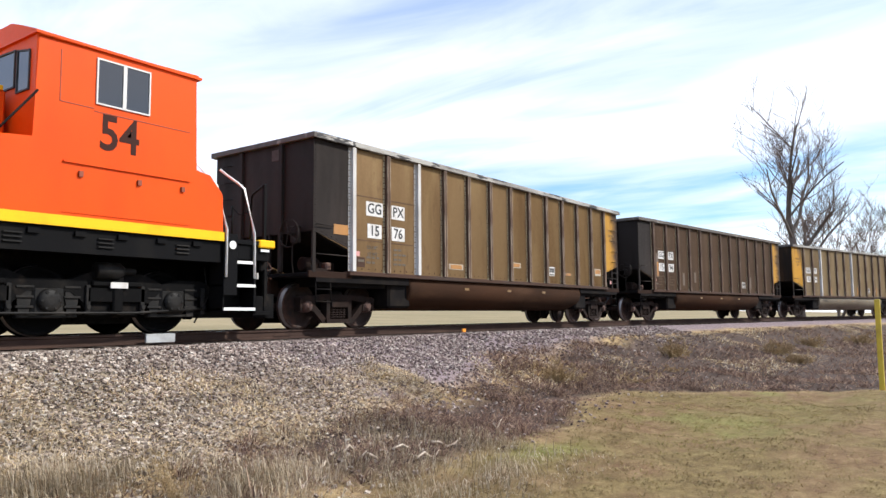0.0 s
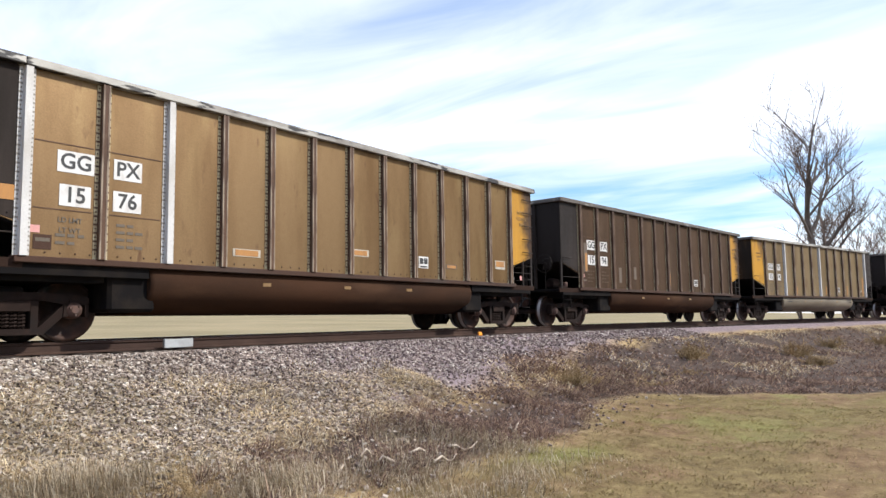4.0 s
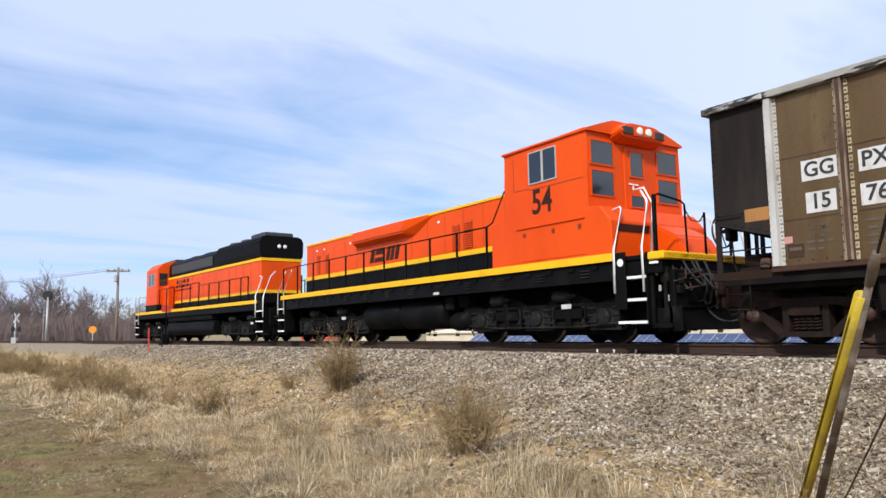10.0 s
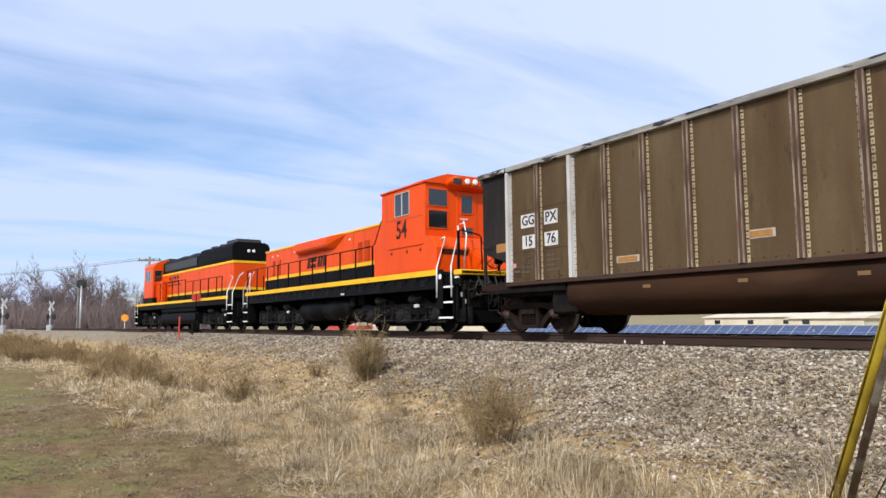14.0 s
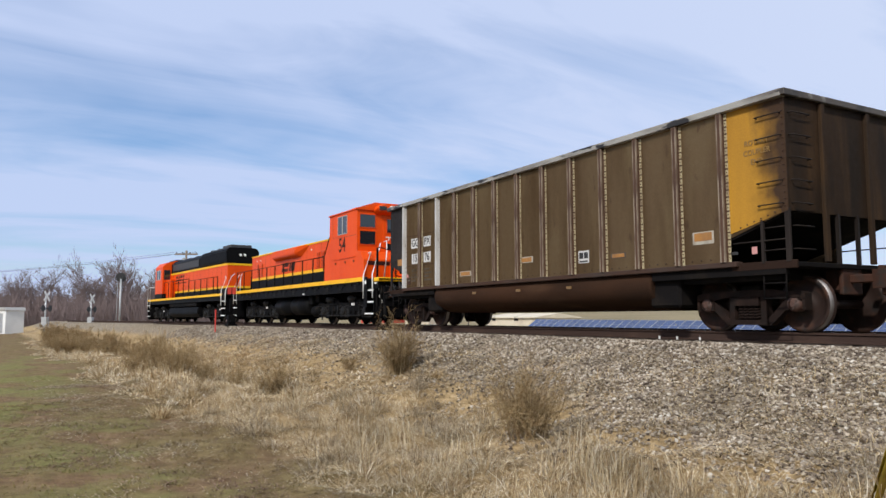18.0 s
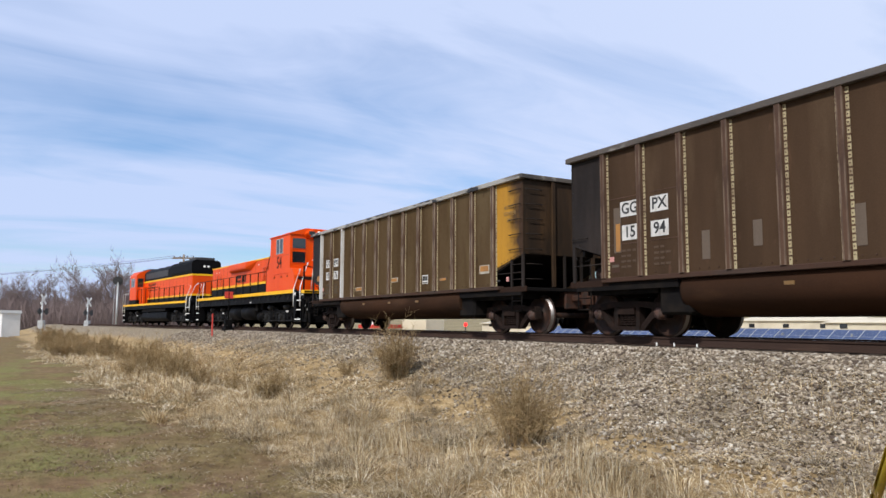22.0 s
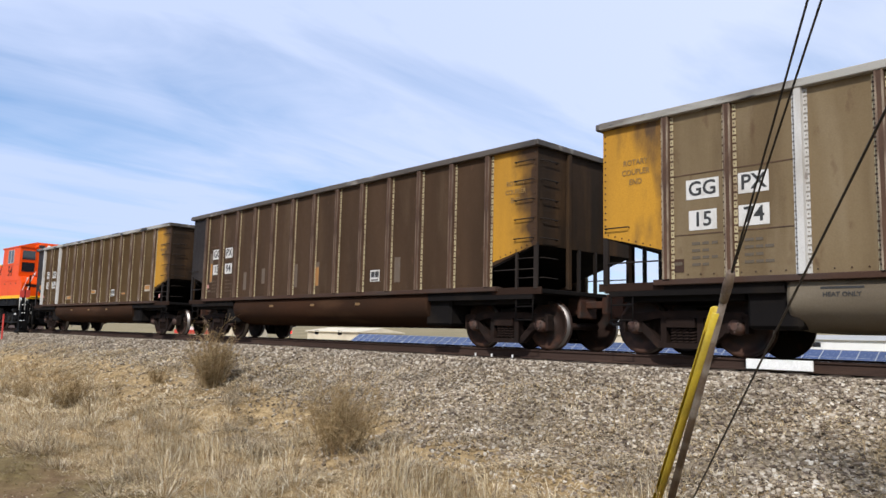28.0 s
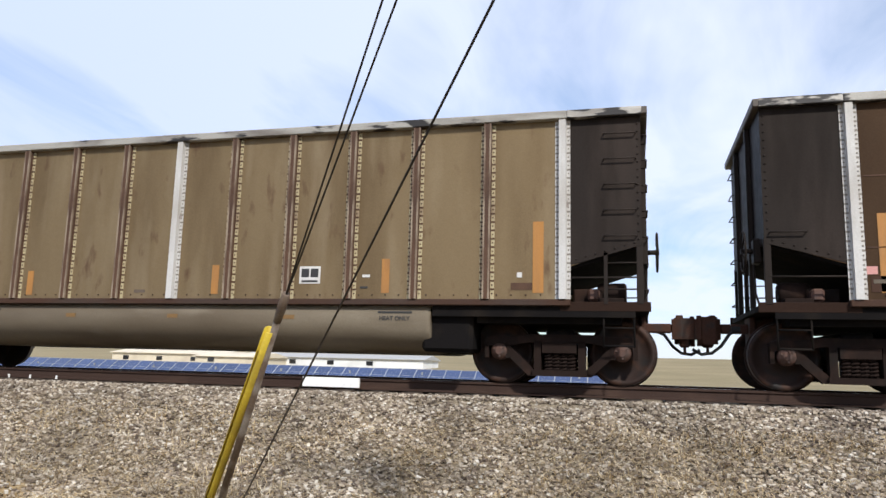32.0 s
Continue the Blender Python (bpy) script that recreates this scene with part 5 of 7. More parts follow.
        for x0, x1, z in ((4.9, 5.4, 3.26), (5.4, 7.0, 3.22)):
            box(bm, x0, x1, *sorted((y, y + s * 0.006)), z, z + 0.012)
        box(bm, 4.9, 4.912, *sorted((y, y + s * 0.006)), 3.26, 4.0)
        tagged(part("door_seam", bm, mat_louvre, cab), kind="stuff")
        bar("rain_gutter", mat_orange, cab, [(4.58, y + s * 0.02, 4.12), (7.12, y + s * 0.02, 4.18)], 0.018, 6)
    for s in (-1, 1):
        window(cab, "front_window", [(s * 1.19 - 0.19, 3.40), (s * 0.86 - 0.19, 3.40), (s * 0.86 - 0.19, 3.98), (s * 1.19 - 0.19, 3.92)], "x", 4.58, -1)
        window(cab, "front_window", [(s * 0.76 - 0.19, 3.50), (s * 0.26 - 0.19, 3.50), (s * 0.26 - 0.19, 4.02), (s * 0.76 - 0.19, 4.00)], "x", 4.58, -1)
    # rear wall windows, door and lamp visor
    for s in (-1, 1):
        window(cab, "end_window", [(s * 1.27 - 0.20, 3.50), (s * 0.66 - 0.20, 3.50), (s * 0.66 - 0.20, 3.96), (s * 1.27 - 0.20, 3.96)], "x", 7.12, 1, plain=True)
        window(cab, "end_window", [(s * 1.27 - 0.20, 2.88), (s * 0.66 - 0.20, 2.88), (s * 0.66 - 0.20, 3.36), (s * 1.27 - 0.20, 3.36)], "x", 7.12, 1, plain=True)
    bm = bmesh.new()
    box(bm, 7.12, 7.15, -0.56, 0.14, 1.9, 3.92, bevel=0.01)
    door = part("end_door", bm, mat_orange, cab)
    window(door, "door_window", [(-0.40, 3.34), (-0.02, 3.34), (-0.02, 3.84), (-0.40, 3.84)], "x", 7.15, 1, plain=True)
    window(door, "door_window", [(-0.40, 2.72), (-0.02, 2.72), (-0.02, 2.94), (-0.40, 2.94)], "x", 7.15, 1, plain=True)
    boxes("door_latch", mat_rail_white, door, (7.15, 7.17, -0.44, -0.18, 3.16, 3.19), (7.15, 7.17, -0.34, -0.31, 3.06, 3.19))
    bm = bmesh.new()
    prism(bm, [(-0.74, 4.06), (-0.60, 3.96), (0.60, 3.96), (0.74, 4.06), (0.66, 4.28), (0.40, 4.40), (-0.40, 4.40), (-0.66, 4.28)], 7.12, 7.40, "x")
    for v in bm.verts:
        if v.co.x > 7.25:
            v.co.z += 0.02 + (0.10 if v.co.z < 4.1 else -0.06)
            v.co.y *= 0.93
    bmesh.ops.translate(bm, vec=(0, -0.22, 0), verts=bm.verts)
    bmesh.ops.bevel(bm, geom=bm.edges[:], offset=0.03, segments=2, affect="EDGES")
    visor = part("lamp_visor", bm, mat_orange, cab)
    for y in (-0.35, -0.09):
        bm = bmesh.new()
        lathe(bm, ((7.39, 0.085), (7.43, 0.085), (7.445, 0.05)), (0, y, 4.21), "x", 16)
        part("headlight", bm, mat_lamp, visor, "round pale headlight")
    for s in (-1, 1):
        boxes("number_box", mat_ink, visor, (7.36, 7.42, s * 0.46 - 0.36, s * 0.46 - 0.08, 4.12, 4.27), bevel=0.01)
    # low nose hood on the platform
    bm = bmesh.new()
    prism(bm, [(7.6, 1.58), (7.6, 2.30), (7.9, 2.22), (8.3, 2.0), (8.55, 1.58)], -0.55, 0.55)
    bmesh.ops.bevel(bm, geom=bm.edges[:], offset=0.05, segments=2, affect="EDGES")
    part("nose_hood", bm, mat_orange, g)
    boxes("nose_trim", mat_logo, g, (7.685, 7.70, -1.4, -0.4, 2.10, 2.24))
    boxes("platform_edge", mat_loco_yellow, g, (8.48, 8.84, -1.57, 1.18, 1.47, 1.61), bevel=0.02, label="yellow platform edge")
    for s in (-1, 1):
        y = s * 1.53
        step_well(g, 7.74, 8.42, 1, y)
        step_well(g, -8.9, -8.3, -1, y)
        # white grab rails, bent inwards at their tops
        bar("grab_rail", mat_rail_white, g, [(7.74, y * 1.05, 0.92), (7.74, y * 1.05, 1.72), (7.73, y * 0.87, 2.50), (7.66, y * 0.85, 2.56), (7.40, y * 0.85, 2.50)], 0.022, 8)
        hook = [(8.33, y * 0.86, 2.52), (8.26, y * 0.82, 2.60), (7.98, y * 0.70, 2.84)] if s < 0 else [(8.34, y * 0.92, 2.20), (8.20, y * 0.88, 2.28)]
        bar("grab_rail", mat_rail_white, g, [(8.38, y * 1.02, 0.92), (8.36, y * 1.02, 1.72)] + hook, 0.022, 8)
        if s < 0:
            bar("grab_rail", mat_rail_white, g, [(8.06, y * 0.62, 1.62), (8.06, y * 0.56, 2.60), (7.74, y * 0.46, 2.98), (7.46, y * 0.44, 2.97)], 0.020, 8)
        bar("grab_rail", mat_rail_white, g, [(-8.32, y * 1.02, 1.0), (-8.32, y * 1.02, 1.8), (-8.28, y * 0.84, 2.62)], 0.020, 8)
        bar("grab_rail", mat_rail_white, g, [(-8.88, y * 1.02, 1.0), (-8.88, y * 1.02, 1.8), (-8.86, y * 0.84, 2.60)], 0.020, 8)
        boxes("end_post", mat_loco_black, g, (8.60, 8.66, *sorted((y * 0.96, y)), 1.6, 2.62), bevel=0.005)
        bar("end_rail", mat_loco_black, g, [(8.63, y * 0.98, 2.60), (8.68, y * 0.94, 2.63), (8.80, y * 0.64, 2.52), (8.82, y * 0.60, 2.46), (8.82, y * 0.58, 1.6)], 0.02, 6)
        bar("end_post", mat_loco_black, g, [(8.82, y * 0.24, 1.6), (8.82, y * 0.24, 2.36)], 0.024, 6)
        bar("end_chain", mat_loco_black, g, [(8.82, y * 0.59, 2.36), (8.84, y * 0.50, 2.18), (8.84, y * 0.35, 2.18), (8.82, y * 0.24, 2.34)], 0.012, 5)
        boxes("step_guard", mat_loco_black, g, (7.71, 7.99, *sorted((s * 1.555, s * 1.585)), 0.62, 1.66), bevel=0.006)
        boxes("footrest", mat_rail_white, g, (8.52, 8.70, *sorted((y, y * 1.02)), 1.40, 1.44))
        bm = bmesh.new()
        lathe(bm, ((0, 0.070), (s * 0.012, 0.070)), (7.88, s * 1.585, 1.47), "y", 16)
        part("round_reflector", bm, mat_rail_white, g, "round white reflector")
    handrail(g, [-8.95, -8.95], -0.6, 1.58, 2.5)
    end_gear(g, 8.92, 1)
    end_gear(g, -half, -1)
    # loose gear hanging at the rear platform
    for k, (y, sag, reach) in enumerate(((-1.30, 0.34, 0.10), (-1.12, 0.22, 0.16), (-0.98, 0.30, 0.20), (-0.86, 0.18, 0.12))):
        bar("jumper_cable", mat_hose if k % 2 else mat_coupler, g, [(8.60 + 0.03 * k, y, 1.42), (8.86, y - 0.03, 1.42 - sag), (8.94 + reach, y + 0.05, 1.40 - sag * 0.8), (8.96, y + 0.14, 1.30)], 0.018, 6)
    arc = [math.pi * n / 12 for n in range(13)]
    for y, x0, bulge, top, low in ((-1.22, 8.68, 0.34, 1.48, 0.92), (-1.02, 8.80, 0.34, 1.48, 1.00), (-0.80, 8.90, 0.32, 1.48, 0.94)):
        bar("hanging_hose", mat_hose, g, [(x0 + bulge * math.sin(a), y + 0.12 * (1 - math.cos(a)), top - (top - low) * math.sin(a) ** 0.8) for a in arc], 0.021, 6)
    bar("hanging_hose", mat_hose, g, [(9.22 - 0.34 * math.cos(a), -0.55 + 0.2 * (1 - math.cos(a)), 0.88 - 0.5 * math.sin(a) ** 0.8) for a in arc], 0.022, 6)
    boxes("jumper_socket", mat_loco_under, g, (8.74, 8.92, -1.30, -1.14, 0.86, 1.02), (8.80, 8.95, -1.22, -1.02, 1.02, 1.22), (8.62, 8.78, -1.42, -1.30, 1.06, 1.34), bevel=0.025)
    boxes("pilot_skirt", mat_loco_under, g, (8.52, 8.78, -1.42, -1.38, 0.24, 0.62), (8.80, 9.0, -1.36, -1.30, 0.22, 0.66), bevel=0.012)
    for x, z in ((8.50, 1.20), (8.56, 0.92), (8.72, 0.74)):
        boxes("air_cock", mat_galv_loco, g, (x, x + 0.05, -1.40, -1.36, z, z + 0.11), bevel=0.008)
    boxes("pilot_bracket", mat_loco_under, g, (8.44, 8.50, -1.46, -1.40, 0.30, 1.45), (8.44, 8.86, -1.46, -1.40, 0.28, 0.36), (8.70, 8.76, -1.44, -1.38, 0.36, 1.1), bevel=0.008)
    # tank drums and reservoirs between the trucks
    for s in (-1, 1):
        for x0, x1 in ((-2.55, -0.52), (-0.45, 1.66)):
            bm = bmesh.new()
            lathe(bm, ((x0, 0.30), (x0 + 0.03, 0.40), (x1 - 0.03, 0.40), (x1, 0.30)), (0, s * 0.95, 0.76), "x", 28)
            part("fuel_drum", bm, mat_loco_black, g)
        bm = bmesh.new()
        lathe(bm, ((1.85, 0.06), (1.88, 0.16), (2.05, 0.23), (2.50, 0.23), (2.66, 0.16), (2.70, 0.06)), (0, s * 1.1, 0.52), "x", 20)
        part("air_reservoir", bm, mat_loco_under, g)
        bm = bmesh.new()
        box(bm, 1.75, 2.1, *sorted((s * 0.9, s * 1.3)), 0.80, 1.16, bevel=0.03)
        box(bm, 2.2, 2.6, *sorted((s * 0.9, s * 1.2)), 0.86, 1.2, bevel=0.03)
        part("equipment_box", bm, mat_loco_under, g)
        boxes("small_plate", mat_white, g, (1.62, 1.86, *sorted((s * 1.54, s * 1.56)), 1.20, 1.26))
    build_loco_truck(g, 5.07, 1.97)
    build_loco_truck(g, -5.07, 1.97)
    return g


def build_road_loco():
    g = empty("diesel_locomotive", label="orange and black six-axle diesel locomotive with yellow lines", category="locomotive", group="locomotives of the train")
    half, wide = 9.75, 1.55
    frame_and_deck(g, half, wide)
    boxes("long_hood", mat_orange, g, (-5.2, 7.7, -0.90, 0.90, 2.12, 3.34), bevel=0.02)
    boxes("hood_base", mat_loco_black, g, (-8.6, 7.7, -0.905, 0.905, 1.58, 2.0), bevel=0.004)
    boxes("hood_line", mat_loco_yellow, g, (-5.2, 7.71, -0.912, 0.912, 2.0, 2.13), label="yellow band")
    boxes("hood_line", mat_loco_yellow, g, (-5.2, 7.72, -0.93, 0.93, 3.34, 3.46), label="yellow band")
    # black upper hood: lower behind the cab, flared and tall at the radiators
    bm = bmesh.new()
    prism(bm, [(-0.92, 3.46), (-0.90, 4.12), (-0.65, 4.34), (0.65, 4.34), (0.90, 4.12), (0.92, 3.46)], -5.15, 2.6, "x")
    part("upper_hood", bm, mat_loco_black, g)
    bm = bmesh.new()
    prism(bm, [(-0.93, 3.46), (-0.97, 3.60), (-0.99, 4.24), (-0.80, 4.40), (0.80, 4.40), (0.99, 4.24), (0.97, 3.60), (0.93, 3.46)], 2.6, 7.70, "x")
    bmesh.ops.bevel(bm, geom=[e for e in bm.edges if abs(e.verts[0].co.x - e.verts[1].co.x) > 1], offset=0.06, segments=2, affect="EDGES")
    part("radiator_hood", bm, mat_loco_black, g)
    for s in (-1, 1):
        boxes("deck_stripe", mat_loco_yellow, g, (-half + 0.4, half - 0.9, *sorted((s * wide, s * (wide + 0.012))), 1.50, 1.64), label="yellow edge stripe")
        bm = bmesh.new()
        prism(bm, [(-4.6, 3.60), (1.9, 3.60), (1.9, 4.06), (-4.6, 4.06)], *sorted((s * 0.93, s * 0.95)))
        part("side_grille", bm, mat_fan, g)
        slanted_marks(g, -3.8, s * 0.902, 3.02, 0.40, ((0.0, 0.34, 1), (0.52, 0.14, 0), (0.80, 0.14, 0), (1.1, 0.42, 1), (1.7, 0.40, 1)), s)
        bm = bmesh.new()
        box(bm, -4.1, -1.2, *sorted((s * 0.902, s * 0.906)), 2.66, 2.72)
        part("emblem_swoosh", bm, mat_logo, g)
        bm = bmesh.new()
        for k in range(15):
            x = -4.6 + k * 0.86
            box(bm, x, x + 0.010, *sorted((s * 0.900, s * 0.905)), 2.16, 3.33)
        tagged(part("door_seam", bm, mat_louvre, g), kind="stuff")
        handrail(g, [-4.9, -3.6, -2.3, -1.0, 0.3, 1.6], s * 1.46, 1.58, 2.78)
        handrail(g, [1.6, 3.0, 4.3, 5.6, 6.9, 7.7], s * 1.46, 1.58, 2.64)
        y = s * 1.53
        step_well(g, 8.75, 9.45, 1, y)
        step_well(g, -9.45, -8.75, -1, y)
        bar("grab_rail", mat_rail_white, g, [(8.72, y * 1.02, 0.95), (8.72, y * 1.02, 1.8), (8.74, y * 0.84, 2.56), (8.42, y * 0.82, 2.62)], 0.024, 8)
        bar("grab_rail", mat_rail_white, g, [(9.48, y * 1.02, 0.95), (9.48, y * 1.02, 1.75), (9.44, y * 0.80, 2.56), (9.2, y * 0.62, 2.75)], 0.024, 8)
        bar("grab_rail", mat_rail_white, g, [(9.6, y * 0.5, 1.6), (9.6, y * 0.5, 2.3), (9.3, y * 0.4, 2.7)], 0.022, 8)
        for x in (-8.72, -9.48):
            bar("grab_rail", mat_rail_white, g, [(x, y * 1.02, 0.95), (x, y * 1.02, 2.5), (x + 0.15, y * 0.9, 2.62)], 0.024, 8)
        boxes("equipment_box", mat_orange, g, (-5.3, -4.0, *sorted((s * 0.9, s * 1.25)), 1.6, 3.0), bevel=0.02)
        boxes("sill_rack", mat_loco_under, g, (-3.2, 3.4, *sorted((s * 1.1, s * 1.45)), 1.0, 1.22), bevel=0.02)
    for x in (3.3, 4.7):
        bm = bmesh.new()
        lathe(bm, ((4.38, 0.58), (4.52, 0.58), (4.55, 0.50)), (x, 0, 0), "z", 24)
        part("roof_fan", bm, mat_fan, g)
    boxes("end_fan_cover", mat_fan, g, (5.9, 7.4, -0.66, 0.66, 4.38, 4.60), bevel=0.05)
    for x in (-2.6, -0.4):
        boxes("exhaust_hatch", mat_fan, g, (x - 0.5, x + 0.5, -0.4, 0.4, 4.32, 4.46), bevel=0.03)
    for y in (-0.13, 0.13):
        bm = bmesh.new()
        lathe(bm, ((7.70, 0.08), (7.74, 0.08), (7.75, 0.04)), (0, y, 3.96), "x", 14)
        part("headlight", bm, mat_lamp, g, "round pale headlight")
    # cab and low nose
    bm = bmesh.new()
    prism(bm, [(-1.52, 1.58), (-1.52, 3.96), (-1.25, 4.26), (-0.6, 4.42), (0.6, 4.42), (1.25, 4.26), (1.52, 3.96), (1.52, 1.58)], -7.35, -5.2, "x")
    bmesh.ops.bevel(bm, geom=bm.edges[:], offset=0.015, segments=1, affect="EDGES")
    cab = part("cab", bm, mat_orange, g)
    boxes("cab_base", mat_loco_black, g, (-7.37, -5.18, -1.53, 1.53, 1.60, 2.0))
    for s in (-1, 1):
        window(cab, "side_window", [(-6.9, 3.06), (-5.75, 3.06), (-5.75, 3.72), (-6.9, 3.72)], "y", s * 1.52, s, divider=-6.32)
        window(cab, "rear_window", [(s * 1.40, 3.05), (s * 1.02, 3.05), (s * 1.02, 3.70), (s * 1.40, 3.70)], "x", -5.2, 1)
    boxes("visor", mat_fan, cab, (-7.4, -5.1, -0.55, 0.55, 4.42, 4.52), bevel=0.02)
    boxes("short_hood", mat_orange, g, (-8.7, -7.35, -0.9, 0.9, 2.0, 2.95), bevel=0.08)
    bar("end_rail", mat_rail_white, g, [(-9.5, -1.4, 1.6), (-9.5, -1.4, 2.6), (-9.5, 1.4, 2.6), (-9.5, 1.4, 1.6)], 0.022, 6)
    boxes("snow_plow", mat_loco_black, g, (-half - 0.25, -half + 0.1, -1.4, 1.4, 0.15, 0.85), bevel=0.05)
    end_gear(g, half, 1)
    end_gear(g, -half, -1)
    bm = bmesh.new()
    prism(bm, [(-1.35, 0.95), (-1.40, 0.55), (-1.15, 0.30), (1.15, 0.30), (1.40, 0.55), (1.35, 0.95)], -3.6, 3.5, "x")
    bmesh.ops.bevel(bm, geom=bm.edges[:], offset=0.04, segments=2, affect="EDGES")
    part("fuel_tank", bm, mat_loco_black, g)
    build_loco_truck(g, 6.63, 2.07)
    build_loco_truck(g, -6.63, 2.07)
    return g


slug = build_slug()
road_loco = build_road_loco()
CARS += [(slug, -9.96, 0, 5.07), (road_loco, -29.9, 0, 6.63)]


# ---- ballast, grass and brush ----
rng = np.random.default_rng(7)


def island_material(name, stops, rough=0.9, pink=None, thin=0.0):
    """Each loose piece of the mesh takes one colour of the ramp."""
    m = bpy.data.materials.new(name)
    m.use_nodes = True
    nt = m.node_tree
    b = nt.nodes["Principled BSDF"]
    b.inputs["Roughness"].default_value = rough
    b.inputs["Specular IOR Level"].default_value = 0.25
    geo = nt.nodes.new("ShaderNodeNewGeometry")

    def ramp(rows):
        r = nt.nodes.new("ShaderNodeValToRGB")
        while len(r.color_ramp.elements) < len(rows):
            r.color_ramp.elements.new(0.5)
        for e, (p, c) in zip(r.color_ramp.elements, rows):
            e.position, e.color = p, (*c, 1)
        nt.links.new(geo.outputs["Random Per Island"], r.inputs[0])
        return r.outputs[0]

    colour = ramp(stops)
    tc = nt.nodes.new("ShaderNodeTexCoord")
    if pink:
        sep = nt.nodes.new("ShaderNodeSeparateXYZ")
        nt.links.new(tc.outputs["Object"], sep.inputs[0])
        mr = nt.nodes.new("ShaderNodeMapRange")
        mr.inputs["From Min"].default_value, mr.inputs["From Max"].default_value = 1.0, 11.0
        nt.links.new(sep.outputs[0], mr.inputs["Value"])
        x = nt.nodes.new("ShaderNodeMix")
        x.data_type = "RGBA"
        nt.links.new(mr.outputs["Result"], x.inputs["Factor"])
        nt.links.new(colour, x.inputs["A"])
        nt.links.new(ramp(pink), x.inputs["B"])
        colour = x.outputs["Result"]
    # patches of dirt and dust over many pieces
    n = nt.nodes.new("ShaderNodeTexNoise")
    n.inputs["Scale"].default_value, n.inputs["Detail"].default_value = 1.1, 4
    nt.links.new(tc.outputs["Object"], n.inputs["Vector"])
    mr = nt.nodes.new("ShaderNodeMapRange")
    mr.inputs["From Min"].default_value, mr.inputs["From Max"].default_value = 0.35, 0.65
    mr.inputs["To Min"].default_value, mr.inputs["To Max"].default_value = 0.78, 1.12
    nt.links.new(n.outputs["Fac"], mr.inputs["Value"])
    cc = nt.nodes.new("ShaderNodeCombineColor")
    for k in range(3):
        nt.links.new(mr.outputs["Result"], cc.inputs[k])
    mx = nt.nodes.new("ShaderNodeMix")
    mx.data_type, mx.blend_type = "RGBA", "MULTIPLY"
    mx.inputs["Factor"].default_value = 1.0
    nt.links.new(colour, mx.inputs["A"])
    nt.links.new(cc.outputs[0], mx.inputs["B"])
    nt.links.new(mx.outputs["Result"], b.inputs["Base Color"])
    if thin:
        # light shines through thin blades
        tr = nt.nodes.new("ShaderNodeBsdfTranslucent")
        nt.links.new(mx.outputs["Result"], tr.inputs["Color"])
        ms = nt.nodes.new("ShaderNodeMixShader")
        ms.inputs[0].default_value = thin
        nt.links.new(b.outputs[0], ms.inputs[1])
        nt.links.new(tr.outputs[0], ms.inputs[2])
        nt.links.new(ms.outputs[0], nt.nodes["Material Output"].inputs[0])
    return m


def mesh_from(name, verts, faces, mat, label, category):
    me = bpy.data.meshes.new(name)
    me.from_pydata(verts.tolist() if hasattr(verts, "tolist") else verts, [], faces.tolist() if hasattr(faces, "tolist") else faces)
    me.materials.append(mat)
    return tagged(new(name, me), label, category, kind="stuff")


STONES = ((0.0, (0.072, 0.053, 0.041)), (0.16, (0.140, 0.107, 0.081)), (0.38, (0.223, 0.180, 0.133)), (0.62, (0.308, 0.255, 0.192)), (0.84, (0.421, 0.359, 0.279)), (1.0, (0.573, 0.530, 0.458)))
STONES_PINK = ((0.0, (0.053, 0.037, 0.036)), (0.16, (0.107, 0.077, 0.074)), (0.40, (0.180, 0.135, 0.127)), (0.65, (0.267, 0.209, 0.190)), (0.86, (0.369, 0.307, 0.271)), (1.0, (0.508, 0.463, 0.402)))
mat_stone = island_material("ballast_stone", STONES, 0.85, STONES_PINK)


def gravel_edge(x):
    if x < -6:
        return max(4.2, 5.4 + 0.08 * (x + 6))
    if x < 4:
        return 5.4
    return max(3.1, 5.4 - 0.20 * (x - 4))


def scatter(n, x0, x1, d0, d1):
    """Places on the near bank: x, and the distance d from the track's centre."""
    return np.stack([rng.uniform(x0, x1, n), rng.uniform(d0, d1, n)], 1)


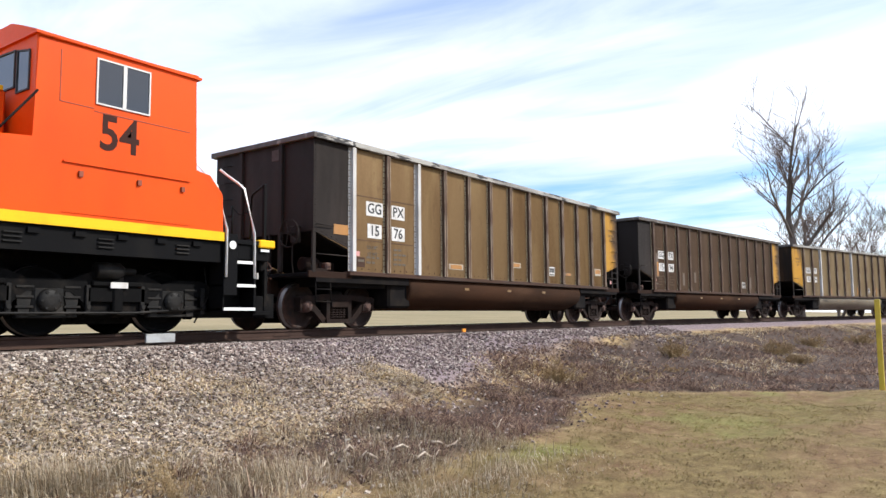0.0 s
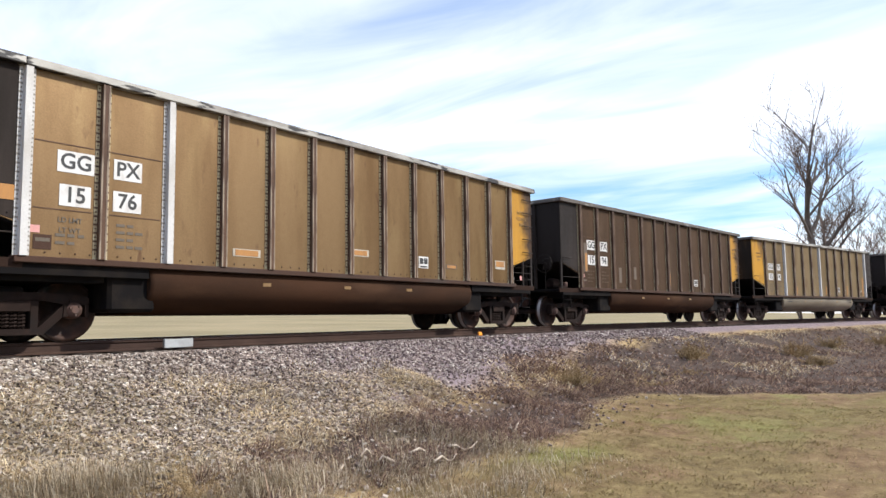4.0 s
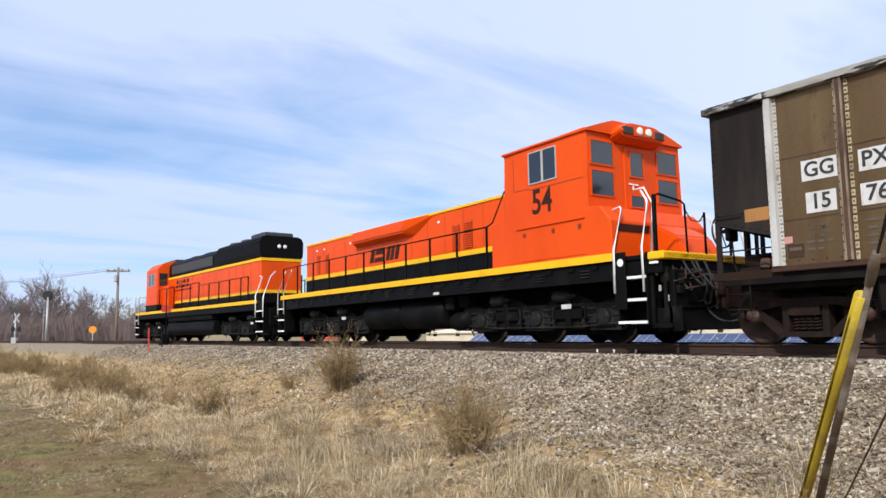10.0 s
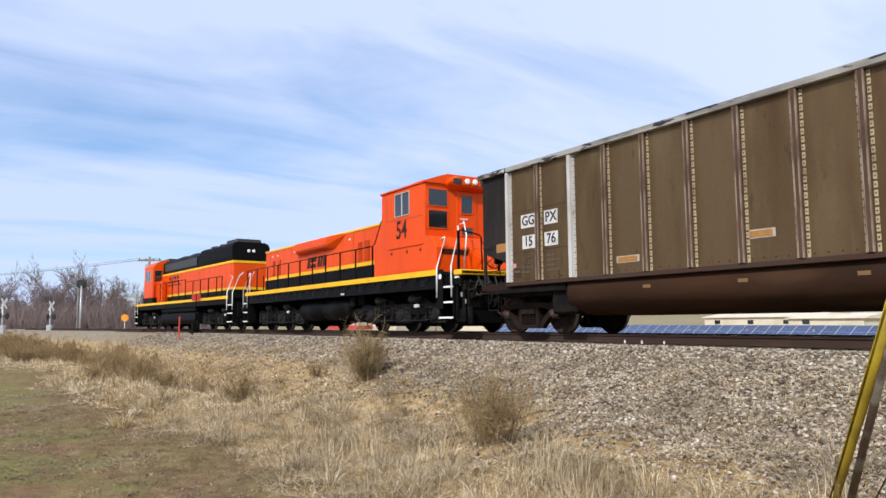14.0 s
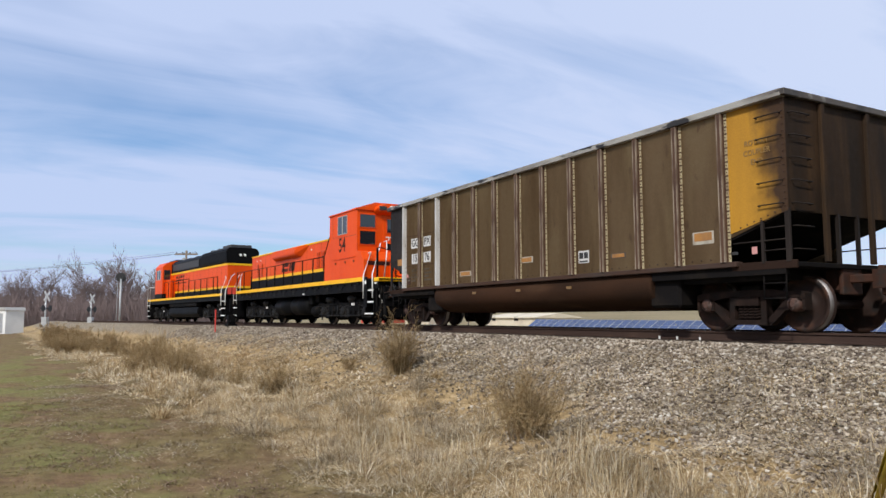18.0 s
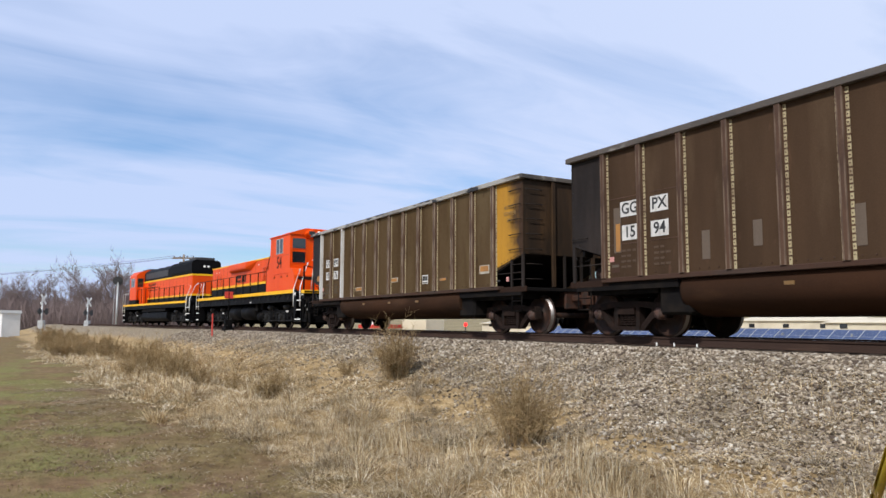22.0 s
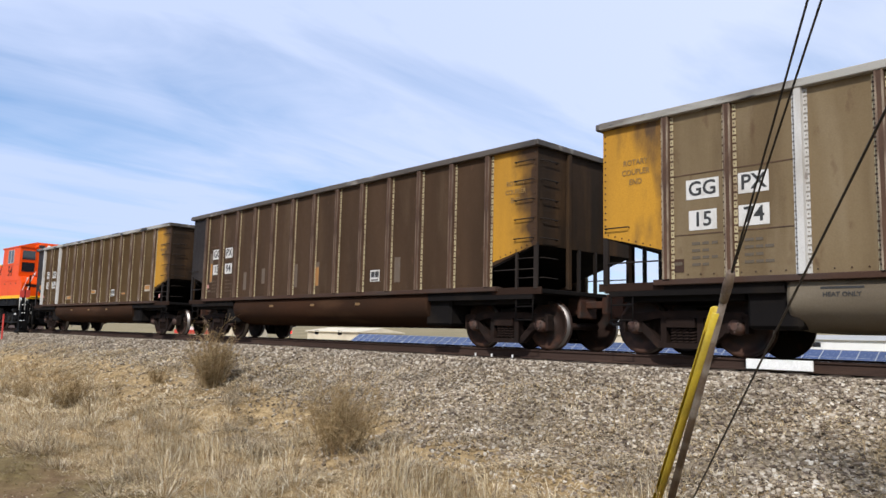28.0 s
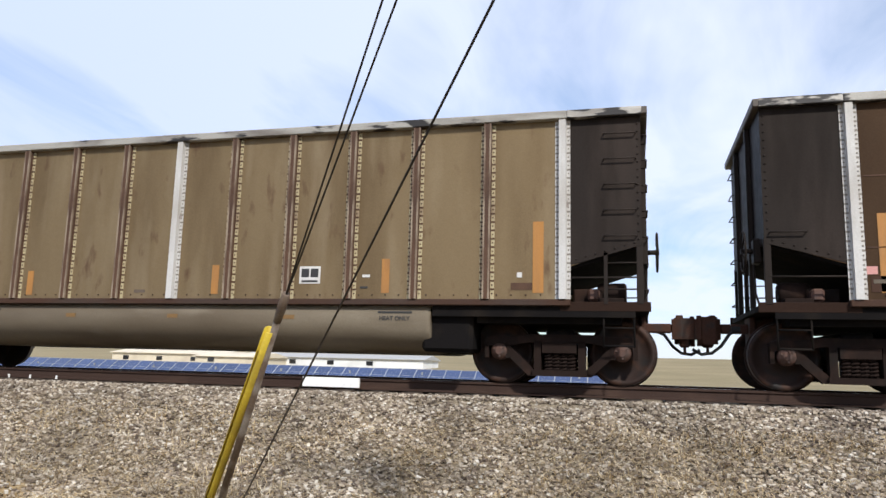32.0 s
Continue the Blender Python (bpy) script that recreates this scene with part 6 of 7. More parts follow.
def build_ballast():
    cube = np.array([[x, y, z] for x in (-1, 1) for y in (-1, 1) for z in (-1, 1)], float)
    quads = np.array(((0, 1, 3, 2), (4, 6, 7, 5), (0, 4, 5, 1), (2, 3, 7, 6), (0, 2, 6, 4), (1, 5, 7, 3)))
    spots = []
    for x0, x1, per in ((-46, -14, 230), (-14, 14, 700), (14, 26, 260)):
        pts = scatter(int((x1 - x0) * 5.75 * per), x0, x1, 1.45, 7.2)
        for x, d in pts:
            lim = gravel_edge(x) - 0.7 * smooth(-x, 6, 10) + 0.8 * lump(x, d, 0.9)
            if d < lim or rng.random() < 0.45 * math.exp(-(d - lim) / 0.8):
                spots.append((x, d))
    verts = np.empty((len(spots) * 8, 3))
    for i, (x, d) in enumerate(spots):
        y = track_y(x) - d
        s = rng.uniform(0.010, 0.024) * (1.35 if x < -14 or x > 14 else 1.0)
        v = cube * rng.uniform(0.55, 1.0, (8, 3)) * (s * np.array([rng.uniform(0.9, 1.5), rng.uniform(0.8, 1.2), rng.uniform(0.55, 0.95)]))
        a, b = rng.uniform(0, 6.28), rng.uniform(-0.6, 0.6)
        ca, sa, cb, sb = math.cos(a), math.sin(a), math.cos(b), math.sin(b)
        v = v @ np.array([[ca, sa, 0], [-sa, ca, 0], [0, 0, 1]]) @ np.array([[1, 0, 0], [0, cb, sb], [0, -sb, cb]])
        z = surface(x, y)
        verts[i * 8:i * 8 + 8] = v + (x, y, z + 0.008 + rng.uniform(0, 0.018))
    faces = (quads[None] + 8 * np.arange(len(spots))[:, None, None]).reshape(-1, 4)
    return mesh_from("ballast_stones", verts, faces, mat_stone, "loose grey and pinkish crushed ballast stones", "gravel")


build_ballast()

STRAW = ((0.0, (0.194, 0.125, 0.062)), (0.25, (0.407, 0.295, 0.157)), (0.55, (0.582, 0.455, 0.269)), (0.82, (0.708, 0.595, 0.403)), (1.0, (0.805, 0.740, 0.605)))
WEEDS = ((0.0, (0.083, 0.048, 0.039)), (0.4, (0.151, 0.094, 0.072)), (0.75, (0.250, 0.164, 0.118)), (1.0, (0.439, 0.316, 0.222)))
THATCH = ((0.0, (0.156, 0.111, 0.067)), (0.35, (0.285, 0.221, 0.138)), (0.7, (0.424, 0.344, 0.233)), (1.0, (0.571, 0.501, 0.390)))
TURF = ((0.0, (0.133, 0.090, 0.040)), (0.3, (0.194, 0.137, 0.060)), (0.55, (0.253, 0.184, 0.086)), (0.8, (0.333, 0.257, 0.143)), (1.0, (0.194, 0.170, 0.057)))
TURF_GREEN = ((0.0, (0.137, 0.134, 0.036)), (0.5, (0.217, 0.186, 0.054)), (1.0, (0.338, 0.249, 0.107)))
BRUSH = ((0.0, (0.202, 0.135, 0.066)), (0.4, (0.383, 0.267, 0.137)), (0.75, (0.539, 0.403, 0.219)), (1.0, (0.675, 0.547, 0.330)))
mat_straw = island_material("dry_straw", STRAW, thin=0.3)
mat_thatch = island_material("grey_brown_thatch", THATCH, thin=0.3)
mat_weed = island_material("dead_weeds", WEEDS, thin=0.3)
mat_turf = island_material("dormant_turf", TURF, thin=0.3)
mat_turf_green = island_material("green_turf", TURF_GREEN, thin=0.3)
mat_brush = island_material("brown_brush", BRUSH, thin=0.4)


def blades(name, spots, low, high, width, lean, mat, label, category="grass", press=1.0, flat=0.2, arch=0.9, lift=-0.01):
    """One bent blade of two pieces at each spot, combed in patches; press lays it flat."""
    n = len(spots)
    verts, faces = np.empty((n * 5, 3)), []
    for i, (x, y, k) in enumerate(spots):
        z = surface(x, y) + lift
        h = rng.uniform(low, high) * k
        a, t = 7.0 * lump(x, y, 0.55) + rng.normal(0, 0.9 if arch > 0.5 else 1.6), lean * rng.uniform(flat, 1.0) ** 0.6
        dx, dy = math.cos(a), math.sin(a)
        b = a + math.pi / 2 + rng.uniform(-0.5, 0.5)
        wx, wy = math.cos(b) * width * rng.uniform(0.6, 1.3), math.sin(b) * width
        m, e = h * t * (0.35 if arch > 0.5 else 0.5), h * t
        hz = h * math.sqrt(max(0.02, 1 - min(t, 0.99) ** 2)) * press * rng.uniform(0.6, 1.2)
        verts[i * 5:i * 5 + 5] = ((x - wx, y - wy, z), (x + wx, y + wy, z), (x + dx * m - wx * 0.8, y + dy * m - wy * 0.8, z + hz * 0.8), (x + dx * m + wx * 0.8, y + dy * m + wy * 0.8, z + hz * 0.8), (x + dx * e, y + dy * e, z + hz * arch))
        o = i * 5
        faces += [(o, o + 1, o + 3, o + 2), (o + 2, o + 3, o + 4)]
    return mesh_from(name, verts, faces, mat, label, category)


def grow(n, x0, x1, lo, hi, clump, keep=0.5):
    """Spots between the distances lo(x) and hi(x) from the track, thick in clumps."""
    out = []
    while len(out) < n:
        x = rng.uniform(x0, x1)
        a, b = lo(x), hi(x)
        if b <= a:
            continue
        d = rng.uniform(a, b)
        y = track_y(x) - d
        c = 0.5 + 0.5 * lump(x * 1.0, y * 1.0, clump)
        if rng.random() < keep + (1 - keep) * (c > 0.52):
            edge = min(1, (d - a) / 0.8 + 0.25, (b - d) / 0.8 + 0.25)
            out.append((x, y, (0.55 + 0.75 * c) * edge))
    return out


def to_lawn(x):
    return track_y(x) - lawn_edge(x) + 0.6 + 0.8 * lump(x, 3.1, 0.40) + 0.5 * lump(x, 7.3, 1.4)


blades("matted_dry_grass", grow(46000, -17, -3.2, lambda x: to_lawn(x) - 2.5, to_lawn, 1.4, 0.3), 0.14, 0.42, 0.0035, 1.0, mat_straw, "matted straw-coloured dead grass lying on the bank", press=0.45, flat=0.72, arch=0.2)
blades("tall_dry_grass", grow(2600, -17, -3.4, lambda x: to_lawn(x) - 2.3, lambda x: to_lawn(x) - 0.2, 2.9, 0.0), 0.15, 0.42, 0.003, 1.0, mat_straw, "upright tufts of straw-coloured dead grass")
blades("straw_litter", grow(34000, -14, -2.0, lambda x: 2.6, lambda x: to_lawn(x) - 1.2, 1.1, 0.5), 0.05, 0.17, 0.0055, 1.0, mat_straw, "short broken straw littering the upper bank", press=0.5, flat=0.75, arch=0.4, lift=0.028)
blades("straw_litter", grow(26000, -36, -13, lambda x: 2.9, lambda x: to_lawn(x) - 0.8, 0.8, 0.4), 0.09, 0.26, 0.012, 1.0, mat_straw, "broken straw littering the far bank", press=0.6, flat=0.7, arch=0.4, lift=0.02)
blades("short_bank_grass", grow(16000, -24, -3.4, lambda x: gravel_edge(x) - 1.3, lambda x: to_lawn(x) - 1.6, 1.1, 0.35), 0.08, 0.26, 0.005, 1.0, mat_thatch, "short matted dead grass on the upper bank", press=0.6, flat=0.6, arch=0.3)
blades("matted_grass", grow(22000, -58, -15, lambda x: to_lawn(x) - 3.0, lambda x: to_lawn(x) + 0.5, 1.0), 0.2, 0.50, 0.011, 0.98, mat_straw, "straw-coloured dead grass lying along the bank", press=0.5, flat=0.6, arch=0.3)
blades("dry_grass", grow(3500, -58, -15, lambda x: to_lawn(x) - 2.6, lambda x: to_lawn(x) + 0.3, 1.0, 0.05), 0.14, 0.40, 0.009, 0.98, mat_straw, "upright dead grass along the bank")
blades("gravel_straw", grow(34000, -2.5, 10, lambda x: 2.7 + 0.1 * max(x - 3, 0), lambda x: gravel_edge(x) + 0.6, 0.9, 0.65), 0.06, 0.22, 0.0042, 1.0, mat_straw, "scraps of straw between the ballast stones", press=0.5, flat=0.7, arch=0.35, lift=0.03)
blades("bank_grass", grow(17000, -3.4, 8, lambda x: 4.9, lambda x: track_y(x) - 3.2, 1.2, 0.25), 0.08, 0.32, 0.0035, 0.98, mat_thatch, "thin dry grass at the foot of the ballast", flat=0.35, arch=0.7)
blades("sparse_grass", grow(5200, -28, 10, lambda x: 2.6, gravel_edge, 0.9, 0.12), 0.05, 0.20, 0.005, 0.9, mat_straw, "scattered dry stalks among the ballast")
blades("dead_weeds", grow(36000, 3, 16, lambda x: gravel_edge(x) - 0.1 + 0.5 * lump(x, 2.0, 0.8), lambda x: track_y(x) - lawn_edge(x) + 0.2, 1.1, 0.35), 0.08, 0.30, 0.005, 1.0, mat_weed, "dark brown dead weeds above the lawn", press=0.6, flat=0.55, arch=0.35)
blades("dead_weeds", grow(38000, 13, 45, lambda x: 3.1, lambda x: max(3.6, track_y(x) - lawn_edge(x)), 0.7, 0.3), 0.12, 0.40, 0.012, 1.0, mat_weed, "dark brown dead weeds on the bank", press=0.6, flat=0.5, arch=0.4)
blades("straw_tufts", grow(5200, 12, 45, lambda x: 3.2, lambda x: max(3.6, min(track_y(x) - 4.0, track_y(x) - lawn_edge(x) - 0.5)), 0.5, 0.0), 0.12, 0.34, 0.009, 1.0, mat_straw, "pale straw tufts between the weeds", press=0.6, flat=0.5, arch=0.4)

def tussocks(name, n, x0, x1, lo, hi, low, high, per, width, mat, label, clump=0.9):
    """Fountains of dry blades, each from its own root, arching outwards."""
    roots = []
    while len(roots) < n:
        x = rng.uniform(x0, x1)
        d = rng.uniform(lo(x), hi(x))
        y = track_y(x) - d
        if lump(x + 9.0, y, clump) > rng.uniform(-0.45, 0.25):
            roots.append((x, y, surface(x, y) - 0.02, rng.uniform(low, high)))
    roots = np.repeat(np.array(roots), per, axis=0)
    m = len(roots)
    a = rng.uniform(0, 2 * math.pi, m)
    size = roots[:, 3] * rng.uniform(0.5, 1.1, m)
    lean = rng.uniform(0.25, 1.12, m)
    start = rng.uniform(0, 0.16, m) * roots[:, 3] / 0.4
    out = np.stack([np.cos(a), np.sin(a)], 1)
    base = np.column_stack([roots[:, :2] + out * start[:, None], roots[:, 2]])
    b = a + math.pi / 2 + rng.normal(0, 0.6, m)
    w = np.column_stack([np.cos(b) * width, np.sin(b) * width, np.zeros(m)]) * rng.uniform(0.6, 1.3, (m, 1))
    comb_x, comb_y = rng.normal(0.10, 0.32, m) * size, rng.normal(-0.05, 0.32, m) * size
    mid = base + np.column_stack([out[:, 0] * lean * size * 0.5 + comb_x * 0.3, out[:, 1] * lean * size * 0.5 + comb_y * 0.3, size * (0.66 - 0.38 * lean)])
    tip = base + np.column_stack([out[:, 0] * lean * size * 0.95 + comb_x, out[:, 1] * lean * size * 0.95 + comb_y, size * np.maximum(0.05, 0.95 - 0.85 * lean ** 2 + rng.normal(0, 0.12, m))])
    verts = np.stack([base - w, base + w, mid - w * 0.8, mid + w * 0.8, tip], 1).reshape(-1, 3)
    faces = []
    for o in range(0, 5 * m, 5):
        faces += [(o, o + 1, o + 3, o + 2), (o + 2, o + 3, o + 4)]
    return mesh_from(name, verts, faces, mat, label, "grass")


tussocks("grass_tussocks", 110, -13, -3.3, lambda x: 5.7, lambda x: to_lawn(x) - 0.1, 0.16, 0.46, 80, 0.0034, mat_straw, "tussocks of long straw-coloured dead grass on the bank")
tussocks("grass_tussocks", 80, -13, -3.3, lambda x: 5.2, lambda x: to_lawn(x) - 0.1, 0.14, 0.40, 80, 0.0034, mat_thatch, "greyish brown tussocks of dead grass on the bank", 1.4)
tussocks("grass_tussocks", 110, -30, -12, lambda x: 5.4, lambda x: to_lawn(x) + 0.1, 0.22, 0.50, 70, 0.0065, mat_straw, "tussocks of long dead grass along the lawn")
tussocks("grass_tussocks", 80, -30, -12, lambda x: 4.8, lambda x: to_lawn(x) + 0.1, 0.18, 0.42, 70, 0.0065, mat_brush, "rusty brown tussocks along the lawn", 1.4)
tussocks("small_tussocks", 150, -20, -3.5, lambda x: 3.4, lambda x: to_lawn(x) - 1.6, 0.10, 0.26, 45, 0.0040, mat_thatch, "small brownish tussocks in the gravel bank")
tussocks("weed_tussocks", 170, 4.2, 19, lambda x: gravel_edge(x) + 0.1, lambda x: track_y(x) - lawn_edge(x) - 0.1, 0.10, 0.30, 50, 0.0045, mat_weed, "dark tangled weed tussocks above the lawn")

# loose tufts of tall thin weeds on the near ballast
for cx, cy, wx, wy, n, h in ((3.3, 6.3, 0.75, 0.35, 2600, 0.42), (2.1, 5.7, 0.6, 0.3, 1200, 0.36), (4.7, 5.4, 0.7, 0.35, 1800, 0.34), (-2.6, 5.6, 0.5, 0.4, 1100, 0.36), (-5.6, 5.0, 0.6, 0.4, 1700, 0.46), (-9.3, 4.3, 0.6, 0.4, 1500, 0.44)):
    spots = [(rng.normal(cx, wx * 0.5), rng.normal(cy, wy * 0.5), rng.uniform(0.5, 1.1)) for _ in range(n)]
    tuft = blades("weed_tuft", spots, h * 0.5, h, 0.0028, 1.0, mat_straw if cx < 0 else mat_thatch, "thin dry weed tuft on the gravel", "grass tuft", flat=0.1, arch=0.95)

blades("lawn_litter", grow(20000, -22, -3.5, lambda x: to_lawn(x) - 0.7, lambda x: to_lawn(x) + 2.2, 0.9, 0.25), 0.05, 0.18, 0.0045, 1.0, mat_thatch, "straw scraps strewn on the lawn's edge", press=0.5, flat=0.7, arch=0.3)
blades("lawn_litter", grow(14000, -20, -3.5, lambda x: to_lawn(x) - 0.3, lambda x: to_lawn(x) + 3.5, 0.7, 0.1), 0.05, 0.16, 0.0045, 1.0, mat_weed, "brown dead leaves and stems on the lawn", press=0.5, flat=0.7, arch=0.3)

def turf(n, x0, x1, y0, y1):
    out = []
    while len(out) < n:
        x, y = rng.uniform(x0, x1), rng.uniform(y0, y1)
        if y < lawn_edge(x) + (0.5 if x < 0 else 0.0) + 0.6 * lump(x, y, 0.8):
            out.append((x, y, 0.7 + 0.6 * abs(lump(x, y, 2.0))))
    return out


left_turf, right_turf = turf(18000, -26, -14, -4, 4.2) + turf(46000, -16, -4, -2.5, 4.2), turf(22000, 3.5, 24, -1, 5.6) + turf(30000, 3.5, 15, 1.5, 5.6)
is_green = [rng.random() < greenness(x, y) for x, y, k in left_turf + right_turf]
blades("lawn_grass", [p for p, g in zip(left_turf + right_turf, is_green) if not g], 0.04, 0.11, 0.0045, 1.0, mat_turf, "short dormant brown and olive lawn grass", press=0.6, flat=0.5, arch=0.4)
blades("green_lawn_patches", [p for p, g in zip(left_turf + right_turf, is_green) if g], 0.04, 0.11, 0.0045, 1.0, mat_turf_green, "short green patches in the lawn", press=0.6, flat=0.5, arch=0.4)


def twig_mesh(name, n, spread, high, mat, r=0.006, seg=3):
    """A loose feathery dry bush: stems, side branches and fine twigs, thinning outwards."""
    bm = bmesh.new()

    def turned(d, k):
        return (d + Vector((rng.normal(0, k), rng.normal(0, k), rng.normal(0.03, k * 0.8)))).normalized()

    for _ in range(max(12, n // 9)):
        a, lean = rng.uniform(0, 2 * math.pi), rng.uniform(0.0, 1.0) ** 0.6
        L = high * rng.uniform(0.45, 0.95) * (1.05 - 0.25 * lean)
        d = Vector((math.cos(a) * lean * spread / high * 1.1, math.sin(a) * lean * spread / high * 1.1, 1)).normalized()
        pts = [Vector((rng.normal(0, 0.16) * spread, rng.normal(0, 0.16) * spread, 0))]
        for k in range(4):
            d = turned(d, 0.13)
            pts.append(pts[-1] + d * L / 4)
        tube(bm, pts, [r, r * 0.85, r * 0.7, r * 0.5, r * 0.3], seg, caps=False)
        for k in range(8):
            f = rng.uniform(0.7, 3.95)
            q = pts[int(f)].lerp(pts[int(f) + 1], f - int(f))
            e = turned(d, 0.75)
            l = L * rng.uniform(0.12, 0.34)
            w = turned(e, 0.3)
            tube(bm, [q, q + e * l * 0.5, q + e * l * 0.5 + w * l * 0.5], [r * 0.6, r * 0.5, r * 0.3], seg, caps=False)
            for j in range(6):
                q2 = q + e * l * rng.uniform(0.2, 0.9)
                tube(bm, [q2, q2 + turned(e, 0.8) * l * rng.uniform(0.25, 0.6)], [r * 0.38, r * 0.2], seg, caps=False)
    return part(name, bm, mat)


def shrub(x, y, spread, high, n, r, label, key=None):
    m = pose(x, y, surface(x, y) - 0.02, 0, 0, rng.uniform(0, 360))
    if key and key in KEPT:
        ob = KEPT[key].copy()
        scene.collection.objects.link(ob)
        ob.matrix_basis = m @ Matrix.Diagonal((spread / KEPT[key]["wide"], spread / KEPT[key]["wide"], high / KEPT[key]["tall"], 1))
        return tagged(ob, label)
    ob = twig_mesh("dry_shrub", n, spread, high, mat_brush, r)
    ob.matrix_basis = m
    ob["wide"], ob["tall"] = spread, high
    if key:
        KEPT[key] = ob
    return tagged(ob, label, "shrub", group="dry shrubs on the bank")


shrub(-15.0, 7.35, 0.80, 1.40, 760, 0.0075, "tall brown dry shrub on the gravel bank")
shrub(-7.7, 5.5, 0.85, 1.12, 900, 0.0046, "feathery brown dry weed in the straw grass")
shrub(-15.9, 4.78, 0.75, 0.85, 520, 0.0065, "low rusty brown shrub in dry grass")
shrub(-17.2, 7.0, 0.45, 0.55, 260, 0.006, "small dry tuft on the gravel bank")
shrub(-18.6, 4.6, 0.55, 0.7, 300, 0.006, "small straw bush by the lawn")
# two low wide shrubs, added to stand for the shadow in the bank's undercut
shrub(15.2, 6.2, 1.5, 0.30, 520, 0.006, "low brush added in place of the bank's ditch shadow")
shrub(17.6, 6.0, 1.2, 0.26, 420, 0.006, "low brush added in place of the bank's ditch shadow")
shrub(-3.2, 5.2, 0.45, 0.5, 90, 0.0035, "thin grey weed at the foot of the ballast")
shrub(2.9, 6.6, 0.6, 0.42, 150, 0.0035, "low pale weed tuft on the ballast")
shrub(4.0, 5.6, 0.9, 0.5, 190, 0.0035, "tangled brown weeds before the ballast")
shrub(13.5, 6.9, 0.9, 0.55, 480, 0.007, "low dark brown bramble on the bank")
shrub(19.5, 6.6, 1.1, 0.6, 520, 0.009, "dark bramble mound on the bank")
for k in range(38):
    t = k / 37
    shrub(-20 - 30 * t + rng.normal(0, 0.7), 4.2 - 2.0 * t + rng.normal(0, 0.55), rng.uniform(0.6, 1.2), rng.uniform(0.7, 1.3), 380, 0.0085, "rusty brown brush clump beyond the lawn", "clump")
for k in range(14):
    shrub(-40 - 34 * rng.random(), 1.2 + 1.8 * rng.random(), rng.uniform(0.9, 1.5), rng.uniform(0.8, 1.4), 460, 0.016, "brown brush clump beside the lane", "far_clump")
for x, y, s, h in ((26, 5.4, 1.2, 0.7), (31, 5.2, 1.2, 0.6), (24, 4.4, 0.9, 0.5), (36, 4.0, 1.4, 0.7)):
    shrub(x, y, s, h, 420, 0.011, "dark bramble clump on the bank", "bramble")

# fallen sticks before the lawn
mat_stick = material("bleached_stick", (0.42, 0.35, 0.27), 0.85, 0, (((0.2, 0.15, 0.11), 9.0, 0.5, 0.7, (1, 1, 1)),), 0.001, 40, 0.2, 60)
for x, y, L, a in ((6.25, 5.75, 0.45, 20), (6.75, 5.35, 0.6, 5), (7.2, 5.15, 0.45, -12), (6.6, 4.95, 0.6, 12), (5.6, 5.5, 0.35, 28), (7.0, 5.75, 0.4, 48), (8.6, 5.3, 0.4, 14), (6.1, 5.3, 0.3, -30)):
    ca, sa = math.cos(radians(a)), math.sin(radians(a))
    pts = [(x + ca * L * (t - 0.5) + 0.05 * math.sin(5 * t) * sa, y + sa * L * (t - 0.5), surface(x, y) + 0.05 + 0.05 * math.sin(6 * t + x)) for t in (0, 0.3, 0.55, 0.8, 1)]
    tagged(bar("fallen_stick", mat_stick, None, pts, [0.011, 0.015, 0.013, 0.010, 0.006], 6), "pale bleached stick on the ground", "stick", group="fallen sticks")


# ---- trees ----
mat_bark = material("grey_brown_bark", (0.105, 0.082, 0.068), 0.9, 0, (((0.05, 0.038, 0.032), 2.0, 0.45, 0.7, (1, 1, 0.3)),), 0.01, 12, 0.2, 40)
# far twigs: distance haze is put into this paler, greyer colour
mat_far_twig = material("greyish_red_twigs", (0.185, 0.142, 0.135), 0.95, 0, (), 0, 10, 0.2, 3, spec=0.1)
mat_twig = material("fine_bare_twigs", (0.125, 0.088, 0.070), 0.9, 0, (), 0, 10, 0.25, 3)


def tree_meshes(name, high, r0, seed, levels, kids, first=0.25, spread=0.55, thin=0.012, stems=1):
    gen = random.Random(seed)
    wood, fine = bmesh.new(), bmesh.new()

    def limb(p, d, L, r, level):
        n = 4
        pts, rad = [p], [r]
        for k in range(n):
            d = (d + Vector((gen.gauss(0, 0.13), gen.gauss(0, 0.13), gen.gauss(0.05, 0.08)))).normalized()
            pts.append(pts[-1] + d * L / n)
            rad.append(max(thin * 0.6, r * (1 - 0.62 * (k + 1) / n)))
        tube(wood if level < 2 else fine, pts, rad, 7 if level == 0 else (5 if level == 1 else 3), caps=False)
        if level + 1 >= levels:
            return
        for k in range(kids[level]):
            f = gen.uniform(first if level == 0 else 0.25, 1.0)
            i = min(int(f * n), n - 1)
            q = pts[i].lerp(pts[i + 1], f * n - i)
            a = gen.uniform(0, 2 * math.pi)
            side = Vector((math.cos(a), math.sin(a), gen.uniform(0.1, 0.8)))
            e = (d * (1 - spread) + side * spread).normalized()
            limb(q, e, L * gen.uniform(0.42, 0.68), max(rad[i] * gen.uniform(0.4, 0.62), thin), level + 1)

    for k in range(stems):
        a = gen.uniform(0, 6.28)
        lean = 0.05 if stems == 1 else 0.32
        limb(Vector((0, 0, -0.2)), Vector((lean * math.cos(a), lean * math.sin(a), 1)).normalized(), high * 0.62 * gen.uniform(0.85, 1.0), r0 * (1 if stems == 1 else 0.7), 0)
    return wood, fine


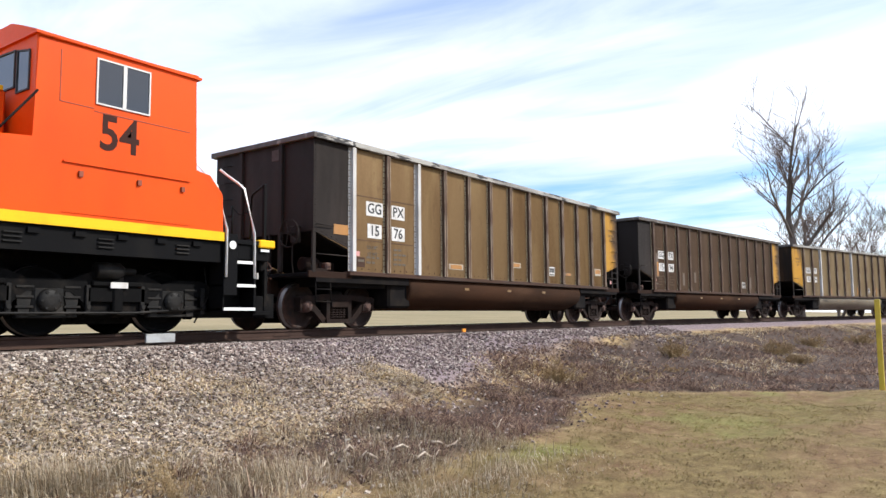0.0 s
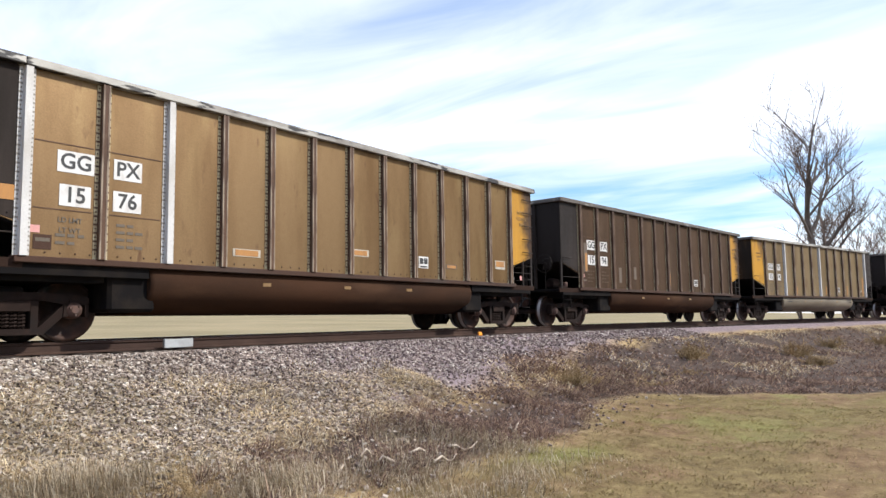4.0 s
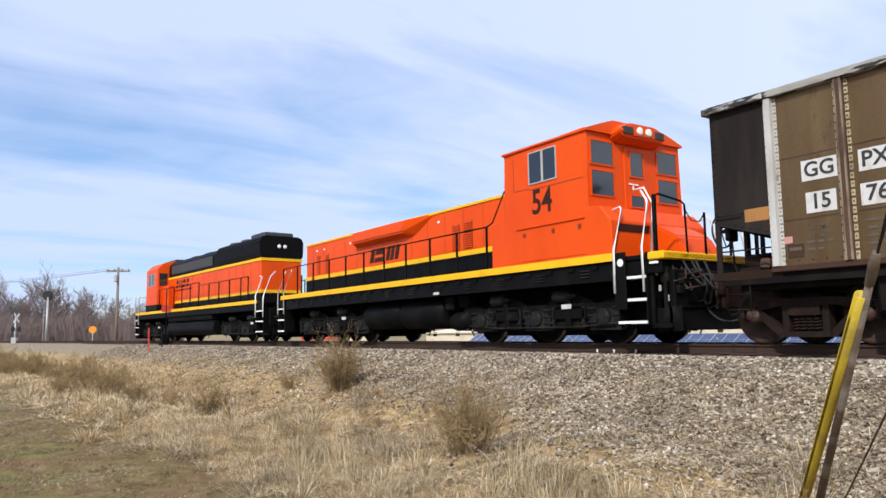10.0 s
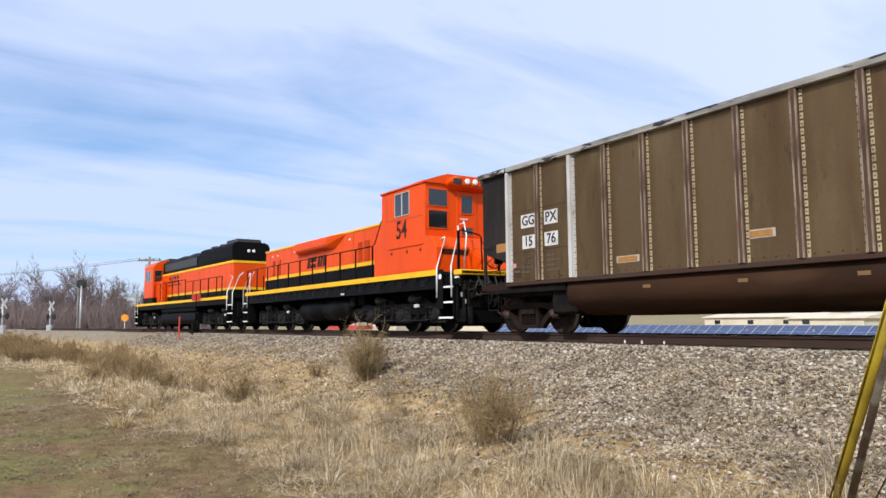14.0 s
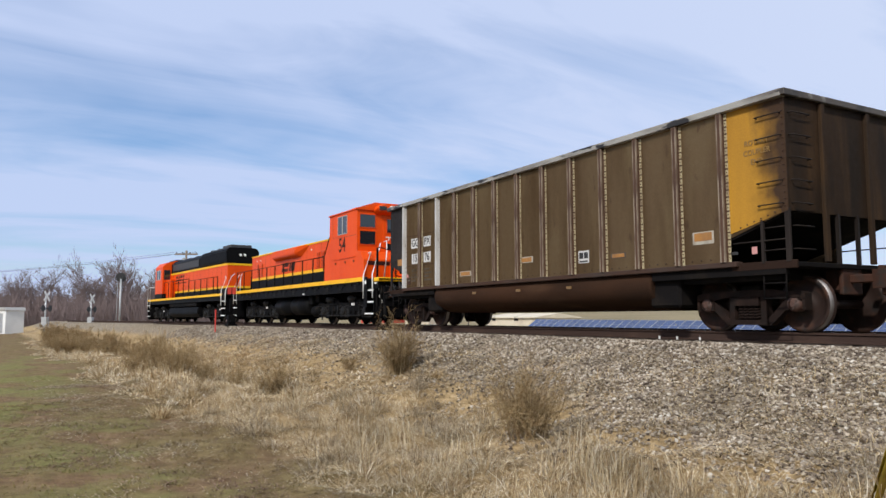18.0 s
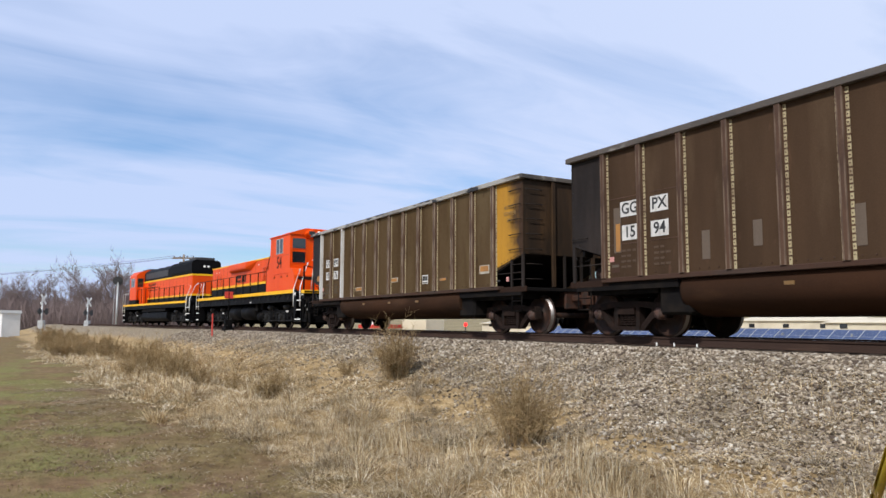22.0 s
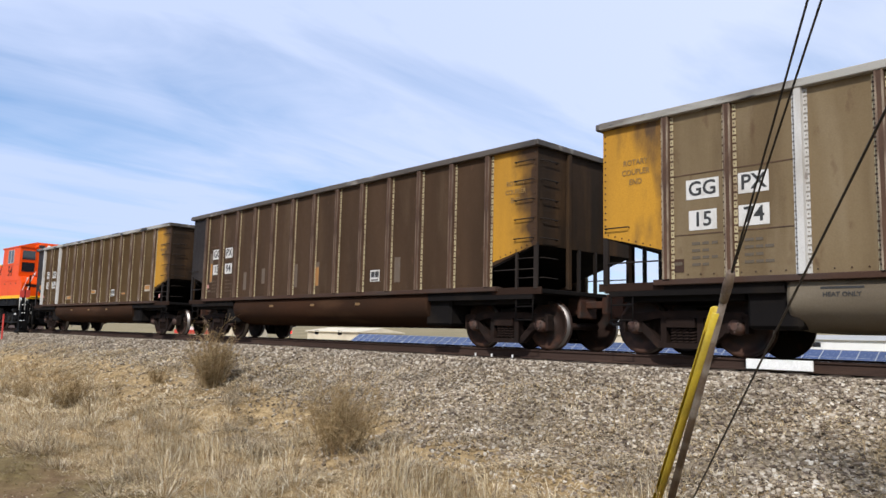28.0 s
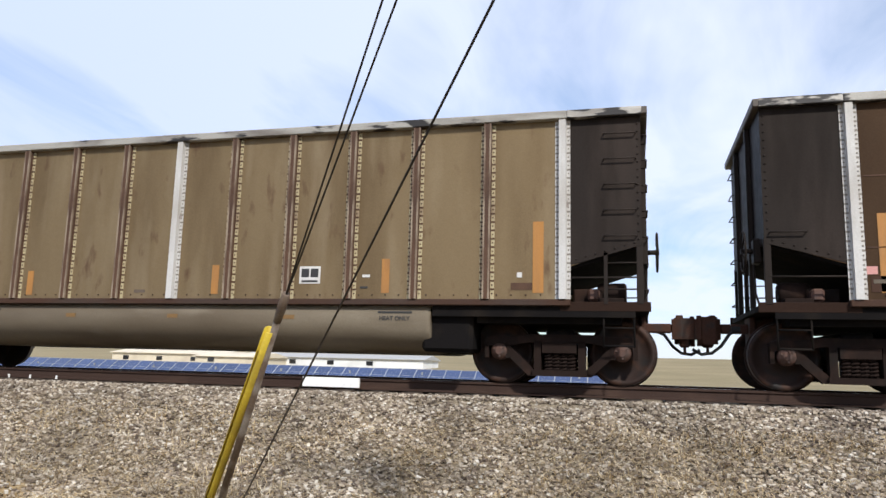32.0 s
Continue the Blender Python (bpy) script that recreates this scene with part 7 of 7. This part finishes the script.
def build_tree(label, x, y, z, high, r0, seed, levels, kids, thin=0.012, first=0.25, stems=1, group="", spread=0.46, turn=0, twig=None):
    wood, fine = tree_meshes("tree", high, r0, seed, levels, kids, first, spread, thin, stems)
    t = empty("bare_tree", pose(x, y, z, 0, 0, turn), label=label, category="tree", group=group)
    part("trunk", wood, mat_bark, t)
    part("crown", fine, twig or mat_twig, t, "bare twiggy crown")
    return t


def bearing(deg, dist):
    """A place by its bearing (counted from +y towards -x) and distance from the camera's stand."""
    return -dist * math.sin(radians(deg)), dist * math.cos(radians(deg))


x, y = bearing(-80.2, 78)
build_tree("tall bare tree with forked limbs behind the train", x, y, 0.3, 24.0, 0.50, 11, 5, (10, 6, 5, 3), 0.017, 0.18, 1, "bare trees", 0.52, 180)
for b, d, h, sd in ((-83.6, 84, 15, 3), (-86.2, 80, 13, 4), (-82.4, 95, 14, 5), (-88.5, 90, 14, 8), (-79.0, 110, 12, 9)):
    x, y = bearing(b, d)
    build_tree("smaller bare tree behind the train", x, y, 0.3, h, 0.28, sd, 5, (6, 5, 4, 3), 0.020, 0.15, 2, "bare trees")
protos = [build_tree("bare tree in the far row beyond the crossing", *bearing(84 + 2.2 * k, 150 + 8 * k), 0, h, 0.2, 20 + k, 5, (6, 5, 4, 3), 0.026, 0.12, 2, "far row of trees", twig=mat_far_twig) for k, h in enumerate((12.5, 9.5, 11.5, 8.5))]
for k in range(64):
    b = rng.uniform(76.5, 95)
    x, y = bearing(b, rng.uniform(140, 190))
    s = rng.uniform(0.65, 1.05) * (1.15 if 82 < b < 87 else 0.95)
    t = copy_thing(protos[k % 4], pose(x, y, 0, 0, 0, rng.uniform(0, 360)))
    t.scale = (s, s, s)


def build_far_brush():
    """The brown undergrowth of the far tree row, its colour paled for haze."""
    bm = bmesh.new()
    for _ in range(13000):
        x, y = bearing(rng.uniform(75.5, 96), rng.uniform(130, 180))
        h = rng.uniform(1.5, 6.8) * (0.75 + 0.5 * abs(lump(x, y, 0.06)))
        a = rng.uniform(0, 6.28)
        p = Vector((x, y, -0.1))
        tube(bm, [p, p + Vector((0.12 * h * math.cos(a), 0.12 * h * math.sin(a), 0.6 * h)), p + Vector((0.3 * h * math.cos(a), 0.3 * h * math.sin(a), h))], [0.05, 0.05, 0.02], 3, caps=False)
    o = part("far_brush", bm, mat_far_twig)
    return tagged(o, "dense brown undergrowth below the far tree row", "brush", kind="stuff")


build_far_brush()


# ---- beside the track ----
mat_guard = material("sun_faded_yellow_guard", (0.50, 0.37, 0.03), 0.5, 0, (((0.30, 0.22, 0.03), 3.0, 0.5, 0.75, (1, 1, 1)),), 0.001, 30, 0.1, 50)
mat_rod = material("rusty_anchor_rod", (0.12, 0.085, 0.06), 0.7, 0.3, (((0.25, 0.22, 0.19), 4.0, 0.5, 0.7, (1, 1, 1)),), 0.001, 40, 0.2, 60)
mat_wire = material("dark_steel_strand", (0.045, 0.042, 0.042), 0.5, 0.6)
mat_pole = material("weathered_pole_timber", (0.20, 0.16, 0.125), 0.9, 0, (((0.10, 0.075, 0.055), 1.5, 0.45, 0.7, (3, 3, 0.2)),), 0.004, 15, 0.2, 40)
mat_galv = material("galvanised_steel", (0.42, 0.43, 0.43), 0.5, 0.5, (((0.30, 0.30, 0.30), 4.0, 0.5, 0.7, (1, 1, 1)),), 0, 30, 0.08, 50)
mat_cell = material("blue_solar_cells", (0.034, 0.056, 0.130), 0.25, 0.0, (((0.038, 0.060, 0.14), 0.9, 0.45, 0.7, (1, 1, 1)),), 0, 30, 0.06, 20, 0.12)
mat_cream_wall = material("cream_painted_siding", (0.62, 0.55, 0.42), 0.8, 0, (((0.52, 0.45, 0.34), 0.5, 0.45, 0.7, (1, 1, 1)),), 0, 20, 0.05, 10)
mat_pale_wall = material("pale_metal_siding", (0.72, 0.72, 0.70), 0.6, 0, (((0.60, 0.60, 0.58), 0.5, 0.45, 0.7, (1, 1, 1)),), 0, 20, 0.05, 10)
mat_roof = material("grey_roof_sheet", (0.40, 0.39, 0.37), 0.6, 0.2)
mat_red_paint = material("faded_red_paint", (0.55, 0.05, 0.035), 0.5, 0, (((0.40, 0.04, 0.03), 3.0, 0.5, 0.7, (1, 1, 1)),))
mat_sign = material("white_sign_face", (0.80, 0.80, 0.78), 0.5)
mat_orange_sign = material("orange_sign_face", (0.85, 0.30, 0.02), 0.5)
mat_red_light = material("red_signal_lens", (0.7, 0.01, 0.01), 0.3)
mat_red_light.node_tree.nodes["Principled BSDF"].inputs["Emission Color"].default_value = (1, 0.02, 0.02, 1)
mat_red_light.node_tree.nodes["Principled BSDF"].inputs["Emission Strength"].default_value = 2.5

# guy wires of a line pole that stands behind the camera
TOP_A = Vector((-2.232, 4.432, 1.92))
UPWARD = Vector((0.703, -0.778, 1.0))
foot = TOP_A - UPWARD * 1.86
anchor = empty("guy_anchor", label="yellow plastic guy guard beside a rusty anchor rod", category="guy anchor")
anchor.location = foot
bm = bmesh.new()
tube(bm, [(0, 0, -0.05), tuple(TOP_A - foot)], [0.032, 0.024], 8)
part("anchor_rod", bm, mat_rod, anchor, "rusty steel rod")
bm = bmesh.new()
off = Vector((-0.105, -0.025, 0))
end = TOP_A - UPWARD * 0.13 - foot
rings = []
side = UPWARD.cross(Vector((0.5, 0.85, 0))).normalized()
outw = side.cross(UPWARD).normalized()
for t in (0.0, 0.33, 0.66, 1.0):
    p = end * t + off * (1 - 0.72 * t)
    rings.append([bm.verts.new(p + (side * math.cos(w) + outw * math.sin(w)) * 0.037) for w in [math.pi * (-0.35 + 1.7 * k / 10) for k in range(11)]])
for p, q in zip(rings, rings[1:]):
    for k in range(10):
        bm.faces.new((p[k], p[k + 1], q[k + 1], q[k])).smooth = True
guard = part("guy_guard", bm, mat_guard, anchor, "curved yellow plastic guard")
thick = guard.modifiers.new("thick", "SOLIDIFY")
thick.thickness = 0.006
bm = bmesh.new()
lathe(bm, ((-0.11, 0.027), (0.02, 0.032), (0.13, 0.024)), (0, 0, 0), "z", 10)
part("clamp", bm, mat_rod, anchor, "rusty clamp", at=Matrix.Translation(TOP_A - foot) @ UPWARD.to_track_quat("Z", "Y").to_matrix().to_4x4())
line_pole = Vector((2.44, -0.53, 0))
for name, a, b in (("guy_wire", TOP_A, Vector((2.288, -0.48, 8.32))), ("guy_wire", TOP_A, Vector((2.48, -0.416, 8.0))), ("guy_wire", Vector((-3.21, 5.38, 0.0)), Vector((2.37, -0.50, 5.92)))):
    tagged(bar(name, mat_wire, None, [a, a.lerp(b, 0.5), b], 0.006, 6), "dark twisted steel guy wire", "wire", group="guy wires")
pole = empty("line_pole", pose(*line_pole), label="weathered wooden line pole holding the guy wires", category="pole")
bm = bmesh.new()
tube(bm, [(0, 0, -0.3), (0, 0, 4.5), (0, 0, 8.8)], [0.14, 0.12, 0.10], 14)
part("shaft", bm, mat_pole, pole)
boxes("cross_arm", mat_pole, pole, (-1.2, 1.2, -0.05, 0.05, 8.44, 8.55), bevel=0.01)

# odds and ends on the ballast
def trackside_plate(label, x0, x1, y, z0, z1, mat):
    ob = boxes("track_plate", mat, None, (x0, x1, y, y + 0.05, z0, z1), bevel=0.008)
    return tagged(ob, label, "plate", group="plates by the rail")


trackside_plate("pale grey plate lying against the near rail", 6.95, 7.48, 10.82, 1.20, 1.345, mat_galv)
trackside_plate("bright white panel leaning on the near rail", -5.10, -4.16, 10.86, 1.20, 1.35, mat_sign)
for x in (-10.75, -10.3, -9.75):
    tagged(boxes("rail_clip", mat_sign, None, (x, x + 0.028, 10.90, 10.93, 1.14, 1.235), bevel=0.006), "small white clip beside the rail", "clip", group="clips beside the rail")
tagged(boxes("track_flag", mat_orange_sign, None, (15.9, 16.05, 10.80, 10.84, 1.14, 1.26), bevel=0.01), "small orange marker beside the rail", "marker")

# a wooden post at the lawn's far corner
ob = boxes("marker_post", mat_guard, None, (-0.05, 0.05, -0.05, 0.05, -0.1, 1.86), bevel=0.01)
ob.matrix_basis = pose(17.9, 1.71, 0)
tagged(ob, "weathered yellow marker post on the lawn", "post")

# red stake, switch stand
ob = boxes("marker_stake", mat_red_paint, None, (-0.035, 0.035, -0.03, 0.03, -0.1, 1.15), bevel=0.008)
ob.matrix_basis = pose(-37.65, 8.19, surface(-37.65, 8.19))
tagged(ob, "thin faded red marker stake on the bank", "stake")
stand = empty("switch_stand", pose(-39.3, 9.35, 1.12), label="black switch stand with a red target", category="switch stand")
boxes("base", mat_loco_under, stand, (-0.35, 0.35, -0.25, 0.25, 0, 0.18), (-0.18, 0.18, -0.18, 0.18, 0.18, 0.62), bevel=0.02)
bar("mast", mat_loco_under, stand, [(0, 0, 0.6), (0, 0, 2.1)], 0.03, 8)
boxes("target", mat_red_paint, stand, (-0.02, 0.02, -0.22, 0.22, 1.72, 2.08), bevel=0.01, label="red target plate")
bar("lever", mat_loco_under, stand, [(0.2, -0.1, 0.3), (0.75, -0.15, 0.36)], 0.025, 6)


# road crossing far along the line
def crossing_signal(b, dist):
    x, y = bearing(b, dist)
    g = empty("crossing_signal", pose(x, y, 0.6, 0, 0, b + 60), label="road crossing signal with a white crossbuck", category="crossing signal", group="crossing signals")
    bar("mast", mat_galv, g, [(0, 0, -0.7), (0, 0, 3.3)], 0.07, 10)
    bm = bmesh.new()
    for a in (45, -45):
        box(bm, -0.62, 0.62, -0.012, 0.012, -0.11, 0.11, m=Matrix.Translation((0, -0.1, 3.0)) @ Matrix.Rotation(radians(a), 4, "Y"))
    part("crossbuck", bm, mat_sign, g, "white crossed boards")
    boxes("light_arm", mat_ink, g, (-0.75, 0.75, -0.04, 0.04, 1.85, 1.95))
    for s in (-1, 1):
        bm = bmesh.new()
        lathe(bm, ((-0.12, 0.30), (-0.10, 0.30), (0.05, 0.12)), (s * 0.55, 0, 1.9), "y", 18)
        part("lamp", bm, mat_ink, g, "black lamp disc")
    boxes("gate_box", mat_galv, g, (-0.2, 0.2, -0.25, 0.25, 0.3, 1.1), bevel=0.02)
    return g


crossing_signal(88.95, 76)
crossing_signal(86.15, 84)
x, y = bearing(84.3, 88)
sig = empty("track_signal", pose(x, y, 0.9, 0, 0, 84), label="track signal with a round black target on a grey mast", category="signal")
bar("mast", mat_galv, sig, [(0, 0, -0.9), (0, 0, 5.0)], 0.10, 10)
bm = bmesh.new()
lathe(bm, ((-0.05, 0.50), (0.0, 0.52), (0.03, 0.50)), (0, 0, 5.15), "y", 22)
lathe(bm, ((-0.30, 0.16), (-0.05, 0.18)), (0, 0, 5.15), "y", 14)
part("target", bm, mat_ink, sig, "round black signal target")
boxes("ladder", mat_galv, sig, (-0.35, -0.30, 0.2, 0.25, -0.5, 5.0), (-0.05, 0.0, 0.2, 0.25, -0.5, 5.0))
x, y = bearing(91.0, 88)
hut = empty("signal_hut", pose(x, y, 0, 0, 0, 25), label="pale grey metal signal hut", category="hut")
boxes("wall_shell", mat_pale_wall, hut, (-1.0, 1.0, -0.9, 0.9, 0, 2.4), bevel=0.02)
bm = bmesh.new()
prism(bm, [(-1.1, 2.4), (-0.9, 2.72), (0.9, 2.72), (1.1, 2.4)], -1.0, 1.0)
part("roof", bm, mat_roof, hut)
boxes("door", mat_galv, hut, (-0.4, 0.4, -0.93, -0.9, 0.1, 2.1), bevel=0.005)
x, y = bearing(79.95, 104)
tp = empty("utility_pole", pose(x, y, 0.4, 0, 0, 60), label="wooden utility pole with a cross arm", category="pole")
bm = bmesh.new()
tube(bm, [(0, 0, -0.5), (0, 0, 10.2)], [0.20, 0.14], 10)
part("shaft", bm, mat_pole, tp)
boxes("cross_arm", mat_pole, tp, (-1.5, 1.5, -0.08, 0.08, 9.6, 9.8))
for k in (-1.3, -0.5, 0.5, 1.3):
    boxes("insulator", mat_ink, tp, (k - 0.05, k + 0.05, -0.05, 0.05, 9.8, 9.98))
boxes("transformer", mat_galv, tp, (-0.35, 0.05, -0.6, -0.2, 8.3, 9.2), bevel=0.08)
q = Vector((x - 95, y - 46, 10.6))
for k in (-1.3, 0.5, 1.3):
    a = Vector((x, y, 10.4)) + Vector((k * 0.5, k * 0.86, 0))
    tagged(bar("power_line", mat_wire, None, [a.lerp(q + Vector((k * 0.5, k * 0.86, 0)), t) - Vector((0, 0, 3.2 * t * (1 - t))) for t in (0, 0.15, 0.3, 0.5, 0.7, 0.85, 1)], 0.016, 4), "thin sagging power line", "wire", group="power lines")
x, y = bearing(81.45, 96)
os_ = empty("road_sign", pose(x, y, 0.2, 0, 0, 81), label="small round orange road sign", category="sign")
bar("post", mat_galv, os_, [(0, 0, -0.3), (0, 0, 2.2)], 0.04, 6)
bm = bmesh.new()
lathe(bm, ((-0.02, 0.40), (0.0, 0.42), (0.02, 0.40)), (0, 0, 2.3), "y", 20)
part("sign_face", bm, mat_orange_sign, os_)

# ---- beyond the track ----
row = empty("solar_panel_row", pose(-1, 46, 0.3), label="long low row of blue solar panels in pale frames", category="solar panels")
panel_first = None
bm = bmesh.new()
box(bm, -0.485, 0.485, -0.78, 0.78, -0.02, 0.02)
cells = bm
frame_first = None
for k in range(62):
    m = pose(-0.5 - k, 0.35 * math.sin(k * 0.05), 0.42 + 0.004 * k, 32)
    if panel_first is None:
        panel_first = part("panel", cells, mat_cell, row, at=m)
        bm = bmesh.new()
        for r in ((-0.5, 0.5, -0.8, -0.77, -0.03, 0.03), (-0.5, 0.5, 0.77, 0.8, -0.03, 0.03), (-0.5, -0.477, -0.77, 0.77, -0.03, 0.03), (0.477, 0.5, -0.77, 0.77, -0.03, 0.03), (-0.485, 0.485, -0.008, 0.008, 0.018, 0.024)):
            box(bm, *r)
        frame_first = part("panel_frame", bm, mat_galv, panel_first)
    else:
        o = again(panel_first, m, row)
        again(frame_first, pose(0, 0, 0), o)
    if k % 5 == 2:
        boxes("panel_leg", mat_galv, row, (-0.55 - k, -0.45 - k, 0.3, 0.4, -0.1, 0.72))


def low_building(label, x0, x1, y, z1, wall, deep=8.0):
    g = empty("low_building", pose((x0 + x1) / 2, y, 0.4), label=label, category="building", group="low buildings across the field")
    w = (x1 - x0) / 2
    boxes("wall_shell", wall, g, (-w, w, 0, deep, -1, z1 - 0.5))
    bm = bmesh.new()
    prism(bm, [(-0.3, z1 - 0.5), (deep / 2, z1 + 0.1), (deep + 0.3, z1 - 0.5), (deep + 0.3, z1 - 0.6), (-0.3, z1 - 0.6)], -w - 0.3, w + 0.3, "x")
    part("roof", bm, mat_roof if wall is not mat_cream_wall else mat_cream_wall, g)
    for k in range(int(w // 3)):
        boxes("window", mat_dark_glass, g, (-w + 2 + k * 6, -w + 3 + k * 6, -0.04, 0, 0.7, 1.3))
    return g


low_building("low cream building across the field", -80, -61, 100, 2.3, mat_cream_wall)
low_building("long pale metal building across the field", -57.5, -29, 100, 2.2, mat_pale_wall)
low_building("low cream building beyond the solar panels", -97, -84, 62, 1.7, mat_cream_wall)
low_building("low cream shed across the field", -60, -50, 92, 2.0, mat_cream_wall)
crate = empty("storage_container", pose(-53.0, 28.2, 0.4, 0, 0, 20), label="cream storage container beyond the track", category="container")
boxes("body", mat_cream_wall, crate, (-1.3, 1.3, -1.1, 1.1, 0, 1.45), bevel=0.02)
bm = bmesh.new()
for k in range(16):
    box(bm, -1.2 + k * 0.16, -1.13 + k * 0.16, -1.12, -1.1, 0.1, 1.35)
part("corrugation", bm, mat_cream_wall, crate)
trailer = empty("flat_trailer", pose(-55.6, 25.6, 0.4, 0, 0, 20), label="low red flat trailer beyond the track", category="trailer")
boxes("bed", mat_red_paint, trailer, (-1.6, 1.6, -1.0, 1.0, 0.75, 1.05), bevel=0.02)
for k in (-0.9, 0.9):
    for y in (-0.9, 0.9):
        bm = bmesh.new()
        lathe(bm, ((y - 0.1, 0.32), (y + 0.1, 0.32)), (k, 0, 0.34), "y", 16)
        part("wheel", bm, mat_ink, trailer)
boxes("load", mat_sign, trailer, (-1.2, 0.4, -0.6, 0.6, 1.05, 1.3), bevel=0.02, label="white load")
lamp = empty("warning_light", pose(*bearing(58.7, 58), 0.4), label="small red warning light on a short post", category="warning light")
bar("post", mat_ink, lamp, [(0, 0, -0.2), (0, 0, 0.95)], 0.04, 6)
bm = bmesh.new()
lathe(bm, ((0.95, 0.12), (1.15, 0.14), (1.25, 0.06)), (0, 0, 0), "z", 12)
part("lens", bm, mat_red_light, lamp, "glowing red lens")


# ---- what moves ----
TRAVEL = ((0, 10.2), (2, 6.96), (4, 3.52), (6, -0.04), (8, -3.66), (10, -7.31), (12, -10.95), (14, -14.56), (16, -18.12), (18, -21.64), (20, -25.13), (22, -28.6), (24, -32.08), (26, -35.58), (28, -39.12), (30, -42.69), (32, -46.27))


def gone(t):
    """How far the train stands from its place at six seconds."""
    for (t0, s0), (t1, s1) in zip(TRAVEL, TRAVEL[1:]):
        if t <= t1:
            return s0 + (s1 - s0) * (t - t0) / (t1 - t0)
    return TRAVEL[-1][1]


def on_track(u, reach, turned):
    """The pose of a vehicle whose middle is at u, its truck centres reach before and behind."""
    a, b = Vector((u - reach, track_y(u - reach), 0)), Vector((u + reach, track_y(u + reach), 0))
    mid = (a + b) / 2
    d = b - a
    return pose(mid.x, mid.y, RAIL_TOP, 0, 0, math.degrees(math.atan2(d.y, d.x)) + 180 * turned)


def motions():
    flipped = {ob: turned for ob, _, turned, _ in CARS}
    for ob, centre, turned, reach in CARS:
        walk(ob, [(t, on_track(centre + s, reach, turned)) for t, s in TRAVEL])
    times = [k / 3 for k in range(97)]
    for w, x, r in SPIN:
        way = -1 if flipped[w.parent.parent] else 1
        walk(w, [(t, pose(x, 0, r, 0, way * math.degrees(gone(t) / r), 0)) for t in times])


motions()
